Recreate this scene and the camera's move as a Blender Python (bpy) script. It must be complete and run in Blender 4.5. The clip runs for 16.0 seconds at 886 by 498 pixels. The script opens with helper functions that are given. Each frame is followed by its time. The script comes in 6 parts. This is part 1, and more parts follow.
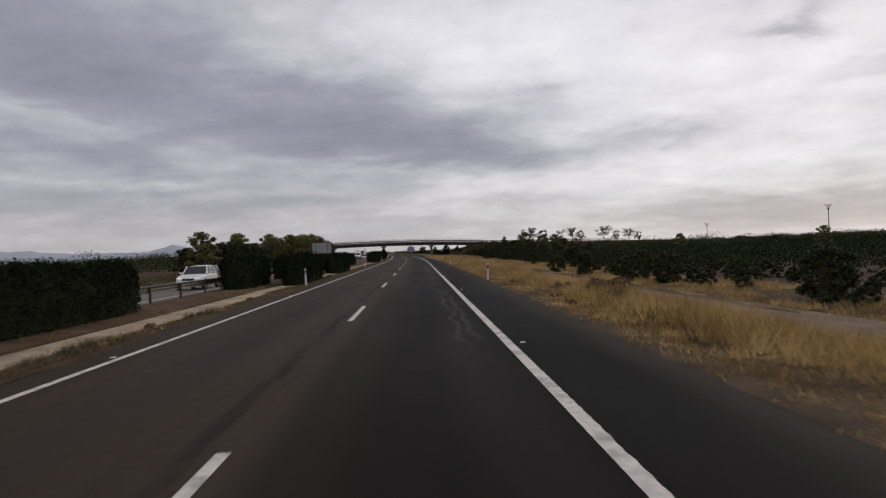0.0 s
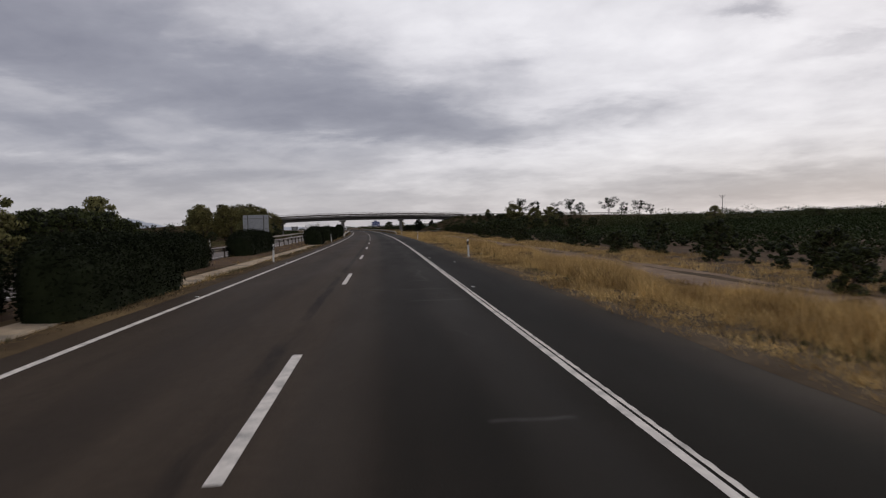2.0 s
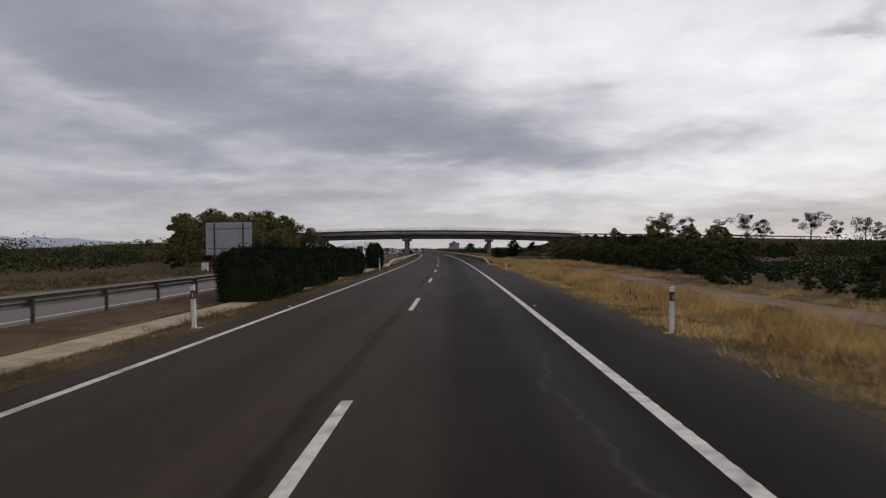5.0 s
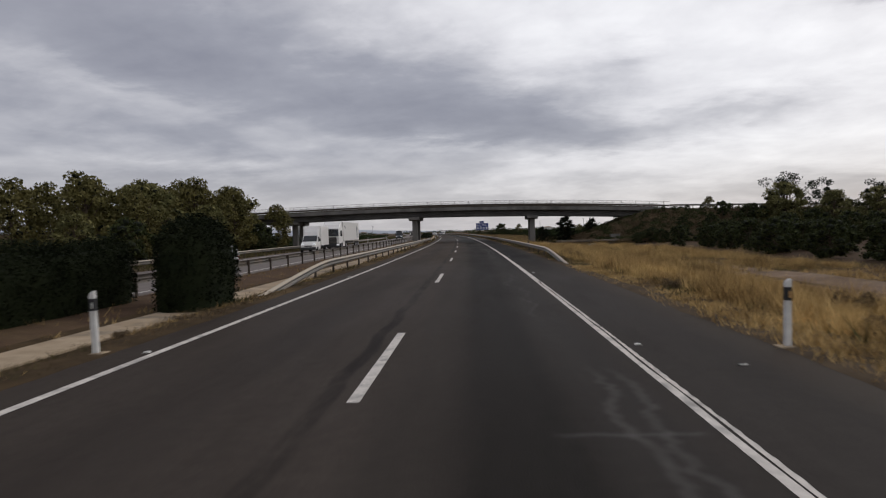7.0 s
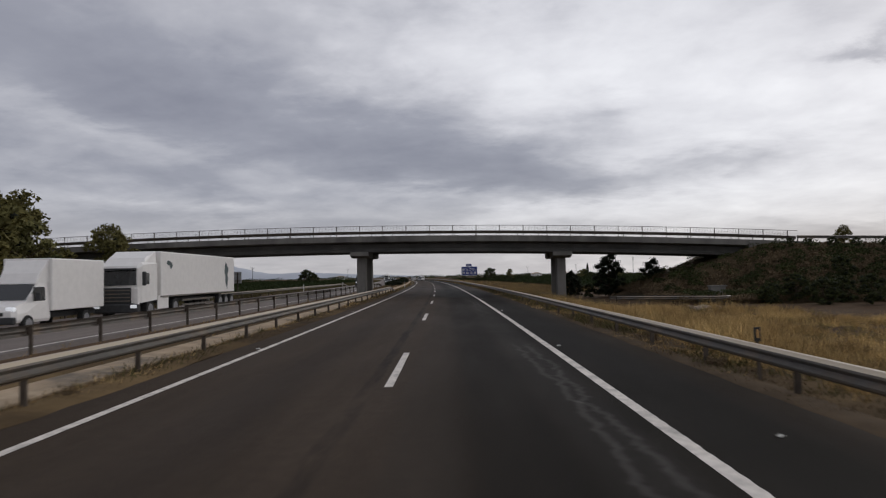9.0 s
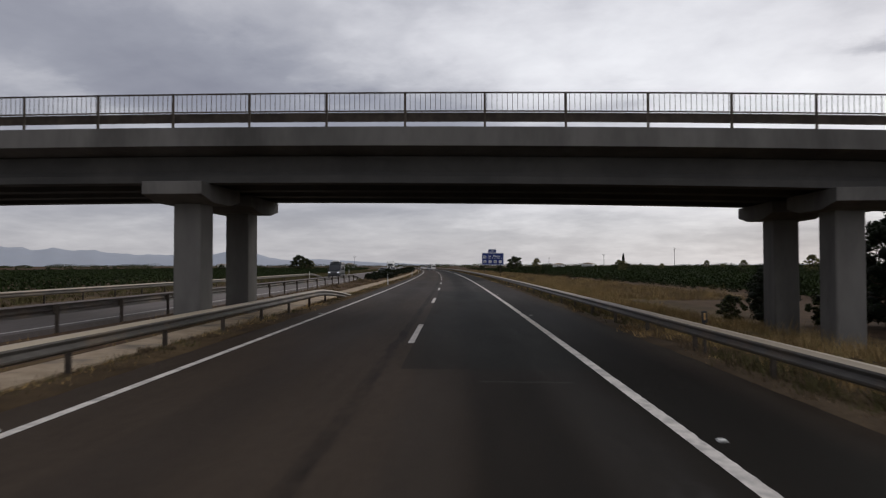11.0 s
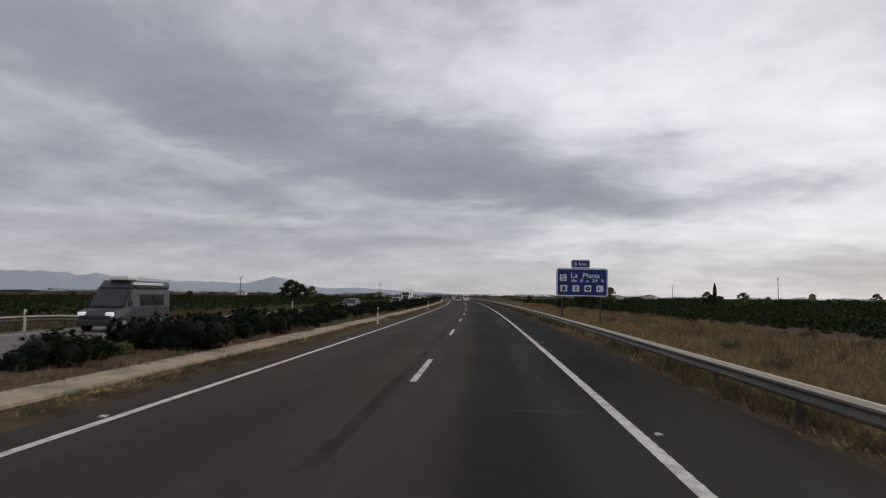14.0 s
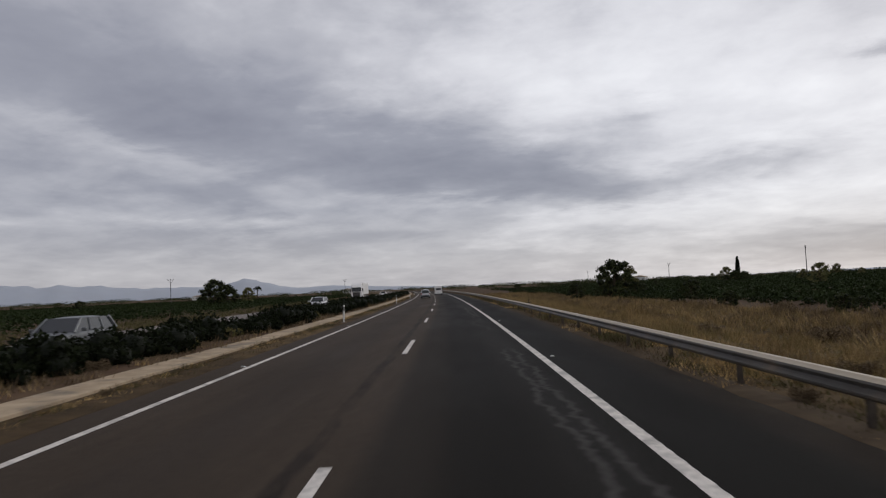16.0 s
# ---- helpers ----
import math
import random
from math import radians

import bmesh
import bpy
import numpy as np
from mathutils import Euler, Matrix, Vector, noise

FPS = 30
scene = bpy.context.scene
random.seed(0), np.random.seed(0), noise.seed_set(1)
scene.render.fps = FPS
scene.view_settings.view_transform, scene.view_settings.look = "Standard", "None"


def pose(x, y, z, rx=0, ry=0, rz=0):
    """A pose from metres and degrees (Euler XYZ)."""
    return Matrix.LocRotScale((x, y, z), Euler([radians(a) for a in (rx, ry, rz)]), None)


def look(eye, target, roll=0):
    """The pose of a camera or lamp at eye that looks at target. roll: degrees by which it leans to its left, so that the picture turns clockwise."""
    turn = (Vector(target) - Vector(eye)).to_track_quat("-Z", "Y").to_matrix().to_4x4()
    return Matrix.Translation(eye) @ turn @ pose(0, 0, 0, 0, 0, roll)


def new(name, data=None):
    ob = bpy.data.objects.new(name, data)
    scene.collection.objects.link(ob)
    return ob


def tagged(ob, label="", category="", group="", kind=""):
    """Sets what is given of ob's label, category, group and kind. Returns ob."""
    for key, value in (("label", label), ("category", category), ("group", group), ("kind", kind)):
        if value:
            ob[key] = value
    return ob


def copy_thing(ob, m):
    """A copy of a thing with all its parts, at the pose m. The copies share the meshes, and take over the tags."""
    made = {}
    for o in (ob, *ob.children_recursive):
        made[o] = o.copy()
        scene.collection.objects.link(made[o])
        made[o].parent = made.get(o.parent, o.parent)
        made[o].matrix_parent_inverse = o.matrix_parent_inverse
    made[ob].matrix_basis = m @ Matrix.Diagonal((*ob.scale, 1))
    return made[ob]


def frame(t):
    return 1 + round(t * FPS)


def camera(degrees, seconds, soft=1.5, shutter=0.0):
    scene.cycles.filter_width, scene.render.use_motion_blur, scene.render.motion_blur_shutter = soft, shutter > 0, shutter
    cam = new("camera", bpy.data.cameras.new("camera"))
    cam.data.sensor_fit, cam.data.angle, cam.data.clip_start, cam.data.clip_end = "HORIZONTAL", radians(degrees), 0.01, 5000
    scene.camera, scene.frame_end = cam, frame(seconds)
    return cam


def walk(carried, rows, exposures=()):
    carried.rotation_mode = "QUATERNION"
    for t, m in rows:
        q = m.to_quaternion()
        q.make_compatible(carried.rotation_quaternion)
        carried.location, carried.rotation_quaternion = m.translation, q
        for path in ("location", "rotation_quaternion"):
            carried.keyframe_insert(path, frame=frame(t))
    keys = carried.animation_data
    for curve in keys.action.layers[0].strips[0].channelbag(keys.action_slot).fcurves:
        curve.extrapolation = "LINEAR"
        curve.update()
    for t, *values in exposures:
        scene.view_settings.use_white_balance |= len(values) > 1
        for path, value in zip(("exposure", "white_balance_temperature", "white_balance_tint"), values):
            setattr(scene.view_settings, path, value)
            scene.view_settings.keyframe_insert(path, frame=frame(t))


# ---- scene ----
cam = camera(66.58, 16.0, soft=1.2, shutter=0.12)
walk(cam, [
    (0.0, pose(2.087, 4.975, 2.016, 90.072, 2.330, -2.195)),
    (0.5, pose(1.972, 18.759, 2.017, 89.049, 3.613, -4.701)),
    (1.0, pose(1.785, 31.793, 2.019, 89.143, 1.566, -5.960)),
    (1.5, pose(1.628, 44.516, 2.020, 89.223, 2.722, -6.487)),
    (2.0, pose(1.427, 57.194, 2.022, 87.875, 2.071, -5.184)),
    (2.5, pose(1.384, 70.044, 2.022, 88.222, 1.168, -2.759)),
    (3.0, pose(1.352, 82.820, 2.022, 88.987, 0.033, -1.691)),
    (3.5, pose(1.426, 95.567, 2.022, 89.963, -0.010, -0.737)),
    (4.0, pose(1.476, 108.408, 2.021, 89.989, -0.306, 0.188)),
    (6.5, pose(0.877, 172.551, 2.021, 89.760, 2.311, 3.397)),
    (7.0, pose(0.679, 185.595, 2.021, 88.505, 1.883, 3.922)),
    (7.5, pose(0.283, 198.366, 2.022, 89.676, -0.076, 4.375)),
    (8.0, pose(-0.170, 211.077, 2.023, 91.971, -0.130, 3.364)),
    (8.5, pose(-0.585, 224.071, 2.024, 92.523, 0.432, 2.979)),
    (9.0, pose(-1.028, 237.166, 2.024, 92.291, 1.122, 2.469)),
    (9.5, pose(-1.542, 249.986, 2.025, 92.177, 0.697, 2.995)),
    (10.0, pose(-2.035, 262.681, 2.025, 91.300, -0.049, 3.316)),
    (10.2, pose(-2.210, 267.770, 2.025, 91.291, -0.090, 3.381)),
    (12.5, pose(-4.548, 326.355, 2.022, 93.337, -0.102, 4.913)),
    (13.0, pose(-5.156, 339.189, 2.021, 94.358, -1.018, 5.585)),
    (13.5, pose(-5.850, 352.003, 2.021, 94.303, -0.628, 5.968)),
    (14.0, pose(-6.531, 364.655, 2.020, 93.913, -0.690, 7.104)),
    (14.5, pose(-7.307, 377.382, 2.020, 93.336, -0.148, 6.459)),
    (15.0, pose(-8.165, 390.352, 2.020, 93.625, 0.521, 6.693)),
    (15.5, pose(-9.068, 402.958, 2.020, 94.437, 1.554, 6.267)),
    (16.0, pose(-10.053, 415.400, 2.021, 93.229, 2.482, 5.072)),
], exposures=((0.0, -0.06, 6500, 11), (3.0, -0.05, 6500, 11), (4.2, -0.02, 6500, 10), (6.4, 0.04, 6500, 9), (7.5, 0.06, 6440, 9), (8.5, -0.03, 6400, 9), (10.2, -0.05, 6400, 9), (12.3, 0.06, 6400, 9), (13.5, 0.0, 6400, 9), (16.0, -0.05, 6400, 9)))

# ---- world and light ----
world = bpy.data.worlds.new("overcast_sky")
scene.world = world
world.use_nodes = True


def sky_nodes():
    nt = world.node_tree
    nt.nodes.clear()
    N, L = nt.nodes.new, nt.links.new

    def math_(op, a, b=None, c=None):
        n = N("ShaderNodeMath")
        n.operation = op
        for i, v in enumerate((a, b, c)):
            if v is None:
                continue
            if isinstance(v, (int, float)):
                n.inputs[i].default_value = v
            else:
                L(v, n.inputs[i])
        return n.outputs[0]

    def ramp(v, stops):
        n = N("ShaderNodeValToRGB")
        n.color_ramp.elements[0].position, n.color_ramp.elements[0].color = stops[0][0], (*stops[0][1], 1)
        n.color_ramp.elements[1].position, n.color_ramp.elements[1].color = stops[-1][0], (*stops[-1][1], 1)
        for p, c in stops[1:-1]:
            e = n.color_ramp.elements.new(p)
            e.color = (*c, 1)
        L(v, n.inputs[0])
        return n.outputs[0]

    def mix(f, a, b, mode="MIX"):
        n = N("ShaderNodeMix")
        n.data_type, n.blend_type = "RGBA", mode
        for i, v in ((0, f), (6, a), (7, b)):
            if isinstance(v, (int, float)):
                n.inputs[i].default_value = v
            elif isinstance(v, tuple):
                n.inputs[i].default_value = (*v, 1)
            else:
                L(v, n.inputs[i])
        return n.outputs[2]

    tc = N("ShaderNodeTexCoord")
    sep = N("ShaderNodeSeparateXYZ")
    L(tc.outputs["Generated"], sep.inputs[0])
    x, y, z = sep.outputs
    up = math_("ADD", math_("MAXIMUM", z, 0.0), 0.17)
    u, v = math_("DIVIDE", x, up), math_("DIVIDE", y, up)
    comb = N("ShaderNodeCombineXYZ")
    L(u, comb.inputs[0])
    L(v, comb.inputs[1])

    def clouds(scale, detail, rough, dist, rot, sx, sy, off):
        mp = N("ShaderNodeMapping")
        mp.inputs["Rotation"].default_value = (0, 0, radians(rot))
        mp.inputs["Scale"].default_value = (sx, sy, 1)
        mp.inputs["Location"].default_value = off
        L(comb.outputs[0], mp.inputs[0])
        n = N("ShaderNodeTexNoise")
        n.inputs["Scale"].default_value, n.inputs["Detail"].default_value = scale, detail
        n.inputs["Roughness"].default_value, n.inputs["Distortion"].default_value = rough, dist
        L(mp.outputs[0], n.inputs["Vector"])
        return n.outputs["Fac"]

    def spread(v, lo, hi):
        n = N("ShaderNodeMapRange")
        n.inputs["From Min"].default_value, n.inputs["From Max"].default_value = lo, hi
        L(v, n.inputs["Value"])
        return n.outputs[0]

    # direction in degrees: azimuth from straight ahead, and height, slightly curdled
    az = math_("MULTIPLY", math_("ARCTAN2", x, y), 57.2958)
    el = math_("MULTIPLY", math_("ARCSINE", z), 57.2958)
    curl1, curl2 = clouds(2.2, 5, 0.6, 0.3, 10, 0.8, 1.1, (1.3, 9.2, 0)), clouds(2.6, 6, 0.62, 0.3, 15, 0.8, 1.1, (8.3, 2.2, 0))
    place_ = N("ShaderNodeCombineXYZ")
    L(math_("ADD", az, math_("MULTIPLY", math_("SUBTRACT", curl1, 0.5), 9.0)), place_.inputs[0])
    L(math_("ADD", el, math_("MULTIPLY", math_("SUBTRACT", curl2, 0.5), math_("ADD", 1.2, math_("MULTIPLY", math_("ABSOLUTE", el), 0.38)))), place_.inputs[1])

    def bank(d, a, e, wide, high, tilt, amount):
        """A bank of thicker (below 0) or thinner cloud."""
        mp = N("ShaderNodeMapping")
        mp.vector_type = "TEXTURE"
        mp.inputs["Location"].default_value = (a, e, 0)
        mp.inputs["Rotation"].default_value = (0, 0, radians(tilt))
        mp.inputs["Scale"].default_value = (wide, high, 1)
        L(place_.outputs[0], mp.inputs[0])
        sq = N("ShaderNodeVectorMath")
        sq.operation = "DOT_PRODUCT"
        L(mp.outputs[0], sq.inputs[0])
        L(mp.outputs[0], sq.inputs[1])
        return math_("MULTIPLY_ADD", math_("EXPONENT", math_("MULTIPLY", sq.outputs["Value"], -1.0)), amount, d)

    big = spread(clouds(0.62, 3, 0.5, 0.4, 20, 0.9, 1.0, (3.1, 1.7, 0)), 0.32, 0.68)
    mid = spread(clouds(2.1, 7, 0.53, 0.25, 18, 0.95, 1.0, (0.4, 5.2, 0)), 0.3, 0.7)
    fine = spread(clouds(6.0, 6, 0.55, 0.25, 12, 1.1, 0.9, (7.7, 2.3, 0)), 0.3, 0.7)
    d = math_("ADD", 0.258, math_("ADD", math_("MULTIPLY", big, 0.06), math_("MULTIPLY", mid, 0.24)))
    d = math_("ADD", d, math_("MULTIPLY", fine, 0.09))
    ease = N("ShaderNodeMapRange")
    ease.interpolation_type = "SMOOTHSTEP"
    ease.inputs["From Min"].default_value, ease.inputs["From Max"].default_value = -6, 24
    ease.inputs["To Max"].default_value = 0.26
    L(math_("ADD", az, math_("MULTIPLY", el, 0.25)), ease.inputs["Value"])
    d = math_("ADD", d, ease.outputs[0])
    for row in ((-14, 12.0, 25, 2.9, -12, -0.25), (4, 9.0, 11, 1.9, -9, -0.20), (-5, 19.5, 14, 4.5, 0, 0.24), (12, 17.5, 10, 4, 0, 0.06), (-24, 17, 12, 4, -8, -0.10), (5, 16.5, 8, 4.0, 0, 0.12), (28, 12.5, 12, 5.5, 0, 0.20),
                (29.5, 15.6, 3.2, 0.8, 4, -0.26), (36, 12.0, 4, 0.7, 8, -0.20), (12, 13.6, 3, 0.9, 0, -0.12), (23, 8.8, 10, 1.2, 4, -0.16), (14, 5.2, 16, 1.3, 2, 0.22), (0, 3.2, 10, 1.2, 0, 0.08),
                (-5, 7.0, 8, 0.7, -3, 0.16), (-20, 4.3, 12, 0.8, 1, -0.17), (-31, 12.2, 10, 0.8, -13, 0.14), (31, 1.9, 13, 1.3, 0, -0.42), (-28, 8.6, 9, 1.0, -6, -0.08), (-22, 5.9, 9, 0.5, -2, 0.12)):
        d = bank(d, *row)
    col = ramp(d, [(0.08, (0.255, 0.258, 0.312)), (0.34, (0.343, 0.346, 0.400)), (0.54, (0.495, 0.492, 0.538)),
                   (0.72, (0.71, 0.70, 0.74)), (1.0, (0.95, 0.94, 0.97))])
    low = ramp(z, [(0.0, (1, 1, 1)), (0.04, (0.8, 0.8, 0.8)), (0.12, (0, 0, 0))])
    hazed = mix(math_("MULTIPLY", low, 0.38), col, (0.64, 0.60, 0.585))
    nish = N("ShaderNodeTexSky")
    nish.sky_type, nish.sun_disc = "NISHITA", False
    nish.sun_elevation, nish.sun_rotation = radians(27), radians(42)
    sky = mix(0.06, hazed, mix(1.0, nish.outputs[0], (0.10, 0.10, 0.10), "MULTIPLY"))
    bg = N("ShaderNodeBackground")
    bg.inputs["Strength"].default_value = 1.0
    L(sky, bg.inputs["Color"])
    out = N("ShaderNodeOutputWorld")
    L(bg.outputs[0], out.inputs[0])


sky_nodes()
sun_data = bpy.data.lights.new("sun", "SUN")
sun_data.energy, sun_data.angle, sun_data.color = 0.5, radians(25), (1.0, 0.95, 0.88)
sun = new("sun", sun_data)
sun.matrix_world = look((600, 660, 450), (0, 0, 0))

# ---- the road's line: straight, then a wide bend to the left ----
BEND, BEND_FROM, BANK = 2.330e-4, 100.0, 0.0085


def spine(s):
    u = max(s - BEND_FROM, 0.0)
    return -0.5 * BEND * u * u, s - BEND * BEND * u ** 3 / 6, BEND * u


def at(x, s):
    cx, cy, th = spine(s)
    return cx + x * math.cos(th), cy + x * math.sin(th)


def at_np(x, s):
    u = np.maximum(s - BEND_FROM, 0.0)
    th = BEND * u
    return -0.5 * BEND * u * u + x * np.cos(th), s - BEND * BEND * u ** 3 / 6 + x * np.sin(th)


def rise(x):
    """Height of the paved cross-section."""
    return -BANK * x if x > -8 else 0.068 + BANK * (x + 8)


def far_shift(s):
    """The other carriageway draws away a little before the bridge."""
    k = min(max((s - 215) / 55, 0), 1)
    return -0.7 * k * k * (3 - 2 * k)


def place(x, s, z=0.0, turn=0.0):
    px, py = at(x, s)
    return pose(px, py, z, 0, 0, math.degrees(spine(s)[2]) + turn)


# ---- materials ----
def material(name, base, other, size=1.0, rough=0.8, bump=0.3, metal=0.0, spec=0.3, stain=None, stain_size=0.15, island=0.0, obj_random=0.0,
             coords="Object", bump_dist=0.02, stretch=(1, 1, 1)):
    m = bpy.data.materials.new(name)
    m.use_nodes = True
    nt = m.node_tree
    N, L = nt.nodes.new, nt.links.new
    b = nt.nodes["Principled BSDF"]
    tc = N("ShaderNodeTexCoord")
    mp = N("ShaderNodeMapping")
    mp.inputs["Scale"].default_value = stretch
    L(tc.outputs[coords], mp.inputs[0])

    def nz(scale, detail=4, r=0.6):
        n = N("ShaderNodeTexNoise")
        n.inputs["Scale"].default_value, n.inputs["Detail"].default_value, n.inputs["Roughness"].default_value = scale, detail, r
        L(mp.outputs[0], n.inputs["Vector"])
        return n.outputs["Fac"]

    def mix(f, a, c, mode="MIX"):
        n = N("ShaderNodeMix")
        n.data_type, n.blend_type = "RGBA", mode
        for i, v in ((0, f), (6, a), (7, c)):
            if isinstance(v, (int, float)):
                n.inputs[i].default_value = v
            elif isinstance(v, tuple):
                n.inputs[i].default_value = (*v, 1)
            else:
                L(v, n.inputs[i])
        return n.outputs[2]

    def steep(v, lo, hi):
        n = N("ShaderNodeMapRange")
        n.inputs["From Min"].default_value, n.inputs["From Max"].default_value = lo, hi
        L(v, n.inputs["Value"])
        return n.outputs[0]

    grain = nz(size)
    col = mix(steep(grain, 0.35, 0.65), base, other)
    if stain:
        col = mix(steep(nz(stain_size, 6, 0.65), 0.48, 0.68), col, stain)
    rnd = None
    if island:
        rnd = N("ShaderNodeNewGeometry").outputs["Random Per Island"]
        amount = island
    elif obj_random:
        rnd = N("ShaderNodeObjectInfo").outputs["Random"]
        amount = obj_random
    if rnd is not None:
        hsv = N("ShaderNodeHueSaturation")
        mr = N("ShaderNodeMapRange")
        mr.inputs["To Min"].default_value, mr.inputs["To Max"].default_value = 1 - amount, 1 + amount
        L(rnd, mr.inputs["Value"])
        L(mr.outputs[0], hsv.inputs["Value"])
        L(col, hsv.inputs["Color"])
        col = hsv.outputs[0]
    L(col, b.inputs["Base Color"])
    b.inputs["Metallic"].default_value = metal
    b.inputs["Specular IOR Level"].default_value = spec
    rr = N("ShaderNodeMapRange")
    rr.inputs["To Min"].default_value, rr.inputs["To Max"].default_value = max(rough - 0.12, 0.03), min(rough + 0.12, 1)
    L(nz(size * 2.3), rr.inputs["Value"])
    L(rr.outputs[0], b.inputs["Roughness"])
    if bump:
        bp = N("ShaderNodeBump")
        bp.inputs["Strength"].default_value, bp.inputs["Distance"].default_value = bump, bump_dist
        L(nz(size * 3, 6), bp.inputs["Height"])
        L(bp.outputs[0], b.inputs["Normal"])
    return m


def asphalt(name, warm, cool, seam=True):
    """Worn asphalt; its map runs u across the road and v along it, in metres."""
    m = bpy.data.materials.new(name)
    m.use_nodes = True
    nt = m.node_tree
    N, L = nt.nodes.new, nt.links.new
    b = nt.nodes["Principled BSDF"]
    uv = N("ShaderNodeUVMap")
    sep = N("ShaderNodeSeparateXYZ")
    L(uv.outputs[0], sep.inputs[0])
    u, v = sep.outputs[0], sep.outputs[1]

    def ma(op, a, c=None, e=None):
        n = N("ShaderNodeMath")
        n.operation = op
        for i, w in enumerate((a, c, e)):
            if w is None:
                continue
            if isinstance(w, (int, float)):
                n.inputs[i].default_value = w
            else:
                L(w, n.inputs[i])
        return n.outputs[0]

    def nz(scale, detail=4, r=0.6, sx=1.0, sy=1.0):
        mp = N("ShaderNodeMapping")
        mp.inputs["Scale"].default_value = (sx, sy, 1)
        L(uv.outputs[0], mp.inputs[0])
        n = N("ShaderNodeTexNoise")
        n.inputs["Scale"].default_value, n.inputs["Detail"].default_value, n.inputs["Roughness"].default_value = scale, detail, r
        L(mp.outputs[0], n.inputs["Vector"])
        return n.outputs["Fac"]

    def band(val, centre, half, soft):
        d = ma("ABSOLUTE", ma("SUBTRACT", val, centre))
        n = N("ShaderNodeMapRange")
        n.interpolation_type = "SMOOTHSTEP"
        n.inputs["From Min"].default_value, n.inputs["From Max"].default_value = half + soft, half
        L(d, n.inputs["Value"])
        return n.outputs[0]

    def mix(f, a, c):
        n = N("ShaderNodeMix")
        n.data_type = "RGBA"
        for i, w in ((0, f), (6, a), (7, c)):
            if isinstance(w, (int, float)):
                n.inputs[i].default_value = w
            elif isinstance(w, tuple):
                n.inputs[i].default_value = (*w, 1)
            else:
                L(w, n.inputs[i])
        return n.outputs[2]

    patch = nz(0.35, 5, 0.6, 1.2, 0.25)
    right = N("ShaderNodeMapRange")
    right.interpolation_type = "SMOOTHSTEP"
    right.inputs["From Min"].default_value, right.inputs["From Max"].default_value = -0.2, 4.6
    L(ma("ADD", u, ma("MULTIPLY", ma("SUBTRACT", patch, 0.5), 2.5)), right.inputs["Value"])
    col = mix(right.outputs[0], warm, cool)
    # brighter overall light along two stretches, put into the asphalt's colour as grey
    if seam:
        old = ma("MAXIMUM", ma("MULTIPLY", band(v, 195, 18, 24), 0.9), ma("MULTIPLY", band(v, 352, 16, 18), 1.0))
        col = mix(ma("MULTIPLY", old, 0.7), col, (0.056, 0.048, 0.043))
    grain = nz(38, 3, 0.7)
    g2 = N("ShaderNodeMapRange")
    g2.inputs["To Min"].default_value, g2.inputs["To Max"].default_value = 0.6, 1.4
    L(grain, g2.inputs["Value"])
    g3 = N("ShaderNodeMapRange")
    g3.inputs["To Min"].default_value, g3.inputs["To Max"].default_value = 0.62, 1.38
    L(nz(0.8, 7, 0.7, 1.5, 0.16), g3.inputs["Value"])
    hsv = N("ShaderNodeHueSaturation")
    g4 = N("ShaderNodeMapRange")
    g4.inputs["To Min"].default_value, g4.inputs["To Max"].default_value = 0.72, 1.28
    L(nz(4.2, 6, 0.7), g4.inputs["Value"])
    L(ma("MULTIPLY", ma("MULTIPLY", g2.outputs[0], g4.outputs[0]), g3.outputs[0]), hsv.inputs["Value"])
    L(col, hsv.inputs["Color"])
    col = hsv.outputs[0]
    if seam:
        wob = ma("MULTIPLY", ma("SUBTRACT", nz(0.5, 3, 0.5, 0.0, 1.0), 0.5), 0.35)
        uw = ma("ADD", u, wob)
        # oil-darkened middle of the lanes and the sealed joint beside the dashes
        col = mix(ma("MULTIPLY", band(u, 1.95, 0.35, 0.7), 0.6), col, (0.0095, 0.0098, 0.0092))
        col = mix(ma("MULTIPLY", band(u, 3.1, 0.2, 0.5), 0.4), col, (0.030, 0.029, 0.027))
        col = mix(ma("MULTIPLY", band(u, 0.8, 0.2, 0.4), 0.35), col, (0.036, 0.032, 0.028))
        col = mix(ma("MULTIPLY", band(u, -2.1, 0.2, 0.7), 0.3), col, (0.026, 0.022, 0.020))
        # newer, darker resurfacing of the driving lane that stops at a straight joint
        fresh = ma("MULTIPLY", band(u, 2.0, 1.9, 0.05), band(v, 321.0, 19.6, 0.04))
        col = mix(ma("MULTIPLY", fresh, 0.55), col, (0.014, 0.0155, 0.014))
        # overall darkness near both ends of the road, put into the asphalt's colour
        dark_ends = ma("MULTIPLY", band(u, 3.6, 2.9, 0.5), ma("MAXIMUM", band(v, 5.0, 34.0, 14.0), band(v, 480.0, 74.0, 14.0)))
        col = mix(ma("MULTIPLY", dark_ends, 0.45), col, (0.0065, 0.0066, 0.0062))
        blot = N("ShaderNodeMapRange")
        blot.inputs["From Min"].default_value, blot.inputs["From Max"].default_value = 0.36, 0.6
        L(nz(0.55, 5, 0.7, 2.0, 0.5), blot.inputs["Value"])
        col = mix(ma("MULTIPLY", band(uw, -0.36, 0.07, 0.10), ma("MULTIPLY", blot.outputs[0], 0.72)), col, (0.014, 0.0125, 0.0118))
        # pale wandering cracks in the driving lane
        spots = None
        for c, half in ((30, 9), (191, 3), (250, 6), (288, 5), (423, 13), (470, 9)):
            one = band(v, c, half, 2.0)
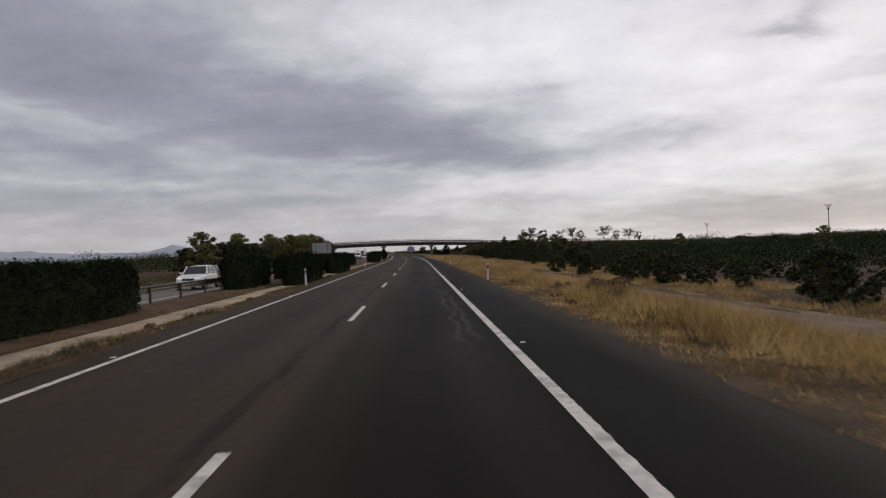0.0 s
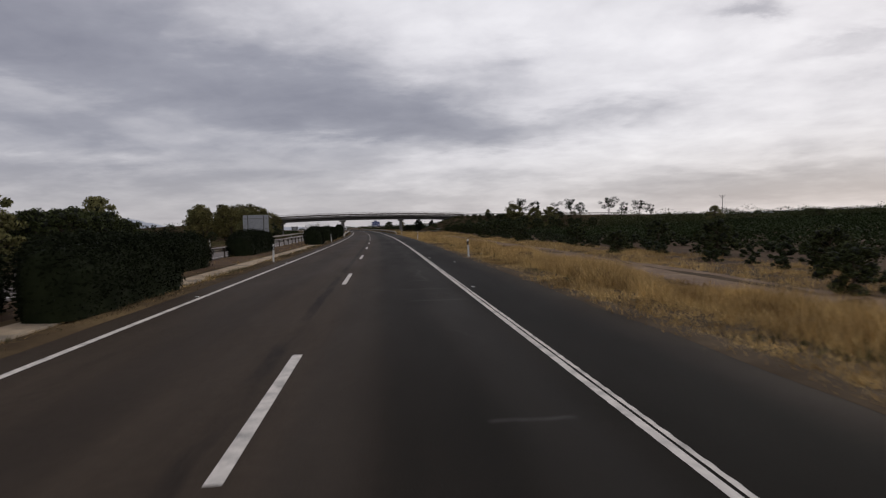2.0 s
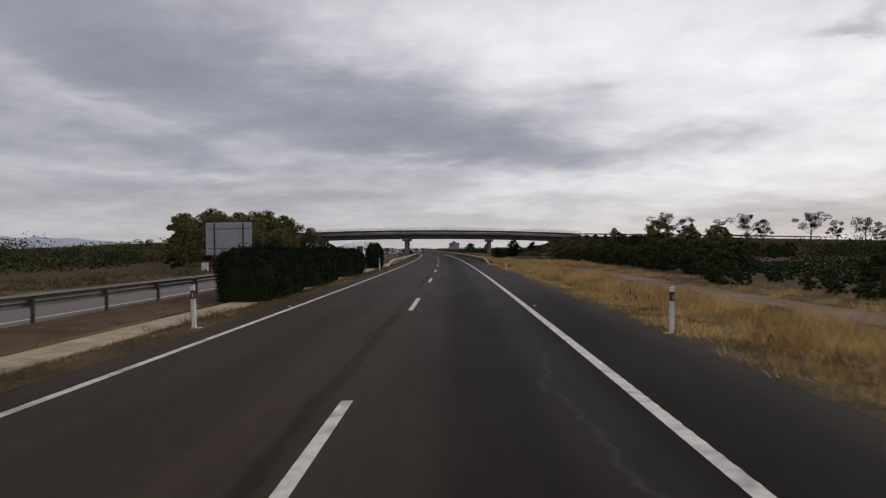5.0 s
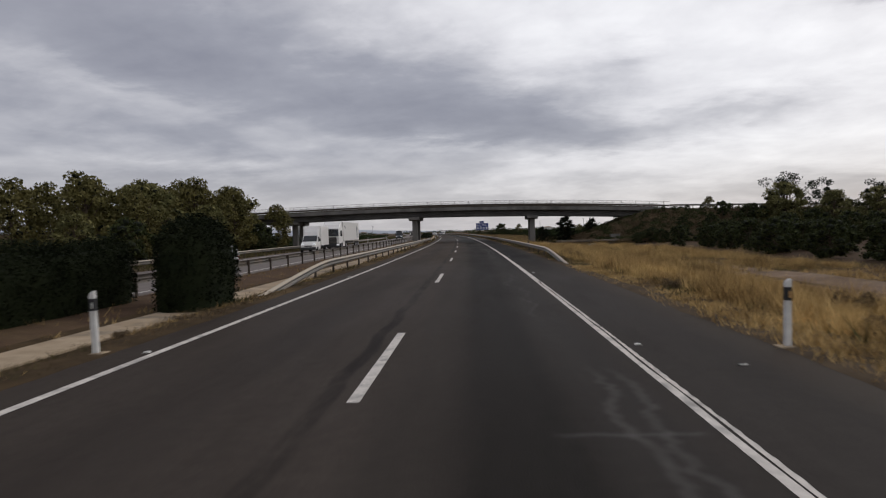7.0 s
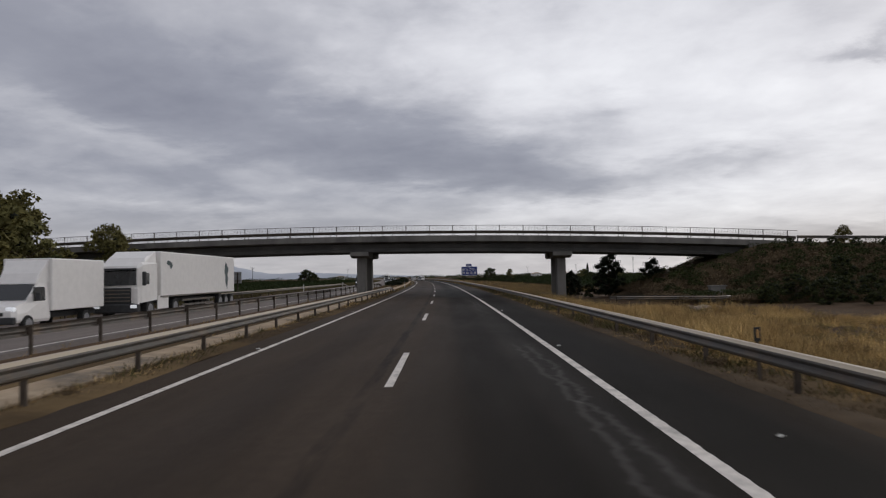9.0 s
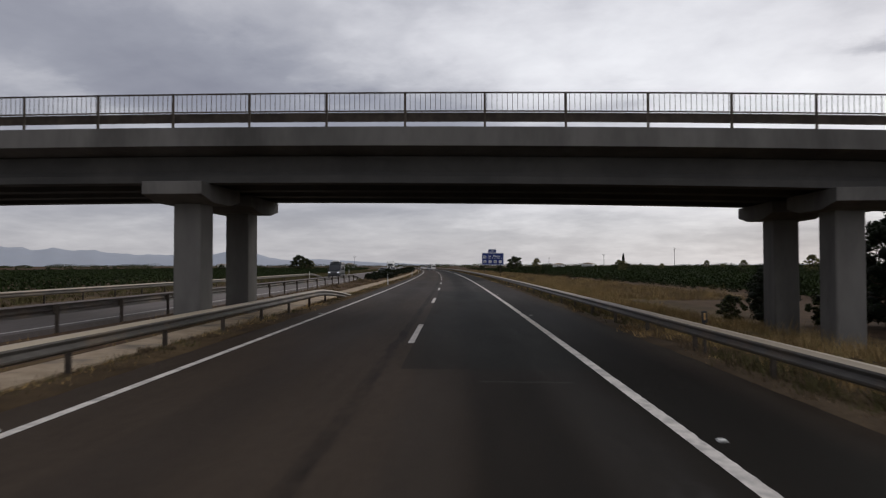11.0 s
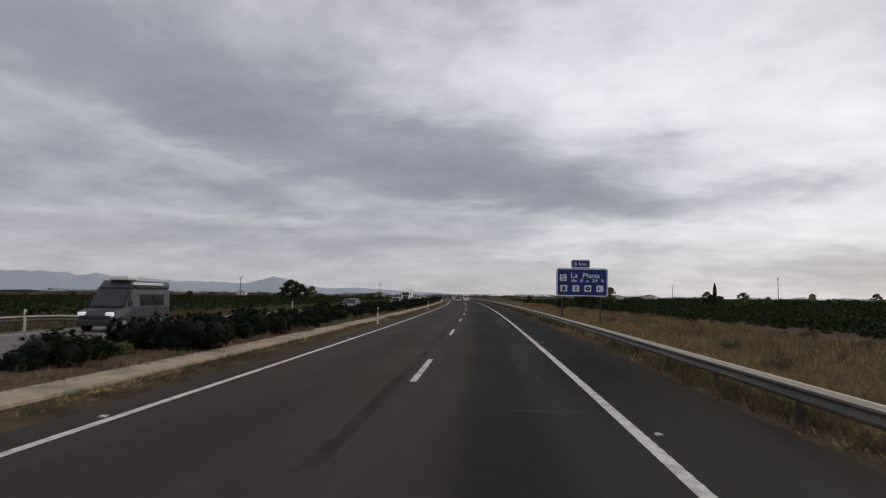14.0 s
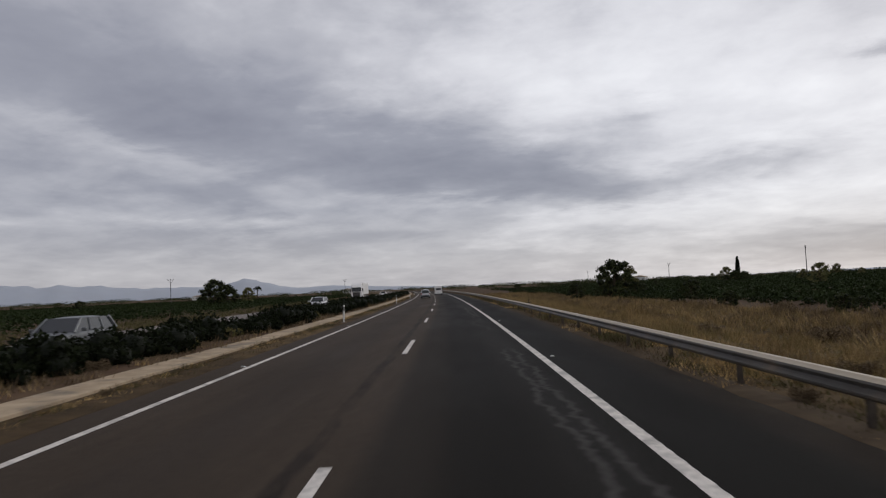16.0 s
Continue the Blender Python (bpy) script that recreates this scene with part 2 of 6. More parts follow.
            spots = one if spots is None else ma("MAXIMUM", spots, one)
        for centre, slow, quick in ((3.08, 0.31, 2.1), (3.40, 0.43, 2.9)):
            wave = ma("ADD", ma("MULTIPLY", ma("SUBTRACT", nz(slow, 3, 0.6, 0.0, 1.0), 0.5), 0.9), ma("MULTIPLY", ma("SUBTRACT", nz(quick, 4, 0.65, 0.1, 1.0), 0.5), 0.55))
            strand = ma("MULTIPLY", band(ma("ADD", u, wave), centre, 0.008, 0.11), spots)
            col = mix(ma("MULTIPLY", strand, ma("MULTIPLY", nz(2.6, 5, 0.7), 0.36)), col, (0.18, 0.17, 0.16))
        # fine cracks straight across the lane
        for c, u0, hw in ((64.0, 2.9, 0.5), (75.3, 2.9, 0.9), (78.6, 2.4, 1.4), (81.9, 2.9, 0.6), (97.4, 2.9, 0.9), (100.6, 3.0, 0.6), (118.0, 2.6, 1.0), (192.2, 3.0, 0.8), (230.0, 2.7, 0.9), (261.7, 3.0, 0.6), (300.0, 2.4, 0.9), (377.0, 2.8, 0.8), (398.0, 3.1, 0.7), (412.0, 2.9, 0.7)):
            cross = ma("MULTIPLY", band(ma("ADD", v, ma("MULTIPLY", nz(1.2, 3, 0.6, 1.0, 0.0), 0.35)), c + 0.17, 0.012, 0.07), band(u, u0, hw * 0.8, hw * 0.2))
            col = mix(ma("MULTIPLY", cross, ma("MULTIPLY", nz(4.0), 0.42)), col, (0.16, 0.155, 0.15))
        zig = ma("ADD", ma("MULTIPLY", ma("SUBTRACT", nz(0.22, 2, 0.5, 0.0, 1.0), 0.5), 2.2), ma("MULTIPLY", ma("SUBTRACT", nz(1.7, 4, 0.6, 0.15, 1.0), 0.5), 0.7))
        line = band(ma("ADD", u, zig), 3.0, 0.02, 0.06)
        where = N("ShaderNodeMapRange")
        where.inputs["From Min"].default_value, where.inputs["From Max"].default_value = 0.50, 0.56
        L(nz(0.045, 2, 0.5, 0.0, 1.0), where.inputs["Value"])
        col = mix(ma("MULTIPLY", ma("MULTIPLY", line, where.outputs[0]), ma("MULTIPLY", nz(3.0), 0.2)), col, (0.19, 0.18, 0.17))
        # short dark skid dabs in the inner lane
        for u0, v0 in ((0.93, 25.7), (1.08, 26.9), (1.32, 26.3), (1.58, 25.9), (1.3, 60.4), (1.05, 59.5)):
            dab = ma("MULTIPLY", band(u, u0, 0.02, 0.03), band(v, v0, 0.35, 0.3))
            col = mix(ma("MULTIPLY", dab, 0.7), col, (0.005, 0.005, 0.005))
        # scuffed pale patches
        sc = N("ShaderNodeMapRange")
        sc.inputs["From Min"].default_value, sc.inputs["From Max"].default_value = 0.69, 0.76
        L(nz(1.1, 7, 0.75), sc.inputs["Value"])
        col = mix(ma("MULTIPLY", sc.outputs[0], 0.3), col, (0.2, 0.19, 0.18))
        # dust and straw blown onto the edge of the hard shoulder
        col = mix(ma("MULTIPLY", band(u, 6.9, 0.5, 1.1), ma("MULTIPLY", nz(0.9, 5, 0.7, 1.0, 0.35), 0.9)), col, (0.062, 0.046, 0.033))
    L(col, b.inputs["Base Color"])
    b.inputs["Specular IOR Level"].default_value = 0.013
    rr = N("ShaderNodeMapRange")
    rr.inputs["To Min"].default_value, rr.inputs["To Max"].default_value = 0.48, 0.70
    L(patch, rr.inputs["Value"])
    L(rr.outputs[0], b.inputs["Roughness"])
    bp = N("ShaderNodeBump")
    bp.inputs["Strength"].default_value, bp.inputs["Distance"].default_value = 0.5, 0.01
    L(grain, bp.inputs["Height"])
    L(bp.outputs[0], b.inputs["Normal"])
    return m


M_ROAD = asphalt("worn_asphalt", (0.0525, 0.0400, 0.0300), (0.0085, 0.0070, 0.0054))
M_ROAD_FAR = asphalt("grey_asphalt", (0.175, 0.152, 0.138), (0.175, 0.152, 0.138), seam=False)
M_LINE = material("worn_white_road_paint", (0.72, 0.67, 0.61), (0.54, 0.50, 0.455), 9, 0.75, 0.4, stain=(0.30, 0.285, 0.265), stain_size=2.2, spec=0.12)
M_CONCRETE = material("pale_concrete", (0.45, 0.355, 0.25), (0.33, 0.255, 0.175), 1.5, 0.9, 0.4, stain=(0.16, 0.14, 0.115), stain_size=0.6, spec=0.03)
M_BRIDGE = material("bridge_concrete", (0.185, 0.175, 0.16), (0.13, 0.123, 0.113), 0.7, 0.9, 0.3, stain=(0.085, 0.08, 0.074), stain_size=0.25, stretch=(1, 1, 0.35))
# base tone set darker than the deck concrete, with random stain patches
M_GIRDER = material("dark_girder_concrete", (0.10, 0.095, 0.088), (0.07, 0.067, 0.063), 0.5, 0.9, 0.3, stain=(0.06, 0.058, 0.055), stain_size=0.3)
M_SOIL = material("brown_median_soil", (0.112, 0.072, 0.047), (0.072, 0.047, 0.032), 1.3, 0.95, 0.8, stain=(0.125, 0.088, 0.052), stain_size=0.35, bump_dist=0.05, spec=0.03)
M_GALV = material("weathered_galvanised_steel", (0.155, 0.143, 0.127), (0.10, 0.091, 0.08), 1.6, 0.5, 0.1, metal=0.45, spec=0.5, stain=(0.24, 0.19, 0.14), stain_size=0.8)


def dusty_lit_flange(m, lit_tan):
    """A tan dusting and the sky's light on upward faces, painted on the upper flange; the map's v is the height in the
    section.
    """
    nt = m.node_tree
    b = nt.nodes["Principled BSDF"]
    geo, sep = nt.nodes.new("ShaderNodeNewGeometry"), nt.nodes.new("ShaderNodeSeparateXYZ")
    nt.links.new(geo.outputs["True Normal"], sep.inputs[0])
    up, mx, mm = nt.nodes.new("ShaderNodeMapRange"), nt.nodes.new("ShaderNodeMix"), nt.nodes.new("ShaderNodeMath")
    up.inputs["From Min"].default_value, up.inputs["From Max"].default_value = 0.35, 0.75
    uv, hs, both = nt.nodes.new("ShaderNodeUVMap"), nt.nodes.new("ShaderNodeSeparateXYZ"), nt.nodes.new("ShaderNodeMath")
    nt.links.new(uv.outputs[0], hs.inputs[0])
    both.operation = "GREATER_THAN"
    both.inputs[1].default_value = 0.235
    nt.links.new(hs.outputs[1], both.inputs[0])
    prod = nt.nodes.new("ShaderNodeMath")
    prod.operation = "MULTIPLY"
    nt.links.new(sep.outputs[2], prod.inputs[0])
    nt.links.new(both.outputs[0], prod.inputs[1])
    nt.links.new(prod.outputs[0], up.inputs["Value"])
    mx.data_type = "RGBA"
    mx.inputs[7].default_value = (*lit_tan, 1)
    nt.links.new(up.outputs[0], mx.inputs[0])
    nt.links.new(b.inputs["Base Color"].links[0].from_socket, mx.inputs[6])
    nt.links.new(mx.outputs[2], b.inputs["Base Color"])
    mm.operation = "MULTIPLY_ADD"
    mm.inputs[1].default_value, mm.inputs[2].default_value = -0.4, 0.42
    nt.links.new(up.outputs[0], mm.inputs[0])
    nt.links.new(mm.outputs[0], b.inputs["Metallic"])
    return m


# the flange's sky-lit top is put into its colour along with the tan dirt
dusty_lit_flange(M_GALV, (0.40, 0.33, 0.235))
M_POST = material("dull_steel_post", (0.105, 0.085, 0.068), (0.06, 0.048, 0.038), 2.5, 0.7, 0.2, metal=0.4, obj_random=0.25)
M_WHITE = material("white_plastic", (0.72, 0.71, 0.68), (0.6, 0.59, 0.56), 5, 0.5, 0.1, stain=(0.38, 0.36, 0.32), stain_size=3)
M_BLACK = material("black_plastic", (0.02, 0.02, 0.022), (0.03, 0.03, 0.03), 6, 0.5, 0.1)
M_REFLECT = material("grey_reflector", (0.55, 0.55, 0.5), (0.45, 0.45, 0.42), 20, 0.25, 0.0)
M_AMBER = material("amber_reflector", (0.55, 0.33, 0.12), (0.45, 0.26, 0.1), 20, 0.3, 0.0)
M_BLUE = material("navy_sign_sheeting", (0.012, 0.034, 0.19), (0.010, 0.028, 0.155), 0.8, 0.4, 0.0)
M_SIGNWHITE = material("white_sign_sheeting", (0.76, 0.77, 0.79), (0.68, 0.69, 0.72), 3, 0.45, 0.0)
M_SIGNBACK = material("grey_aluminium_panel", (0.36, 0.37, 0.38), (0.30, 0.31, 0.32), 2, 0.5, 0.1, metal=0.3)
M_GRASS = material("dry_straw_grass", (0.70, 0.495, 0.215), (0.36, 0.238, 0.10), 0.5, 0.9, 0.0, island=0.45, stain=(0.15, 0.09, 0.038), stain_size=0.34, spec=0.03)
M_GRASS_G = material("greenish_dry_grass", (0.29, 0.225, 0.095), (0.155, 0.122, 0.053), 0.5, 0.9, 0.0, island=0.35, spec=0.03)
M_STRAW = material("faded_brown_straw", (0.43, 0.305, 0.14), (0.21, 0.142, 0.066), 0.5, 0.9, 0.0, island=0.4, stain=(0.12, 0.078, 0.04), stain_size=0.3, spec=0.03)
M_HEDGE = material("dark_hedge_leaves", (0.0155, 0.0195, 0.0085), (0.009, 0.012, 0.0055), 1.2, 0.8, 0.0, island=0.35, spec=0.05)
M_ORANGE = material("orchard_leaves", (0.043, 0.056, 0.018), (0.021, 0.029, 0.010), 0.25, 0.6, 0.0, island=0.45, spec=0.06)
M_TREE_W = material("green_olive_leaves", (0.185, 0.17, 0.068), (0.10, 0.10, 0.042), 0.35, 0.7, 0.0, island=0.3, spec=0.05)
M_DEAD = material("withered_brown_twigs", (0.19, 0.14, 0.085), (0.11, 0.08, 0.05), 0.8, 0.9, 0.0, island=0.45, spec=0.05)
M_WEED = material("dull_green_weeds", (0.115, 0.105, 0.045), (0.075, 0.064, 0.03), 0.8, 0.9, 0.0, island=0.45, spec=0.05)
M_ORANGE_FAR = material("far_orchard_leaves", (0.031, 0.043, 0.0145), (0.016, 0.0235, 0.0085), 0.12, 0.7, 0.0, island=0.22, spec=0.04)
M_TREE = material("tree_leaves", (0.060, 0.068, 0.025), (0.034, 0.042, 0.017), 0.4, 0.7, 0.0, island=0.45, spec=0.05)
M_OLIVE = material("yellowing_leaves", (0.165, 0.142, 0.052), (0.092, 0.086, 0.033), 0.4, 0.7, 0.0, island=0.28, spec=0.05)
M_PINE = material("dark_pine_needles", (0.024, 0.032, 0.016), (0.016, 0.022, 0.012), 0.6, 0.7, 0.0, island=0.4, spec=0.05)
# near-black colour that stands in for shade deep inside crowns and shrubs
M_CORE = material("painted_inner_shade", (0.011, 0.014, 0.0065), (0.007, 0.0095, 0.0045), 1.5, 0.9, 0.8, bump_dist=0.1)
M_BARK = material("grey_brown_bark", (0.10, 0.075, 0.055), (0.06, 0.045, 0.035), 6, 0.9, 0.8, stretch=(1, 1, 0.2), spec=0.03)
# the haze of distance is put into this pale blue colour
M_HILL = material("haze_tinted_hills", (0.40, 0.425, 0.475), (0.36, 0.385, 0.435), 0.002, 1.0, 0.0, stain=(0.38, 0.40, 0.44), stain_size=0.006)


def ground_material():
    m = material("dry_field_ground", (0.085, 0.058, 0.033), (0.050, 0.036, 0.022), 0.9, 0.95, 0.8, stain=(0.17, 0.118, 0.06), stain_size=0.09, bump_dist=0.06, spec=0.03)
    return m


M_GROUND = ground_material()
M_FIELD = material("dark_orchard_soil", (0.092, 0.058, 0.036), (0.056, 0.038, 0.025), 0.8, 0.95, 0.7, stain=(0.10, 0.072, 0.046), stain_size=0.12, bump_dist=0.06, spec=0.03)
M_VERGE = material("dusty_tan_verge", (0.105, 0.076, 0.048), (0.064, 0.046, 0.030), 0.8, 0.95, 0.8, stain=(0.06, 0.043, 0.028), stain_size=0.5, bump_dist=0.04, spec=0.03)
M_TRACK = material("bare_track_soil", (0.205, 0.142, 0.098), (0.145, 0.099, 0.068), 0.7, 0.95, 0.7, stain=(0.26, 0.19, 0.135), stain_size=0.3, bump_dist=0.04, spec=0.03)
M_BANK = material("scrubby_dark_earth", (0.095, 0.068, 0.040), (0.048, 0.037, 0.023), 0.5, 0.95, 0.8, stain=(0.095, 0.068, 0.042), stain_size=0.15, bump_dist=0.15, spec=0.03)


# ---- mesh helpers ----
def mesh_object(name, verts, faces, mat, parent=None, label="", smooth=False, uvs=None):
    me = bpy.data.meshes.new(name)
    me.from_pydata(verts, [], faces)
    if uvs is not None:
        layer = me.uv_layers.new(name="UVMap")
        idx = np.empty(len(me.loops), dtype=np.int32)
        me.loops.foreach_get("vertex_index", idx)
        layer.data.foreach_set("uv", np.asarray(uvs, dtype=np.float32)[idx].ravel())
    me.materials.append(mat)
    if smooth:
        me.polygons.foreach_set("use_smooth", [True] * len(me.polygons))
    me.update()
    ob = new(name, me)
    if parent:
        ob.parent = parent
    if label:
        ob["label"] = label
    return ob


def quads_object(name, corners, mat, parent=None, label=""):
    """Many loose faces; corners is an array (faces, corners of a face, 3)."""
    n, k = corners.shape[0], corners.shape[1]
    me = bpy.data.meshes.new(name)
    me.vertices.add(n * k)
    me.vertices.foreach_set("co", np.ascontiguousarray(corners, dtype=np.float32).ravel())
    me.loops.add(n * k)
    me.loops.foreach_set("vertex_index", np.arange(n * k, dtype=np.int32))
    me.polygons.add(n)
    me.polygons.foreach_set("loop_start", np.arange(0, n * k, k, dtype=np.int32))
    me.update(calc_edges=True)
    me.validate()
    me.materials.append(mat)
    ob = new(name, me)
    if parent:
        ob.parent = parent
    if label:
        ob["label"] = label
    return ob


def part(name, bm, mat, parent=None, label="", smooth=False):
    me = bpy.data.meshes.new(name)
    bm.to_mesh(me)
    bm.free()
    me.materials.append(mat)
    if smooth:
        me.polygons.foreach_set("use_smooth", [True] * len(me.polygons))
    ob = new(name, me)
    if parent:
        ob.parent = parent
    if label:
        ob["label"] = label
    return ob


def thing(name, m, label, category, group="", kind=""):
    e = new(name)
    e.empty_display_size = 0.3
    e.matrix_basis = m
    return tagged(e, label, category, group, kind)


def box_bm(cx, cy, cz, sx, sy, sz, bevel=0.0, seg=2, bm=None):
    own = bm or bmesh.new()
    r = bmesh.ops.create_cube(own, size=1.0, matrix=Matrix.Translation((cx, cy, cz)) @ Matrix.Diagonal((sx, sy, sz, 1)))
    if bevel:
        edges = list({e for v in r["verts"] for e in v.link_edges})
        bmesh.ops.bevel(own, geom=edges, offset=bevel, segments=seg, profile=0.5, affect="EDGES")
    return own


def tube_bm(points, radii, sides=8, bm=None):
    own = bm or bmesh.new()
    rings = []
    for i, p in enumerate(points):
        a = Vector(points[max(i - 1, 0)])
        b = Vector(points[min(i + 1, len(points) - 1)])
        d = (b - a).normalized()
        q = d.to_track_quat("Z", "Y")
        rings.append([own.verts.new(Vector(p) + q @ Vector((radii[i] * math.cos(2 * math.pi * k / sides), radii[i] * math.sin(2 * math.pi * k / sides), 0))) for k in range(sides)])
    for r0, r1 in zip(rings, rings[1:]):
        for k in range(sides):
            own.faces.new((r0[k], r0[(k + 1) % sides], r1[(k + 1) % sides], r1[k]))
    own.faces.new(rings[0][::-1])
    own.faces.new(rings[-1])
    return own


def prism_bm(outline, y0, y1, bm=None, bevel=0.0):
    """Outline of (x, z), pushed from y0 to y1."""
    own = bm or bmesh.new()
    a = [own.verts.new((x, y0, z)) for x, z in outline]
    b = [own.verts.new((x, y1, z)) for x, z in outline]
    faces = [own.faces.new(a), own.faces.new(b[::-1])]
    for i in range(len(a)):
        j = (i + 1) % len(a)
        faces.append(own.faces.new((a[j], a[i], b[i], b[j])))
    bmesh.ops.recalc_face_normals(own, faces=faces)
    if bevel:
        bmesh.ops.bevel(own, geom=list(own.edges), offset=bevel, segments=2, profile=0.5, affect="EDGES")
    return own


def sweep(profile, s0, s1, step, shift=None, ground=True, closed=False, lift=None):
    """Verts, faces and uvs of a profile of (x, z) drawn along the road."""
    n = max(int(round((s1 - s0) / step)), 1)
    k = len(profile)
    V, F, U = [], [], []
    for i in range(n + 1):
        s = s0 + (s1 - s0) * i / n
        dx = shift(s) if shift else 0.0
        dz = lift(s) if lift else 0.0
        for x, z in profile:
            px, py = at(x + dx, s)
            V.append((px, py, z + dz + (rise(x) if ground else 0.0)))
            U.append((x, s))
    for i in range(n):
        for j in range(k if closed else k - 1):
            a, b = i * k + j, i * k + (j + 1) % k
            F.append((a, b, b + k, a + k))
    if closed:
        F.append(tuple(range(k))[::-1])
        F.append(tuple(n * k + j for j in range(k)))
    return V, F, U


S_END = 1500.0

# ---- carriageways, lines, verge and median ----
V, F, U = sweep([(-5.15, -0.3), (-5.0, 0)] + [(x, 0) for x in (-4.0, -2, 0, 2, 4, 5.4)] + [(6.5, 0), (6.75, -0.3)], -40, S_END, 6)
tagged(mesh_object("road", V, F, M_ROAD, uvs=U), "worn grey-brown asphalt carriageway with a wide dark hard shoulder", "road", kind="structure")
V, F, U = sweep([(-10.7, -0.3), (-10.9, 0), (-14, 0), (-18, 0), (-20.6, 0), (-20.8, -0.3)], -40, S_END, 6, shift=far_shift)
tagged(mesh_object("road_opposite", V, F, M_ROAD_FAR, uvs=U), "pale grey asphalt carriageway for oncoming traffic", "road", kind="structure")


def stripe(name, x, half, s0, s1, step, label, shift=None):
    V, F, U = sweep([(x - half, 0.004), (x + half, 0.004)], s0, s1, step, shift=shift)
    return mesh_object(name, V, F, M_LINE)


def stripe_thing(name, x, half, label, shift=None, step=5):
    tagged(stripe(name, x, half, -40, S_END, step, label, shift), label, "road marking", kind="structure")


stripe_thing("edge_line_left", -4.156, 0.08, "solid worn white edge line on asphalt")


def cracked_line(x, half, label):
    """Ribbed paint with a chipped outer edge, split lengthwise here and there."""
    V, F = [], []
    ss = list(np.arange(-40, 540, 0.14)) + list(np.arange(541, S_END, 5.0))
    for i, s in enumerate(ss):
        rib = 0.012 * (i % 3 == 0) - 0.006
        chip = 0.08 * max(noise.noise((s * 0.9, 3, 1)) - 0.35, 0)
        open_ = (0.055 if 60 < s < 132 or 183 < s < 212 else 0.022 if 392 < s < 410 else 0.0) * (0.4 + 0.6 * max(noise.noise((s * 0.6, 2, 4)) + 0.4, 0))
        if s > 540:
            open_ = 0
        mid = x + 0.02 + 0.04 * noise.noise((s * 0.35, 5, 0))
        for px_, z in ((x - half + 0.3 * rib, 0.004), (mid - open_ / 2, 0.0042), (mid + open_ / 2, 0.0042), (max(x + half + rib - chip, mid + open_ / 2 + 0.004), 0.004)):
            a, b = at(px_, s)
            V.append((a, b, z + rise(px_)))
    for i in range(len(ss) - 1):
        lost = noise.noise((ss[i] * 0.8, 1, 7)) > 0.52 and (60 < ss[i] < 132 or 183 < ss[i] < 212)
        for j in ((0,) if lost else (0, 2)):
            k = i * 4 + j
            F.append((k, k + 1, k + 5, k + 4))
    tagged(mesh_object("edge_line_right", V, F, M_LINE), label, "road marking", kind="structure")


cracked_line(3.96, 0.10, "solid worn white edge line with cracked paint beside the hard shoulder")
stripe_thing("edge_line_opposite_inner", -11.45, 0.09, "solid white edge line of the oncoming carriageway", far_shift)
stripe_thing("edge_line_opposite_outer", -18.95, 0.09, "solid white outer edge line of the oncoming carriageway", far_shift)

dashes = tagged(new("lane_markings"), "dashed worn white lane markings between the two lanes", "road marking", kind="structure")
for i in range(-2, 60):
    s = 12.053 + 18.7 * i
    V, F, U = sweep([(-0.08, 0.005), (0.08, 0.005)], s - 5.5, s, 2.75)
    mesh_object("dash", V, F, M_LINE, dashes)
dashes_far = tagged(new("lane_markings_opposite"), "dashed white lane markings of the oncoming carriageway", "road marking", kind="structure")
for i in range(-1, 45):
    s = 5 + 18.7 * i
    V, F, U = sweep([(-15.28, 0.005), (-15.12, 0.005)], s - 5.5, s, 2.75, shift=far_shift)
    mesh_object("dash", V, F, M_LINE, dashes_far)

# ground: one sheet with the roadbed's section, out to the horizon
xs = [-4600, -2500, -1400, -800, -450, -260, -150, -90, -60, -45, -35, -28, -24, -21.5, -20.7, -10.8, -9.6, -8.4, -7.3, -6.9, -5.7, -5.2, 6.55, 7.2, 8.2, 9.5, 11, 13, 15, 18, 22, 28, 36, 48, 65, 90, 150, 260, 450, 800, 1400, 2500, 4600]


def ground_z(x, s):
    if -20.7 <= x <= -10.8:
        return -0.25
    if -10.8 < x < -5.2:
        return rise(x) - 0.06 + (0.10 * math.sin((x + 10.8) / 5.6 * math.pi) if x < -7 else 0) + 0.03 * noise.noise((x * 0.7, s * 0.3, 0))
    if -5.2 <= x < 6.56:
        return -0.25
    if x >= 6.56:
        d = min((x - 6.5) / 11.0, 1)
        z = -0.06 - 0.9 * d * d * (3 - 2 * d)
    else:
        d = min((-20.7 - x) / 14.0, 1)
        z = -0.06 - 0.5 * d
    rough_ = 0.0 if abs(x) > 300 else 0.10 * noise.noise((x * 0.25, s * 0.12, 3)) * min(max(abs(x + 7) - 13.7, 0) / 3, 1)
    return z + rough_


srows = list(np.arange(-60, 620, 5.0)) + list(np.arange(620, 1500, 40.0)) + [1600, 1900, 2400, 3000, 3800, 4700]
V, F = [], []
for s in srows:
    for x in xs:
        px, py = at(x, s)
        V.append((px, py, ground_z(x, s)))
k = len(xs)
for i in range(len(srows) - 1):
    for j in range(k - 1):
        a = i * k + j
        F.append((a, a + 1, a + k + 1, a + k))
tagged(mesh_object("ground", V, F, M_GROUND, smooth=True), "dry brown ground with straw and bare soil beside the motorway", "ground", kind="structure")

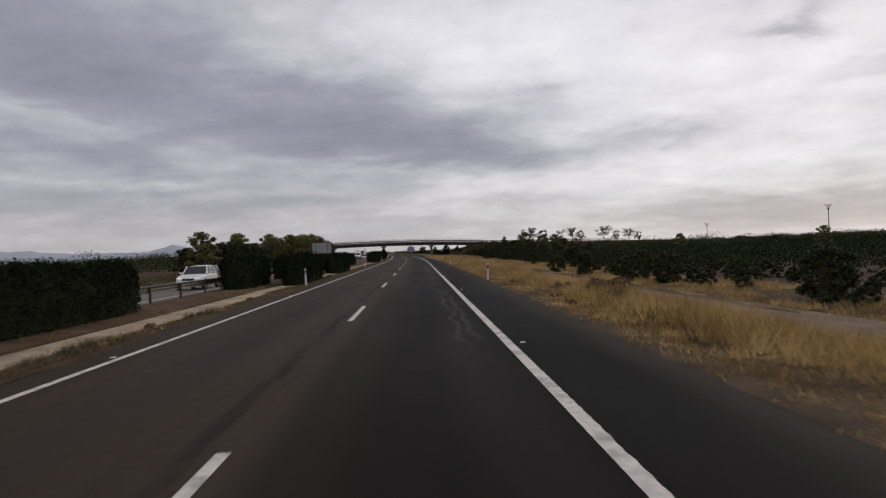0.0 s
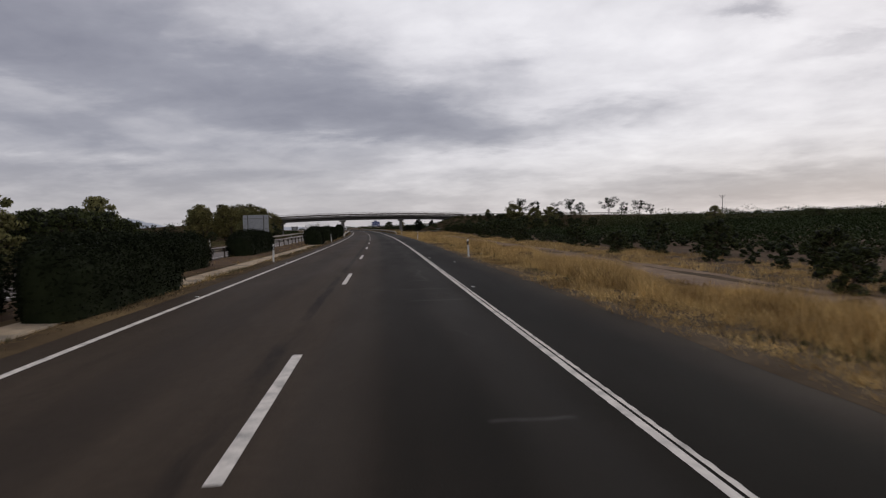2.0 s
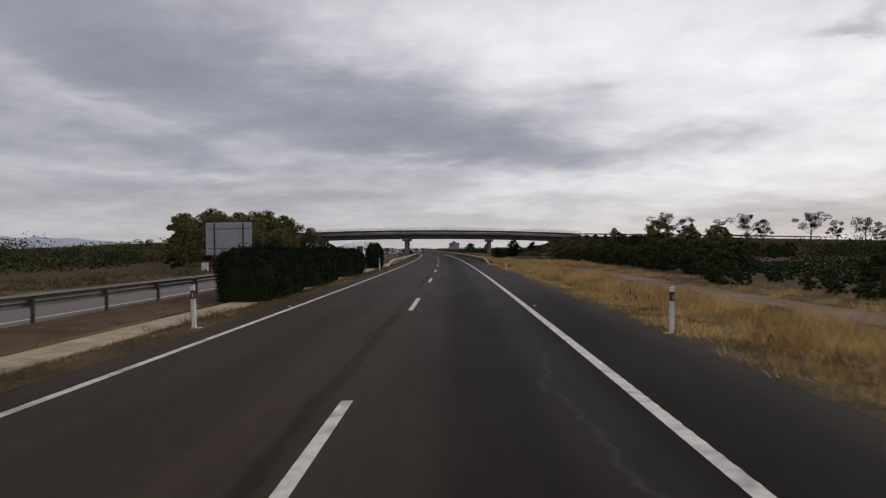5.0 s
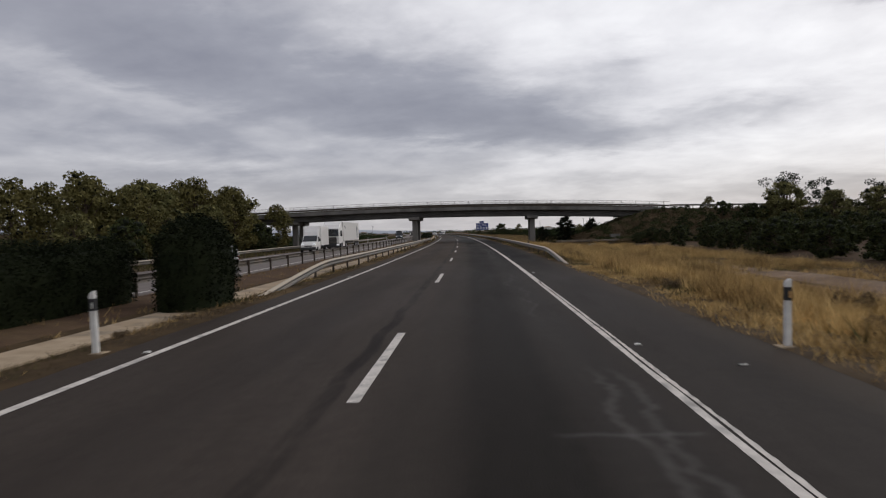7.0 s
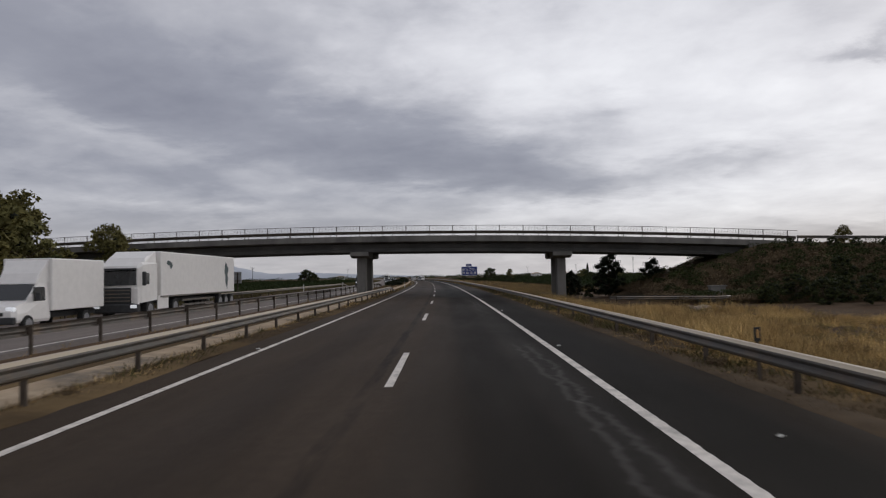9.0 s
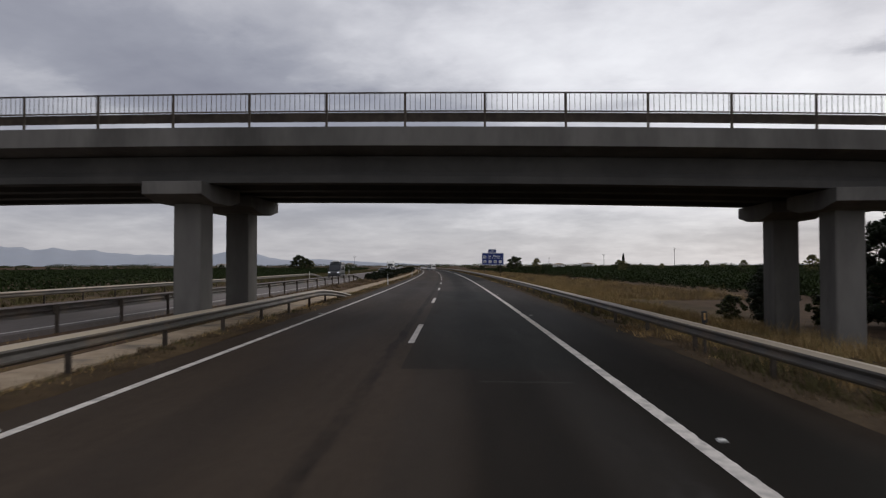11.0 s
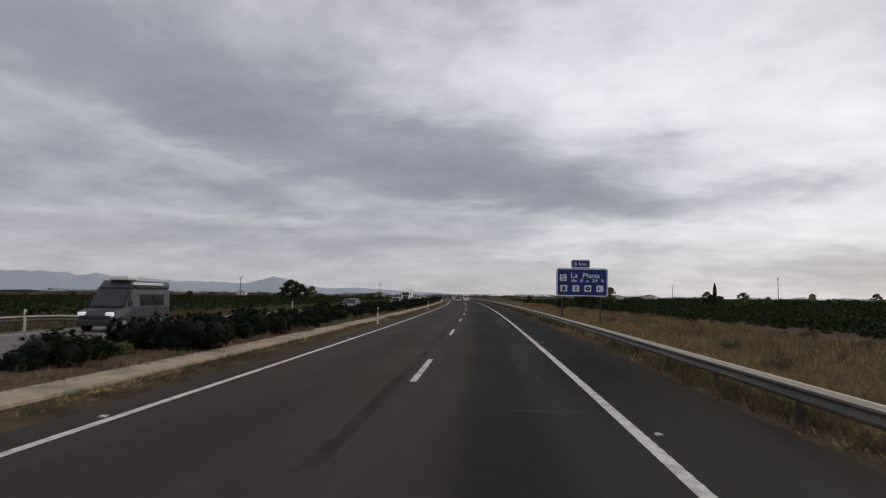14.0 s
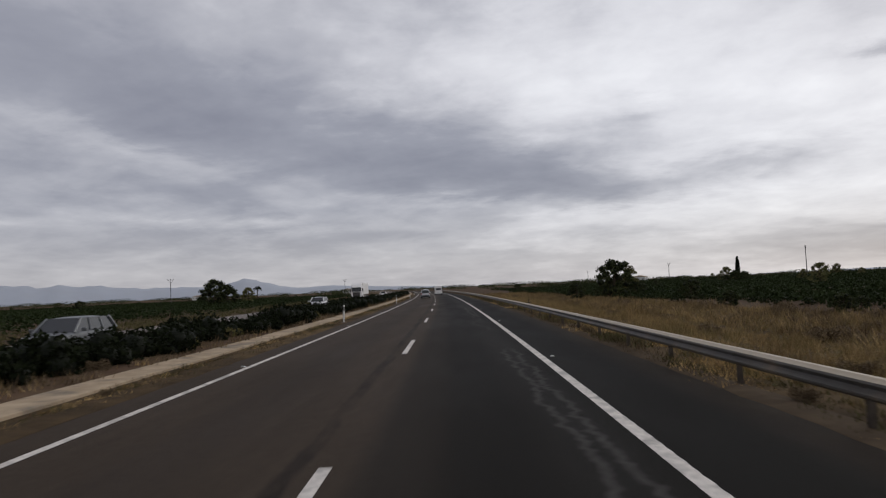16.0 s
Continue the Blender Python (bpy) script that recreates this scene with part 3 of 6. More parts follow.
# darker tilled soil under the orchards
for name, x0, x1 in (("orchard_soil_east", 17.5, 460), ("orchard_soil_west", -460, -34)):
    cols = list(np.linspace(x0, x0 + 30, 7) if x0 > 0 else np.linspace(x1 - 30, x1, 7))
    cols = cols + [90, 150, x1] if x0 > 0 else [x0, -150, -90] + cols
    V, F = [], []
    rows_ = list(np.arange(-50, 620, 8.0)) + [700, 900, 1200, 1500]
    for s in rows_:
        for j, x in enumerate(cols):
            edge = 1.2 * noise.noise((s * 0.11, x0, 0)) if j == (0 if x0 > 0 else len(cols) - 1) else 0.0
            px, py = at(x + edge, s)
            V.append((px, py, ground_z(x, s) + (0.03 if abs(edge) < 1e-9 else -0.02)))
    k = len(cols)
    for i in range(len(rows_) - 1):
        for j in range(k - 1):
            F.append((i * k + j, i * k + j + 1, (i + 1) * k + j + 1, (i + 1) * k + j))
    tagged(mesh_object(name, V, F, M_FIELD, smooth=True), "dark brown tilled soil under the orchard rows", "soil", kind="structure")

# unpaved farm track between the verge and the orchard
def track_x(s):
    return 15.1 + 3.0 * min(max((s - 60) / 150, 0), 1)


V, F = [], []
rows_ = list(np.arange(-40, 236, 1.5))
for s in rows_:
    for j, o in enumerate((-2.4, -1.9, -1.0, -0.4, 0.4, 1.0, 1.9, 2.4)):
        x = track_x(s) + o * min(max((236 - s) / 14, 0.05), 1) + (0.45 * noise.noise((s * 0.35, j, 2)) if j in (0, 7) else 0)
        px, py = at(x, s)
        V.append((px, py, ground_z(x, s) + (-0.03, 0.05, 0.015, 0.06, 0.06, 0.015, 0.05, -0.03)[j] + 0.012 * noise.noise((s * 0.8, o, 5))))
for i in range(len(rows_) - 1):
    for j in range(7):
        F.append((i * 8 + j, i * 8 + j + 1, i * 8 + j + 9, i * 8 + j + 8))
tagged(mesh_object("dirt_track", V, F, M_TRACK, smooth=True), "bare pinkish-brown farm track with wheel ruts beside the verge", "dirt track", kind="structure")


def off_track(x, s):
    return np.abs(x - 15.1 - 3.0 * np.clip((s - 60) / 150, 0, 1)) > 2.0


# ragged soil that has crept over the asphalt's edges
for name, xa, xb, sg in (("verge_soil", 6.46, 7.3, 1), ("median_edge_soil", -5.05, -6.2, -1)):
    V, F = [], []
    rows_ = np.arange(-40, 620, 0.8)
    for s in rows_:
        e = 0.08 * noise.noise((s * 0.9, sg, 0)) + 0.08 * noise.noise((s * 0.21, sg, 5)) + 0.04 * noise.noise((s * 3.1, sg, 2)) - sg * 0.06
        for x, z in ((xa + e, 0.002), (xa + e + sg * 0.12, 0.018), ((xa + xb) / 2 + e, 0.03 + 0.02 * noise.noise((s, sg, 9))), (xb, -0.05)):
            px, py = at(x, s)
            V.append((px, py, rise(x) + z))
    for i in range(len(rows_) - 1):
        for j in range(3):
            F.append((i * 4 + j, i * 4 + j + 1, i * 4 + j + 5, i * 4 + j + 4))
    tagged(mesh_object(name, V, F, M_VERGE if sg > 0 else M_GROUND, smooth=True), "dry soil and straw spread over the asphalt edge", "soil", kind="structure")

V, F, U = sweep([(-7.03, -0.06), (-7.01, 0.04), (-6.97, 0.055), (-6.7, 0.045), (-6.2, 0.03), (-6.09, 0.025), (-6.06, 0.01), (-6.05, -0.08)], -40, 900, 3, shift=lambda s: -0.42 * min(max((s - 300) / 60, 0), 1))
tagged(mesh_object("concrete_gutter", V, F, M_CONCRETE), "pale concrete gutter strip along the median", "gutter", kind="structure")
V, F, U = sweep([(-10.85, -0.04), (-10.2, 0.05), (-9.2, 0.12), (-8.2, 0.10), (-7.3, 0.02), (-6.98, -0.03)], -40, 900, 4, shift=None)
tagged(mesh_object("median_soil", V, F, M_SOIL, smooth=True), "bare reddish-brown soil of the central reservation", "soil", kind="structure")

# ---- guard rails ----
W_SECTION = [(0.0, 0.0), (0.035, 0.03), (0.075, 0.05), (0.08, 0.085), (0.03, 0.12), (0.0, 0.155), (0.03, 0.19), (0.08, 0.225), (0.075, 0.26), (0.035, 0.285), (0.0, 0.312), (-0.055, 0.318)]


def guardrail(x, s0, s1, top, face, label, drop_start=False, drop_end=False, shift=None, spacing=4.0, z_of=None):
    """face: +1 when its ribs look towards +x."""
    rail = thing("guardrail", Matrix.Identity(4), label, "guardrail", "guardrails")

    def lift(s):
        k = 1.0
        if drop_start and s < s0 + 11:
            k = min(k, (s - s0) / 11)
        if drop_end and s > s1 - 11:
            k = min(k, (s1 - s) / 11)
        return -(top - 0.02) * (1 - k) ** 1.3

    prof = [(x + face * a, top - 0.31 + b) for a, b in W_SECTION]
    prof += [(x + face * (a - 0.006), top - 0.31 + b) for a, b in reversed(W_SECTION)]
    V, F, U = sweep(prof, s0, s1, 2.0, shift=shift, lift=lift, closed=True)
    heights = [b for a, b in W_SECTION] + [b for a, b in reversed(W_SECTION)]
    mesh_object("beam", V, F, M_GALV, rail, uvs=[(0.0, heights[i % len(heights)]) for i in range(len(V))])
    bm = box_bm(0, 0, 0, 0.1, 0.06, 1.0)
    box_bm(face * 0.05, 0, 0.36, 0.09, 0.12, 0.2, bm=bm)
    me = bpy.data.meshes.new("post")
    bm.to_mesh(me)
    bm.free()
    me.materials.append(M_POST)
    n = int((s1 - s0) / spacing)
    for i in range(n + 1):
        s = s0 + i * spacing + 0.5
        h = top + lift(s)
        if h < 0.25 or s > s1:
            continue
        ob = new("post", me)
        ob.parent = rail
        dx = shift(s) if shift else 0
        ob.matrix_basis = place(x - face * 0.09 + dx, s, h - 0.52 + rise(x), random.uniform(-1.5, 1.5))
    return rail


guardrail(6.83, 224, 760, 0.70, -1, "weathered galvanised steel guardrail along the hard shoulder", drop_start=True)
guardrail(-5.62, 207.5, 333, 0.765, 1, "weathered galvanised guardrail on the median with a ramped-down end", drop_start=True, drop_end=True)
guardrail(-10.35, -40, 382, 0.80, -1, "galvanised steel guardrail on the far side of the median", shift=far_shift, drop_end=True)
guardrail(-20.9, 205, 411, 0.75, 1, "galvanised guardrail along the outer edge of the oncoming carriageway", shift=far_shift, drop_end=True)

# ---- overpass ----
def rail_top(x):
    return 7.55 - 0.0006 * (x + 17) ** 2


BRIDGE_Y = 309.2
bridge = thing("overpass", pose(0, BRIDGE_Y, 0), "grey concrete road overpass with stained girders and steel railings", "bridge")


def deck_sweep(name, outline, x0, x1, step, mat, label=""):
    """Outline of (y, height below the rail top), drawn along the deck."""
    n = int((x1 - x0) / step)
    V, F, k = [], [], len(outline)
    for i in range(n + 1):
        x = x0 + (x1 - x0) * i / n
        V += [(x, y, rail_top(x) + d) for y, d in outline]
    for i in range(n):
        for j in range(k):
            a, b = i * k + j, i * k + (j + 1) % k
            F.append((a, b, b + k, a + k))
    F += [tuple(range(k)), tuple(n * k + j for j in range(k))[::-1]]
    ob = mesh_object(name, V, F, mat, bridge, label)
    bm = bmesh.new()
    bm.from_mesh(ob.data)
    bmesh.ops.recalc_face_normals(bm, faces=bm.faces)
    bm.to_mesh(ob.data)
    bm.free()
    return ob


deck_sweep("deck", [(-0.35, -1.13), (-0.35, -1.72), (0.0, -1.76), (1.0, -1.9), (7.5, -1.9), (8.5, -1.76), (8.85, -1.72), (8.85, -1.13), (8.5, -1.13), (8.5, -1.28), (0.0, -1.28), (0.0, -1.13)], -62, 34, 2, M_BRIDGE, "pale concrete deck edge with water stains")
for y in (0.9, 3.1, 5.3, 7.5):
    deck_sweep("girder", [(y - 0.35, -2.78), (y + 0.35, -2.78), (y + 0.35, -2.55), (y + 0.12, -2.4), (y + 0.2, -1.9), (y - 0.25, -1.9), (y - 0.2, -2.4), (y - 0.35, -2.55)], -60, 30, 2, M_GIRDER, "concrete girder darker than the deck, with stain patches")
for y in (-0.12, 8.62):
    deck_sweep("handrail", [(y - 0.03, -0.04), (y + 0.03, -0.04), (y + 0.03, 0.0), (y - 0.03, 0.0)], -60, 33, 3, M_POST, "dark steel handrail")
    deck_sweep("lower_rail", [(y - 0.02, -0.62), (y + 0.02, -0.62), (y + 0.02, -0.58), (y - 0.02, -0.58)], -60, 33, 3, M_POST)
    side = 1 if y < 1 else -1
    deck_sweep("crash_beam", [(y + side * 0.28, -0.88), (y + side * 0.36, -0.85), (y + side * 0.30, -0.73), (y + side * 0.36, -0.62), (y + side * 0.28, -0.58)], -60, 33, 3, M_POST, "dull steel crash beam")
    bm = box_bm(0, 0, -0.58, 0.07, 0.05, 1.14)
    me = bpy.data.meshes.new("railing_post")
    bm.to_mesh(me)
    bm.free()
    me.materials.append(M_POST)
    for i in range(37):
        x = -58 + i * 2.5
        ob = new("railing_post", me)
        ob.parent = bridge
        ob.location = (x, y, rail_top(x))
    bm = bmesh.new()
    for i in range(int(92 / 0.16)):
        x = -59.9 + i * 0.16
        box_bm(x, y, rail_top(x) - 0.31, 0.014, 0.014, 0.56, bm=bm)
    part("railing_infill", bm, M_POST, bridge, "thin upright steel bars")["kind"] = "stuff"
for x in (-35.8, -13.1, 8.6):
    z1 = rail_top(x) - 2.78
    for y in (1.7, 6.3):
        cap = prism_bm([(-1.7, z1), (-1.7, z1 - 0.42), (-0.75, z1 - 0.62), (0.75, z1 - 0.62), (1.7, z1 - 0.42), (1.7, z1)], -1.0, 1.0, bevel=0.025)
        bmesh.ops.transform(cap, matrix=Matrix.Translation((x, y, 0)) @ Matrix.Rotation(radians(90), 4, "Z"), verts=cap.verts)
        part("pier_cap", cap, M_BRIDGE, bridge, "concrete hammerhead cap")
        h = z1 - 0.55 + 1.2
        part("pier_column", box_bm(x, y, z1 - 0.55 - h / 2, 0.95, 1.1, h, 0.06), M_BRIDGE, bridge, "rectangular concrete column")
for x0, sgn in ((28.5, 1), (-60.0, -1)):
    bm = box_bm(x0, 4.25, rail_top(x0) - 2.9, 1.2, 9.4, 3.2, 0.05)
    part("abutment", bm, M_BRIDGE, bridge, "concrete abutment in the embankment")


def embankment(name, x_toe, x_top, x_far, label):
    """Earth ramp that carries the crossing road."""
    V, F = [], []
    n, m = 44, 22
    for i in range(n + 1):
        k = i / n
        x = x_toe + (x_far - x_toe) * k ** 1.6
        t = min(max((x - x_toe) / (x_top - x_toe), 0), 1)
        top = (rail_top(x_top) - 1.35) * (t if t < 1 else max(1 - abs(x - x_top) / abs(x_far - x_top), 0) ** 0.8)
        half = 6.0 + 0.5 * (1 - t)
        for j in range(m + 1):
            v = (j / m * 2 - 1) * (half + max(top, 0.3) * 2.2 + 1)
            z = top * min(max((half + top * 2.0 - abs(v)) / max(top * 2.0, 0.1), 0), 1) - 0.9
            z += 0.9 * min(top / 3, 1) * min(max((half + 2 - abs(v)) / 2, 0), 1)
            z += 0.25 * noise.noise((x * 0.3, v * 0.3, 1)) * (1 if abs(v) > half else 0.2)
            V.append((x, BRIDGE_Y + 4.8 + v, z))
    for i in range(n):
        for j in range(m):
            a = i * (m + 1) + j
            F.append((a, a + 1, a + m + 2, a + m + 1))
    if x_far < x_toe:
        F = [f[::-1] for f in F]
    return tagged(mesh_object(name, V, F, M_BANK, smooth=True), label, "embankment", kind="structure")


embankment("embankment_east", 15.5, 29.5, 190.0, "brown earth embankment with dry scrub under the overpass")
embankment("embankment_west", -43.0, -60.0, -200.0, "brown earth embankment of the crossing road")

def bank_top(x, x_top=29.5, x_far=190.0):
    return (rail_top(x_top) - 1.35) * max(1 - abs(x - x_top) / abs(x_far - x_top), 0) ** 0.8


side_beam = thing("guardrail", Matrix.Identity(4), "galvanised guardrail along the crossing road on the embankment", "guardrail", "guardrails")
V, F = [], []
spots = [33.2 + 2.0 * i for i in range(31)]
for x in spots:
    V += [(x, BRIDGE_Y + 0.18 + a, bank_top(x) + 0.44 + b) for a, b in [(-p, q) for p, q in W_SECTION] + [(0.006 - p, q) for p, q in reversed(W_SECTION)]]
k = 2 * len(W_SECTION)
for i in range(len(spots) - 1):
    for j in range(k):
        a, b = i * k + j, i * k + (j + 1) % k
        F.append((a, b, b + k, a + k))
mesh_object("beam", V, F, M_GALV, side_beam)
for x in spots[::2]:
    part("post", box_bm(x, BRIDGE_Y + 0.26, bank_top(x) + 0.2, 0.1, 0.12, 1.1), M_POST, side_beam)

# ---- distant hills ----
def hills(name, peaks, dist, label):
    V, F = [], []
    az = np.linspace(-62, 50, 260)
    for a in az:
        hgt = 0.0
        for c, w, h in peaks:
            hgt += h * math.exp(-((a - c) / w) ** 2)
        hgt *= 1 + 0.16 * noise.noise((a * 0.9, 5, 1)) + 0.10 * noise.noise((a * 3.1, 1, 2))
        r = radians(a)
        for d, f in ((dist, 0.0), (dist * 1.05, 0.75), (dist * 1.1, 1.0), (dist * 1.16, 0.0)):
            V.append((d * math.sin(r), d * math.cos(r), max(hgt, 0) * f - 4))
    for i in range(len(az) - 1):
        for j in range(3):
            a = i * 4 + j
            F.append((a, a + 1, a + 5, a + 4))
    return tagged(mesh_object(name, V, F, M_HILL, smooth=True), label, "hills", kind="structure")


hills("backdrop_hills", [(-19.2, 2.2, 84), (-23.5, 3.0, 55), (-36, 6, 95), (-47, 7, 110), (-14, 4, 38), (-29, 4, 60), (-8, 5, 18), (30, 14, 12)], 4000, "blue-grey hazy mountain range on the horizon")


# ---- delineators ----
def delineator(side):
    d = thing("delineator", Matrix.Identity(4), "white plastic delineator post with black reflector band beside the road", "marker post", "delineators")
    bm = prism_bm([(-0.05, 0.0), (-0.05, 1.05), (-0.03, 1.09), (0.04, 1.13), (0.05, 1.11), (0.05, 0.0)], -0.045, 0.045, bevel=0.008)
    part("shaft", bm, M_WHITE, d)
    part("band", box_bm(0, -0.003, 0.88, 0.106, 0.095, 0.22, 0.006), M_BLACK, d, "black band")
    part("reflector", box_bm(0.012, -0.055, 0.87, 0.034, 0.012, 0.11, 0.004), M_AMBER if side > 0 else M_REFLECT, d, "reflector")
    part("base_pad", box_bm(0, 0, 0.0, 0.34, 0.3, 0.05, 0.015), M_CONCRETE, d, "small concrete pad")
    return d


def rail_marker():
    d = thing("rail_marker", Matrix.Identity(4), "black reflector plate on a short post behind the guardrail", "marker post", "rail markers")
    part("post", box_bm(0, 0, 0.35, 0.06, 0.04, 0.95, 0.005), M_POST, d, "dull steel post")
    part("plate", box_bm(0, -0.02, 0.87, 0.13, 0.03, 0.27, 0.01), M_BLACK, d, "black plate")
    part("reflector", box_bm(0.0, -0.04, 0.88, 0.045, 0.012, 0.16, 0.004), M_AMBER, d, "amber reflector")
    return d


first = {}
for side, x, svals in ((-1, -5.25, (-1, 49.4, 99.2, 151.2, 197.2, 355.8, 409.5, 458.5, 508, 558, 608)), (1, 6.58, (-1, 48.4, 97.6, 150.0, 196.8)), (2, 6.98, (250, 304, 358, 412, 462, 512))):
    for s in svals:
        m = place(x, s, rise(x), random.uniform(-4, 4)) @ pose(0, 0, 0, random.uniform(-1.5, 1.5), random.uniform(-2, 2), 0)
        if side in first:
            copy_thing(first[side], m)
        else:
            first[side] = delineator(side) if side < 2 else rail_marker()
            first[side].matrix_basis = m

# ---- foliage helpers ----
rng = np.random.default_rng(7)


def leaves(centres, size, flat=0.0, aspect=0.55):
    """A small randomly turned three-cornered leaf at each centre."""
    n = len(centres)
    a = rng.normal(size=(n, 3))
    a[:, 2] *= 1 - flat
    a /= np.linalg.norm(a, axis=1)[:, None] + 1e-9
    b = np.cross(a, rng.normal(size=(n, 3)))
    b /= np.linalg.norm(b, axis=1)[:, None] + 1e-9
    s = (size * rng.uniform(0.6, 1.4, n))[:, None]
    u, v = a * s * 0.5, b * s * 0.5 * aspect
    return np.stack([centres - u * 1.1, centres + u * 0.75 + v * 1.25, centres + u * 0.75 - v * 1.25], 1)


def shell_points(n, inner=0.55):
    d = rng.normal(size=(n, 3))
    d /= np.linalg.norm(d, axis=1)[:, None]
    return d * (inner + (1 - inner) * rng.uniform(0, 1, n) ** 0.6)[:, None]


def blob_bm(centre, radii, seed, bumps=0.18, sub=2, bm=None):
    own = bm or bmesh.new()
    r = bmesh.ops.create_icosphere(own, subdivisions=sub, radius=1.0)
    for v in r["verts"]:
        k = 1 + bumps * noise.noise((v.co.x * 2 + seed, v.co.y * 2, v.co.z * 2))
        v.co = Vector((centre[0] + v.co.x * radii[0] * k, centre[1] + v.co.y * radii[1] * k, centre[2] + v.co.z * radii[2] * k))
    return own


def hedge(s0, s1, x, half, height, label, taper=0.0):
    """A clipped, dense roadside hedge: one long rounded mass, uneven on top, closed by leaves."""
    h = thing("hedge", place(x, (s0 + s1) / 2, rise(x) + 0.02), label, "hedge", "median hedges")
    length = s1 - s0

    def skin(u, a, scale=1.0):
        """u along (-1..1), a round the section (0 at the road side's foot, pi at the far foot)."""
        y = u * length / 2
        end = math.sqrt(max(1 - (max(abs(y) - (length / 2 - 0.9), 0) / 0.9) ** 2 * 0.8, 0.05))
        bump = 1 + 0.17 * noise.noise((y * 0.8 + s0, a * 1.3, 2)) + 0.12 * noise.noise((y * 2.3 + s0, a * 2.6, 4))
        c, d = math.cos(a), math.sin(a)
        px = math.copysign(abs(c) ** 0.78, c) * half * (0.84 + 0.22 * math.sin(min(d * 2.2, 1.57))) * end
        hh = height * (1 - taper * (u + 1) / 2) * (0.96 + 0.16 * noise.noise((y * 0.45 + s0, 7, 0)) + 0.10 * noise.noise((y * 1.7 + s0, 3, 0))) * (0.78 + 0.22 * end)
        return (px * bump * scale, y * (0.97 + 0.03 * scale), abs(d) ** 0.68 * hh * (0.9 + 0.1 * bump) * scale)

    n, m = max(int(length / 0.45), 4), 16
    bm = bmesh.new()
    grid = [[bm.verts.new(skin(-1 + 2 * i / n, math.pi * j / m, 0.9)) for j in range(m + 1)] for i in range(n + 1)]
    for i in range(n):
        for j in range(m):
            bm.faces.new((grid[i][j], grid[i][j + 1], grid[i + 1][j + 1], grid[i + 1][j]))
    bm.faces.new(grid[0])
    bm.faces.new(grid[-1][::-1])
    bmesh.ops.recalc_face_normals(bm, faces=bm.faces)
    part("shaded_core", bm, M_HEDGE, h, "dark dense inner foliage", smooth=True)
    cnt = int(length * (2 * height + half) * 330)
    p = np.array([skin(random.uniform(-1, 1), math.pi * random.uniform(0.0, 1.0), random.uniform(0.92, 1.05)) for _ in range(cnt)])
    ends = np.array([skin(random.choice((-1, 1)), math.pi * random.random(), random.uniform(0.1, 1.0)) for _ in range(int(900 * height))])
    p = np.concatenate([p, ends])
    twigs = np.array([skin(random.uniform(-0.97, 0.97), math.pi * random.uniform(0.15, 0.85), 1.0) for _ in range(int(length * 9))])
    twigs = np.repeat(twigs, 14, axis=0) * np.tile(np.linspace(0.95, 1.12, 14), len(twigs))[:, None] ** np.array([[1, 0, 1]])
    p = np.concatenate([p, twigs])
    p += rng.normal(size=p.shape) * 0.045
    quads_object("foliage", leaves(p[p[:, 2] > 0.02], 0.085), M_HEDGE, h)
    return h


for s0, s1, x, half, height, taper in ((13, 31, -9.1, 1.0, 2.0, 0), (45.0, 52.4, -8.9, 0.95, 1.98, 0), (49.2, 60.3, -6.25, 0.8, 2.03, 0.04), (60.8, 75.8, -9.0, 1.05, 2.0, 0), (73.2, 82.2, -6.4, 0.95, 2.0, 0),
                                       (82.4, 95.6, -8.95, 1.1, 2.0, 0.06), (108.6, 119.4, -9.25, 1.1, 1.95, 0), (138.2, 144.3, -6.6, 1.2, 2.15, 0), (159.3, 167, -6.75, 1.2, 2.1, 0), (169.3, 177.8, -6.8, 1.2, 2.05, 0),
                                       (181.8, 190.2, -6.75, 1.2, 2.0, 0), (190.6, 206.2, -9.65, 0.95, 1.98, 0), (203.1, 206.3, -6.5, 0.92, 2.62, 0)):
    hedge(s0, s1, x, half, height, "dense dark green clipped hedge on the median", taper)


def shrub_mesh(seed, n, size, mat, core=True, name="shrub"):
    g = thing(name, Matrix.Identity(4), "low dark evergreen shrub on dry soil", "shrub", "low shrubs")
    local = np.random.default_rng(seed)
    pts, bm = [], bmesh.new()
    for i in range(7):
        c = np.array([local.uniform(-0.75, 0.75), local.uniform(-0.75, 0.75), local.uniform(0.35, 0.7)])
        r = local.uniform(0.35, 0.62)
        if core:
            blob_bm(c, (r * 0.75, r * 0.75, r * 0.7), seed + i, 0.2, 1, bm)
        pts.append(c + shell_points(n // 7, 0.6) * r * np.array([1, 1, 0.95]))
    for i in range(14):
        a, e = local.uniform(0, 6.28), local.uniform(0.5, 1.2)
        L = local.uniform(1.0, 1.35)
        tip = np.array([math.cos(a) * math.cos(e), math.sin(a) * math.cos(e), math.sin(e)]) * L
        pts.append(np.linspace(0.5, 1, 26)[:, None] * tip + local.normal(size=(26, 3)) * 0.045)
    p = np.concatenate(pts)
    p = p[p[:, 2] > 0.02]
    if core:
        part("shade_core", bm, M_CORE, g, "near-black fill painted as shade inside the shrub", smooth=True)["kind"] = "stuff"
    quads_object("foliage", leaves(p, size), mat, g)
    return g


shrubs = [shrub_mesh(11, 1300, 0.16, M_HEDGE), shrub_mesh(12, 1300, 0.16, M_HEDGE), shrub_mesh(13, 1200, 0.15, M_OLIVE)]
for g, (x, s, k) in zip(shrubs, ((-8.9, 374, 0.7), (-9.2, 377.2, 0.9), (-9.3, 366.8, 0.4))):
    g.matrix_basis = place(x, s, 0.04) @ Matrix.Scale(k, 4)


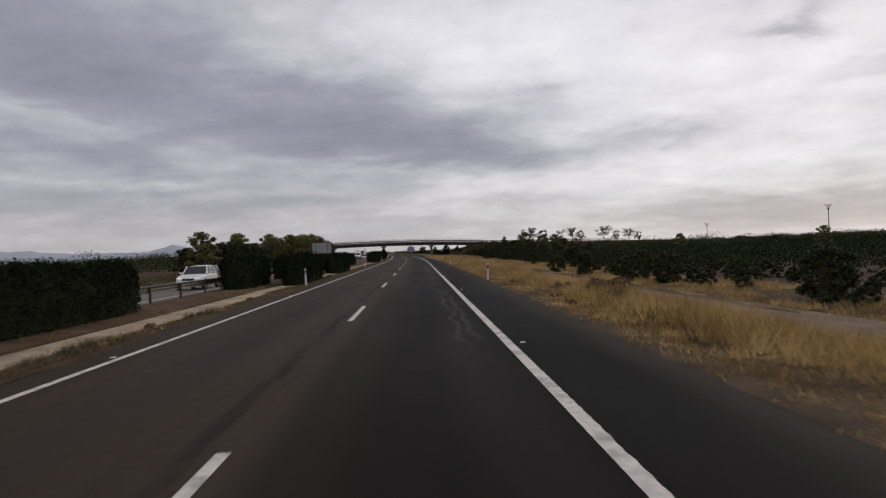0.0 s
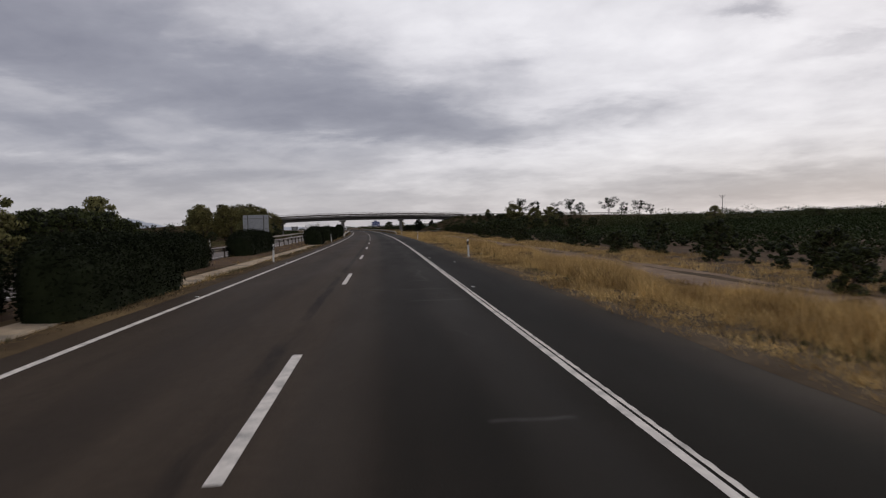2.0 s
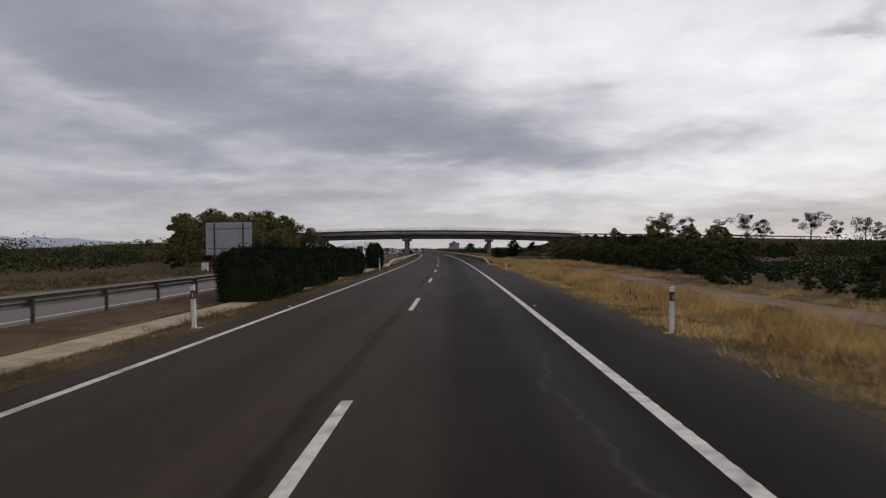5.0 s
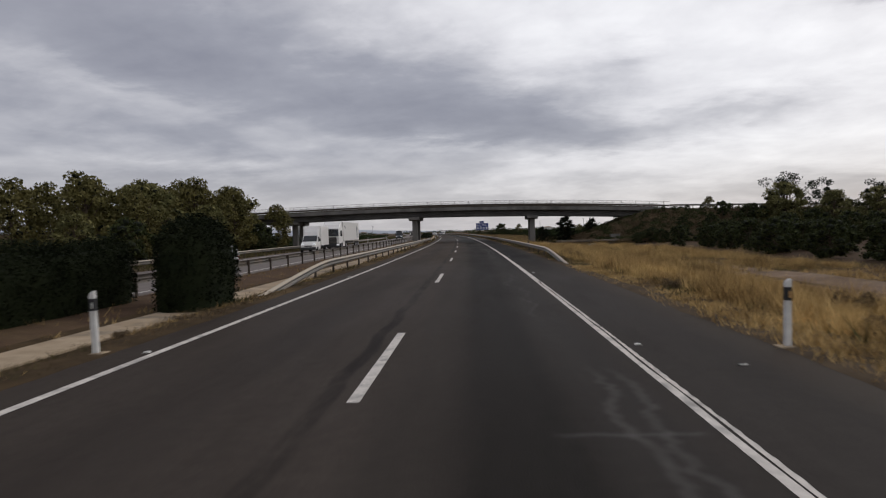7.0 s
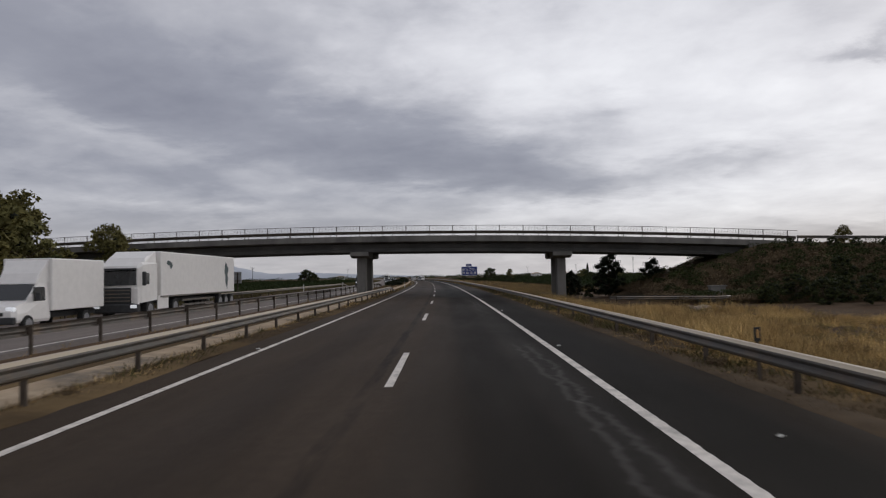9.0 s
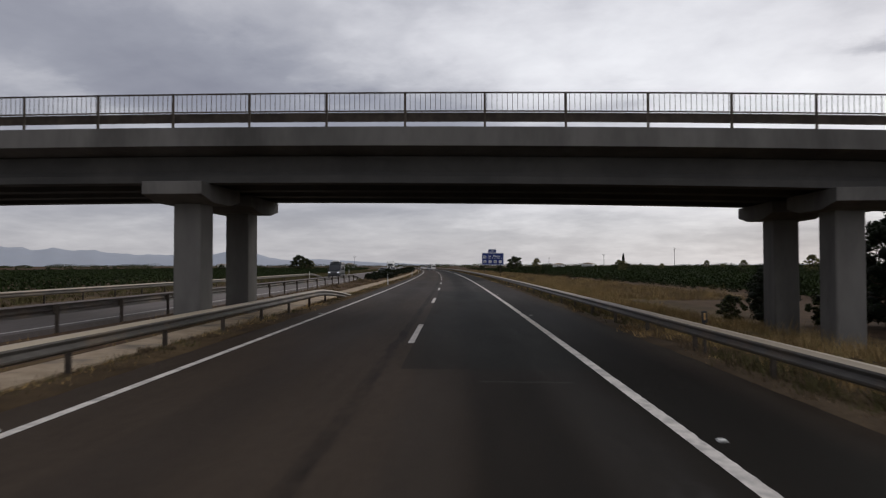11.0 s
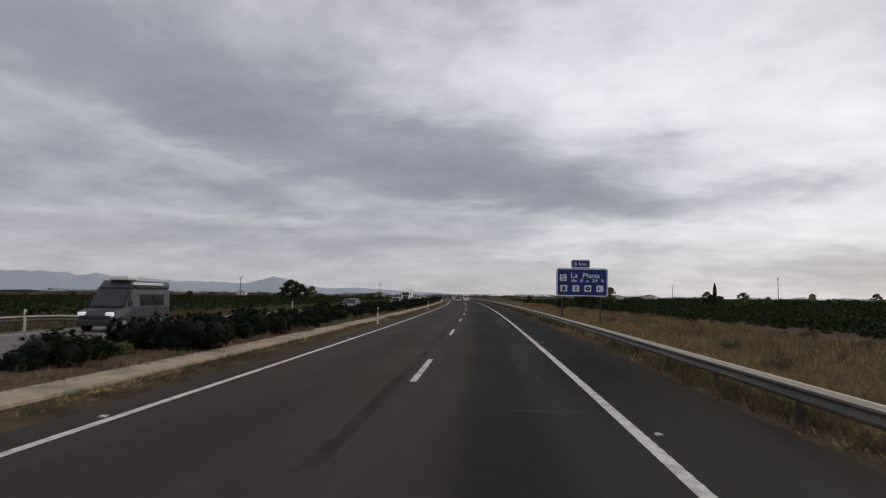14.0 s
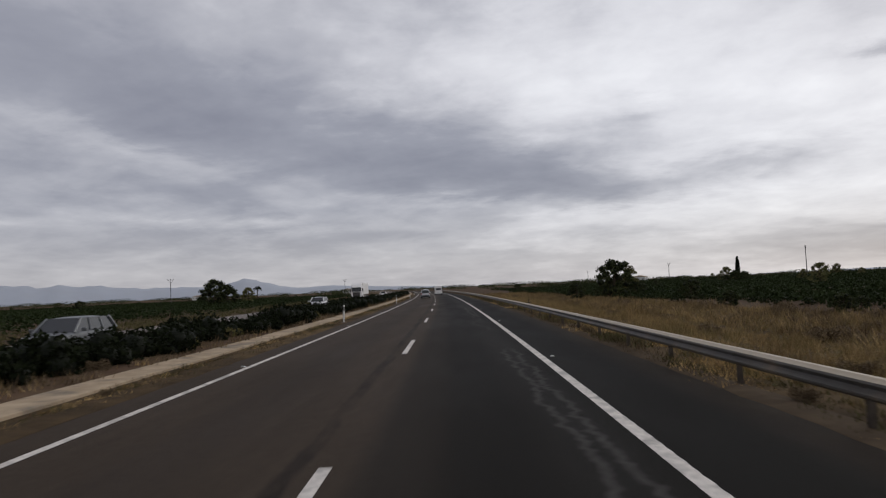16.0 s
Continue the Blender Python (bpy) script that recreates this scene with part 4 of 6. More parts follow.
def put(src, x, s, z, k, turn=None):
    t = random.uniform(0, 360) if turn is None else turn
    return copy_thing(src, place(x, s, z, t) @ Matrix.Scale(k, 4))


# shrubs cover the median after the rail's end
s = 380.0
while s < 640:
    put(shrubs[random.choice((0, 1, 0, 1, 2))], -8.75 + random.uniform(-0.6, 0.5), s, 0.03, random.uniform(1.0, 1.35) * (1 if s > 384 else 0.75))
    if random.random() < 0.6:
        put(shrubs[random.choice((0, 1, 2))], -9.7 + random.uniform(-0.4, 0.3), s + 1.2, 0.03, random.uniform(0.8, 1.1))
    s += random.uniform(1.2, 1.8)


# ---- trees ----
def tree(name, height, spread, crown_from, n_leaves, leaf, mat, label, seed, clumps=26, trunk_r=0.16, lean=0.0, category="tree", group="trees", shape=1.0, core=0.0):
    """Tapered trunk, limbs, and a crown of leaf clumps at the limbs' ends."""
    local = random.Random(seed)
    t = thing(name, Matrix.Identity(4), label, category, group)
    bm = bmesh.new()
    top = Vector((lean * height, 0, height * 0.8))
    spine_pts = [Vector((0, 0, -0.25)), Vector((0.05 * local.uniform(-1, 1), 0.05, height * 0.25)), Vector((lean * height * 0.5, local.uniform(-0.1, 0.1), height * 0.5)), top]
    tube_bm(spine_pts, [trunk_r * 1.25, trunk_r, trunk_r * 0.7, trunk_r * 0.2], 8, bm)
    pts, cores = [], []
    for i in range(clumps):
        k = (i + 0.5) / clumps
        zc = height * (crown_from + (0.93 - crown_from) * k)
        env = spread * (math.sin(math.pi * min(max((k * 0.70 + 0.25), 0), 1)) ** (0.7 * shape))
        a = i * 2.39996 + local.uniform(-0.5, 0.5)
        rad = env * local.uniform(0.3, 1.12)
        c = Vector((lean * zc + rad * math.cos(a), rad * math.sin(a), zc + local.uniform(-0.05, 0.05) * height))
        base = Vector((lean * zc * 0.8, 0, max(zc * 0.72, height * crown_from * 0.6)))
        tube_bm([base, base.lerp(c, 0.55) + Vector((0, 0, -0.04 * height)), c], [trunk_r * 0.32, trunk_r * 0.2, trunk_r * 0.06], 4, bm)
        r = spread * local.uniform(0.17, 0.42)
        cores.append((c, r))
        m = n_leaves // clumps
        sc = np.array([r, r, r * local.uniform(0.55, 0.85)])
        pts.append(np.array(c) + shell_points(m, 0.25) * sc)
    part("trunk", bm, M_BARK, t, "brown bark trunk with limbs")
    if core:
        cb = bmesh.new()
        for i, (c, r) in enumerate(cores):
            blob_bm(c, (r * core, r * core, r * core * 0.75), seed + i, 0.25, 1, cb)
        part("shaded_core", cb, M_CORE, t, "near-black fill painted as shade inside the crown", smooth=True)["kind"] = "stuff"
    quads_object("crown", leaves(np.concatenate(pts), leaf), mat, t)
    return t


oranges = [tree("orange_tree", 2.7, 1.65, 0.12, 2600, 0.17, M_ORANGE, "rounded dark green orange tree in an orchard row", 40 + i, 18, 0.1, category="orange tree", group="orchard trees", core=0.7) for i in range(3)]
broad = [tree("broadleaf_tree", 8.5, 3.4, 0.12, 5000, 0.36, M_TREE_W, "leafy green broadleaf tree behind the motorway", 60, 36, 0.2, core=0.4),
         tree("broadleaf_tree", 9.0, 3.2, 0.14, 4400, 0.35, M_OLIVE, "yellow-green broadleaf tree with a loose crown", 61, 34, 0.2, core=0.3),
         tree("broadleaf_tree", 6.5, 3.0, 0.08, 4000, 0.33, M_TREE, "bushy dark green tree branching from the ground", 62, 36, 0.16, core=0.6)]
pines = [tree("pine_tree", 9.5, 3.0, 0.62, 1700, 0.24, M_PINE, "tall thin pine with a flat sparse crown", 70, 15, 0.14, 0.05, "pine", "pines", 0.6),
         tree("pine_tree", 8.5, 2.2, 0.55, 1300, 0.24, M_PINE, "slender leaning pine with a sparse crown", 71, 13, 0.12, -0.04, "pine", "pines", 0.6),
         tree("pine_tree", 6.0, 2.1, 0.06, 6500, 0.18, M_PINE, "dense young pine with dark needles", 72, 64, 0.14, 0.0, "pine", "pines", 1.4, core=0.6)]


def set_world(src, x, y, z, k, first=False):
    m = pose(x, y, z, 0, 0, random.uniform(0, 360)) @ Matrix.Scale(k, 4)
    if first:
        src.matrix_basis = m
        return src
    return copy_thing(src, m)


# woodland beside the overpass, west of the motorway
set_world(broad[0], -39, 262, -0.4, 1.1, True)
set_world(broad[1], -43, 270, -0.4, 1.15, True)
set_world(broad[2], -35, 250, -0.4, 0.75, True)
for i, x, y, k in ((0, -36, 243, 0.55), (1, -41, 253, 0.85), (1, -47, 250, 0.85), (1, -52, 262, 0.95), (0, -56, 275, 1.05), (1, -44, 258, 0.95), (0, -49, 280, 1.05), (1, -44, 283, 1.05), (0, -40, 292, 0.95), (1, -41, 279, 1.1), (1, -38, 286, 1.0), (0, -36, 272, 0.8), (0, -46, 288, 1.1), (1, -52, 294, 1.15),
                   (0, -62, 300, 1.3), (2, -42, 235, 0.6), (1, -43, 297, 1.0), (2, -36, 292, 0.95), 
                   (1, -38, 257, 0.8), (0, -45, 262, 0.8), (1, -37, 280, 0.75), (2, -40, 300, 0.9), (1, -36, 301, 0.8), (1, -47, 303, 1.0), (2, -33, 262, 0.6), (2, -33, 286, 0.6)):
    set_world(broad[i], x, y, -0.4, k * random.uniform(0.93, 1.07))
# trees beyond the oncoming carriageway
for i, x, y, k in ((2, -33, 128, 1.15), (2, -29.6, 126, 1.12), (2, -27.6, 130, 1.0), (2, -26.8, 135, 0.9), (2, -37, 133, 1.15), (0, -35, 123, 0.8), (2, -33, 138, 1.05), (2, -38, 144, 1.1), (0, -36, 150, 0.85), (2, -42, 152, 1.1), (2, -41, 160, 1.05), (2, -44, 166, 1.0), (2, -39, 127, 1.0), (2, -30, 133, 1.1), (2, -34, 143, 0.9), (2, -31, 131, 1.2), (2, -29.5, 137, 1.12), (2, -33, 147, 1.0), (2, -36, 138, 1.15)):
    set_world(broad[i], x, y, -0.5, k)
# pines and dark scrub trees east of the motorway
set_world(pines[0], 83, 294, -0.9, 1.15, True)
set_world(pines[1], 66, 304, -0.9, 1.1, True)
set_world(pines[2], 15.8, 321, -0.9, 0.9, True)
for i, x, y, k in ((0, 55.5, 312, 1.1), (1, 60, 310, 1.1), (0, 71, 300, 1.0), (1, 74, 299, 0.95), (1, 88, 292, 0.9), (0, 92, 288, 0.85), (1, 97, 290, 0.8), (1, 50, 306, 0.9), (2, 20.8, 320.5, 0.84), (2, 11.2, 322.5, 0.6), (2, 12.6, 327, 0.52)):
    set_world(pines[i], x, y, -0.9, k)
for i, x, y, k in ((2, 46, 292, 0.95), (2, 52, 296, 1.0), (0, 57, 300, 0.85), (2, 41, 280, 0.8), (2, 47, 276, 0.85), (0, 62, 296, 0.8), (2, 54, 283, 0.85), (2, 60, 285, 0.9), (2, 68, 290, 0.8), (0, 50, 302, 0.95), (2, 36, 286, 0.65), (2, 39, 268, 0.6), (2, 33, 276, 0.5),
                   (2, 75, 288, 0.75), (2, 82, 284, 0.7), (2, 44, 264, 0.6), (2, 50, 262, 0.65), (2, 58, 270, 0.7), (2, 38, 300, 0.55), (2, 43, 306, 0.6), (2, 90, 280, 0.7), (2, 66, 276, 0.7)):
    set_world(broad[i], x, y, -0.9, k * random.uniform(0.92, 1.08))
# a dense dark belt of scrub trees beside the dirt track
y = 206.0
while y < 279:
    k = 0.76 - 0.12 * max(min((y - 226) / 30, 1), 0)
    set_world(broad[2], 26.6 + random.uniform(-1.2, 1.2), y, -1.0, k * random.uniform(0.5, 1.15))
    set_world(broad[random.choice((2, 2, 2))], 31.4 + random.uniform(-1.5, 1.5), y + 2, -1.0, k * random.uniform(0.55, 1.1))
    y += random.uniform(2.6, 5.2)
# dark bushes at the foot of the embankment and scattered trees over the eastern orchards
for i, x, y, k in ((2, 13.5, 322, 0.36), (2, 17.5, 321, 0.4), (2, 22, 319, 0.42), (2, 10, 325, 0.3), (2, 25, 318.5, 0.45), (2, 24.5, 296, 0.4), (2, 27.5, 293.5, 0.5), (2, 31, 297, 0.5), (2, 26, 300, 0.4), (2, 36, 296, 0.55), (0, 95, 240, 0.6), (2, 120, 300, 0.7), (2, 70, 190, 0.55), (2, 140, 260, 0.8), (0, 110, 180, 0.6),
                   (2, 160, 330, 0.9), (2, 90, 420, 0.7), (2, 130, 480, 0.8), (0, 105, 520, 0.7), (2, 60, 460, 0.5), (2, 180, 520, 0.9), (0, 48, 545, 0.5), (2, 150, 600, 0.9)):
    set_world(broad[i], x, y, -1.0, k)
# lone trees farther on
for i, x, s, k in ((2, 31, 497, 0.55), (2, 35, 530, 0.5), (1, 42, 560, 0.55), (2, 58, 590, 0.5), (0, -60, 640, 0.6), (2, -95, 600, 0.7), (2, 62, 640, 0.6), (2, 100, 640, 0.6), (2, 26, 620, 0.6)):
    put(broad[i], x, s, -0.8, k)

# round bushes at the cypress's foot and uneven trees over the far orchards
for x, y, k in ((67.8, 650, 1.0), (71.0, 651, 0.9), (69.6, 648, 0.7)):
    set_world(broad[2], x, y, -1.2, k)
far_side = random.Random(5)
for i in range(46):
    x, y = far_side.uniform(60, 330), far_side.uniform(560, 900)
    set_world(broad[far_side.choice((2, 2, 0))], x, y, -1.2, far_side.uniform(0.35, 0.8))
for i in range(26):
    x, y = far_side.uniform(-330, -110), far_side.uniform(480, 900)
    set_world(broad[2], x, y, -1.2, far_side.uniform(0.3, 0.6))
set_world(broad[2], -90.4, 598, -0.8, 1.62)
set_world(broad[2], -87.5, 600, -0.8, 1.3)
set_world(broad[2], 6.5, 518, -0.9, 1.25)
set_world(broad[2], 1.5, 524, -0.9, 0.6)
set_world(broad[2], 10, 521, -0.9, 0.55)
# orchard rows: the front ones tree by tree
first_done, joined = set(), []
for x, y, k in ((20, 34, 0.58), (19.5, 51.7, 0.5), (17.6, 55, 0.45), (18.4, 70, 0.5), (17.5, 79, 0.42), (25, 103, 0.6), (30, 125, 0.6), (24, 20, 0.55), (22, 64, 0.5), (23, 88, 0.5), (21, 112, 0.45), (26, 141, 0.55), (22, 156, 0.5), (24, 171, 0.55), (21, 186, 0.6), (24, 196, 0.7)):
    set_world(broad[2], x, y, -1.1, k)
for row, x0 in enumerate((20.6, 24.2, 27.8, 31.4)):
    s = -8.0 + row * 2
    while s < 640:
        if 205 < s < 345 or random.random() < (0.3 if row == 0 else 0.03) or (row == 0 and s > 345 and s < 470):
            s += 5.2
            continue
        i = random.randrange(3)
        k = random.uniform(0.46, 0.74) if s < 345 else random.uniform(0.4, 0.55)
        x = x0 + random.uniform(-0.7, 0.7) + (8 if s > 345 else 2.5 * min(max((s - 60) / 60, 0), 1))
        if s > 500 or (s > 345 and row > 1):
            X, Y = at(x, s)
            joined.append((X, Y, -1.1))
            s += random.uniform(3.2, 4.2)
            continue
        if i not in first_done:
            first_done.add(i)
            oranges[i].matrix_basis = place(x, s, -1.2, random.uniform(0, 360)) @ Matrix.Scale(k, 4)
        else:
            put(oranges[i], x, s, -1.2, k)
        s += random.uniform(3.2, 4.2)


def grove(name, spots, height, spread, per, leaf, mat, label, core=True):
    """Many far trees as one mass of leaves."""
    spots = np.asarray(spots, dtype=float)
    n = len(spots)
    d = shell_points(n * per, 0.6).reshape(n, per, 3)
    k = (rng.uniform(0.7, 1.2, n) + 0.6 * rng.uniform(0, 1, n) ** 7)[:, None, None]
    c = d * np.array([spread, spread, height * 0.46]) * k
    c[:, :, 2] += height * 0.5 * k[:, :, 0]
    c += spots[:, None, :]
    ob = quads_object(name, leaves(c.reshape(-1, 3), leaf), mat)
    return tagged(ob, label, "orchard", kind="stuff")


def field_spots(x0, x1, s0, s1, dx, ds, z, skip=0.05, avoid=None):
    out = []
    x = x0
    while x < x1:
        s = s0
        while s < s1:
            if random.random() > skip:
                X, Y = at(x + random.uniform(-0.8, 0.8), s + random.uniform(-0.8, 0.8))
                if not (avoid and avoid(X, Y)):
                    out.append((X, Y, z))
            s += ds
        x += dx
    return out


def near_ramp(X, Y):
    return 285 < Y < 345 and X > 8 or 225 < Y < 320 and 28 < X < 100


grove("orchard_east", field_spots(34.5, 125, -10, 300, 4.3, 4.2, -1.1, avoid=near_ramp), 1.4, 2.4, 190, 0.27, M_ORANGE_FAR, "rows of dark green orange trees in a wide orchard")
grove("orchard_east_far", field_spots(38, 150, 345, 760, 5.5, 6, -0.95, avoid=near_ramp) + joined, 1.25, 3.2, 190, 0.36, M_ORANGE_FAR, "dark green orange orchard stretching to the horizon")
grove("orchard_east_distant", field_spots(128, 460, -10, 1000, 13, 13, -1.1, 0.08, near_ramp), 1.8, 8.0, 150, 0.85, M_ORANGE_FAR, "distant dark green orchards merging towards the horizon")
grove("scrub_west_distant", field_spots(-460, -150, -10, 420, 14, 13, -0.8, 0.08), 2.0, 8.0, 150, 0.85, M_ORANGE_FAR, "distant dark groves west of the motorway")
grove("orchard_west", field_spots(-170, -36, 330, 820, 5.5, 5.5, -0.9), 1.35, 2.9, 150, 0.36, M_ORANGE_FAR, "dark green orange orchard west of the motorway")
def wood_spots(x0, x1, y0, y1, n, z, seed):
    r = random.Random(seed)
    return [(r.uniform(x0, x1), r.uniform(y0, y1), z) for i in range(n)]


grove("wood_west", wood_spots(-230, -64, 225, 302, 330, -0.8, 3), 4.6, 3.4, 230, 0.42, M_TREE, "dark mixed wood before the crossing road")
grove("wood_east", wood_spots(72, 210, 262, 300, 230, -1.0, 4), 3.8, 3.2, 230, 0.40, M_TREE, "dark scrub wood before the crossing road")
grove("scrub_west", field_spots(-150, -46, 20, 245, 8, 7, -0.6, 0.15), 2.3, 3.4, 120, 0.5, M_TREE, "dark scrub and orchard trees beyond the oncoming carriageway")
wood = []
for i in range(520):
    a, d = random.uniform(-50, 48), random.uniform(800, 2300)
    X, Y = d * math.sin(radians(a)), d * math.cos(radians(a)) + 100
    cx = at(0, min(Y, 3000))[0]
    if abs(X - cx + 5) > 26 + (0 if Y < 1350 else -26):
        wood.append((X, Y, -0.9))
grove("far_woods", wood, 4.2, 9.0, 190, 1.0, M_TREE, "dark line of distant trees along the horizon")

# ---- grasses ----
def blades(xs_, ss_, zs_, heights, width, lean):
    n = len(xs_)
    X, Y = at_np(xs_, ss_)
    root = np.stack([X, Y, zs_], 1)
    a = rng.uniform(0, 2 * np.pi, n)
    lean = lean * rng.uniform(0.3, 1.7, n)
    side = np.stack([np.cos(a), np.sin(a), np.zeros(n)], 1) * (width * rng.uniform(0.6, 1.4, n))[:, None]
    b = rng.uniform(0, 2 * np.pi, n)
    tip = root + np.stack([np.cos(b) * lean * heights, np.sin(b) * lean * heights, heights], 1) * rng.uniform(0.75, 1.1, n)[:, None]
    return np.stack([root - side, root + side, tip], 1)


def tuft_field(name, n_tufts, per, xr, sr, hr, mat, label, zfun, bias=1.0, width=0.012, keep=None, spread=0.12):
    x = xr[0] + (xr[1] - xr[0]) * rng.uniform(0, 1, n_tufts) ** bias
    s = rng.uniform(sr[0], sr[1], n_tufts)
    if keep is not None:
        m = keep(x, s)
        x, s = x[m], s[m]
    n = len(x)
    k = np.array([noise.noise((a * 0.35, b * 0.12, 9)) for a, b in zip(x, s)])
    h = rng.uniform(hr[0], hr[1], n) * np.clip(1 + 1.1 * k, 0.3, 2.0)
    z = np.array([zfun(a, b) for a, b in zip(x, s)]) - 0.02
    xx = np.repeat(x, per) + rng.normal(size=n * per) * spread
    ss = np.repeat(s, per) + rng.normal(size=n * per) * spread
    hh = np.repeat(h, per) * rng.uniform(0.55, 1.15, n * per)
    return tagged(quads_object(name, blades(xx, ss, np.repeat(z, per), hh, width, 0.55), mat), label, "grass", kind="stuff")


def clumpy(x, s, cut=-0.25):
    n = np.array([noise.noise((a * 0.5, b * 0.22, 4)) + 0.6 * noise.noise((a * 1.3, b * 0.8, 6)) for a, b in zip(x, s)])
    return n + rng.uniform(-0.25, 0.25, len(x)) > cut


tuft_field("dry_grass_verge", 18000, 16, (8.1, 11.8), (-4, 225), (0.4, 0.76), M_GRASS, "tall straw-coloured dry grass on the verge", ground_z, 0.9, 0.007, keep=clumpy)
tuft_field("dry_grass_field", 28000, 9, (9.5, 24), (-4, 225), (0.16, 0.42), M_GRASS, "low dry grass between verge and orchard", ground_z, 1.0, 0.012, keep=lambda x, s: clumpy(x, s) & off_track(x, s))
tuft_field("green_weeds_verge", 5500, 9, (7.6, 12.5), (-4, 225), (0.12, 0.4), M_WEED, "patches of dull green weeds in the dry grass", ground_z, 1.0, 0.02, keep=lambda x, s: clumpy(x, s + 77, 0.3), spread=0.2)
tuft_field("dry_grass_edge", 42000, 7, (6.45, 8.7), (-4, 560), (0.05, 0.2), M_GRASS, "short dry grass along the asphalt edge", ground_z, 1.0, 0.011, keep=lambda x, s: clumpy(x, s + 40, np.where(s < 222, -0.5, 0.25)))
tuft_field("dry_grass_rail", 15000, 16, (7.5, 16), (222, 560), (0.25, 0.6), M_STRAW, "tall straw grass behind the guardrail", ground_z, 0.9, 0.009, keep=lambda x, s: clumpy(x, s, -0.1) & ((x < 14) | (s < 290) | (s > 345)))
tuft_field("tall_grass_before_bridge", 10000, 12, (8, 25), (226, 290), (0.3, 0.75), M_GRASS, "tall straw grass on the waste ground before the overpass", ground_z, 1.0, 0.011, keep=lambda x, s: clumpy(x, s + 19, -0.1))
tuft_field("brown_weeds_under_rail", 9000, 9, (6.6, 7.6), (222, 560), (0.05, 0.2), M_DEAD, "withered weeds at the foot of the guardrail", ground_z, 1.0, 0.012, keep=lambda x, s: clumpy(x, s + 63, -0.15))
tuft_field("weeds_under_rail", 8000, 8, (6.7, 7.9), (222, 560), (0.08, 0.3), M_WEED, "green and brown weeds under the guardrail", ground_z, 1.0, 0.016, keep=lambda x, s: clumpy(x, s + 31, 0.0))
tuft_field("dry_grass_behind_rail", 14000, 12, (7.6, 26), (225, 560), (0.22, 0.55), M_GRASS_G, "yellow-green dry grass behind the guardrail", ground_z, 0.9, 0.011, keep=lambda x, s: (x < 15) | (s < 290) | (s > 345))
tuft_field("withered_weed_bank", 14000, 9, (16.5, 27), (335, 620), (0.25, 0.7), M_DEAD, "withered brown weeds before the orchard", ground_z, 1.0, 0.02, keep=lambda x, s: (s > 345) & clumpy(x, s + 13, 0.0))
tuft_field("dry_grass_bank", 9000, 8, (16, 27), (320, 620), (0.3, 0.8), M_STRAW, "straw-coloured weeds before the orchard", ground_z, 1.0, 0.02, keep=lambda x, s: s > 345)
tuft_field("median_edge_grass", 26000, 8, (-6.1, -5.2), (-4, 560), (0.04, 0.19), M_DEAD, "thin dry grass between asphalt and gutter", lambda x, s: rise(x) - 0.03, 1.0, 0.012, keep=lambda x, s: np.sin(s * 0.35) + np.sin(s * 0.13 + 1) + rng.uniform(-1, 1, len(s)) > -0.6)
tuft_field("median_edge_straw", 9000, 9, (-6.12, -5.4), (-4, 560), (0.05, 0.2), M_GRASS, "straw-coloured grass along the gutter", lambda x, s: rise(x) - 0.03, 1.0, 0.010, keep=lambda x, s: clumpy(x, s + 5, -0.05))
tuft_field("median_edge_weeds", 6000, 9, (-6.1, -5.3), (-4, 560), (0.06, 0.26), M_WEED, "clumps of brown-green weeds beside the gutter", lambda x, s: rise(x) - 0.02, 1.0, 0.014, keep=lambda x, s: clumpy(x, s, 0.05))
tuft_field("median_dead_weeds", 6500, 8, (-10.1, -7.3), (325, 640), (0.12, 0.42), M_DEAD, "withered dark weeds along the median guardrail", lambda x, s: rise(x) + 0.04, 1.0, 0.018, keep=lambda x, s: clumpy(x, s, -0.1))
tuft_field("median_weeds", 3500, 7, (-10.0, -7.2), (-4, 640), (0.08, 0.35), M_STRAW, "dry brown weeds on the median soil", lambda x, s: rise(x) + 0.02, 1.0, 0.014)
tuft_field("west_field_grass", 12000, 7, (-42, -21.5), (20, 640), (0.15, 0.5), M_WEED, "dry grass beyond the oncoming carriageway", ground_z, 1.0, 0.03)


# withered bushes in the verge grass
dead = shrub_mesh(21, 2600, 0.10, M_DEAD, core=False, name="withered_bush")
tagged(dead, "withered brown bush in the dry grass", "bush", "withered bushes")
dead.matrix_basis = place(9.6, 32.2, ground_z(9.6, 32) - 0.05) @ Matrix.Scale(0.85, 4)
for x, s, k in ((9.4, 30.2, 0.6), (7.4, 28.3, 0.25), (9.0, 37, 0.5), (9.1, 43, 0.4), (9.3, 94.6, 0.6), (9.0, 82, 0.45), (9.1, 80.5, 0.5), (12.5, 64, 0.6), (13.8, 74, 0.5), (11.5, 111, 0.6), (13, 128, 0.7), (10.2, 139, 0.5), (12, 156, 0.6), (9.6, 172, 0.5),
                (8.1, 208, 0.4), (8.9, 198, 0.5), (11.2, 203, 0.6), (9.2, 236, 0.5), (8.0, 262, 0.3), (8.2, 281, 0.4), (7.9, 247, 0.3), (8.0, 352, 0.3), (9.5, 371, 0.5), (12, 389, 0.6), (15, 402, 0.7), (17, 421, 0.7), (10, 430, 0.5), (13, 446, 0.6), (8.2, 418, 0.35), (19, 436, 0.7), (14, 468, 0.6)):
    put(dead, x, s, ground_z(x, s) - 0.04, k)
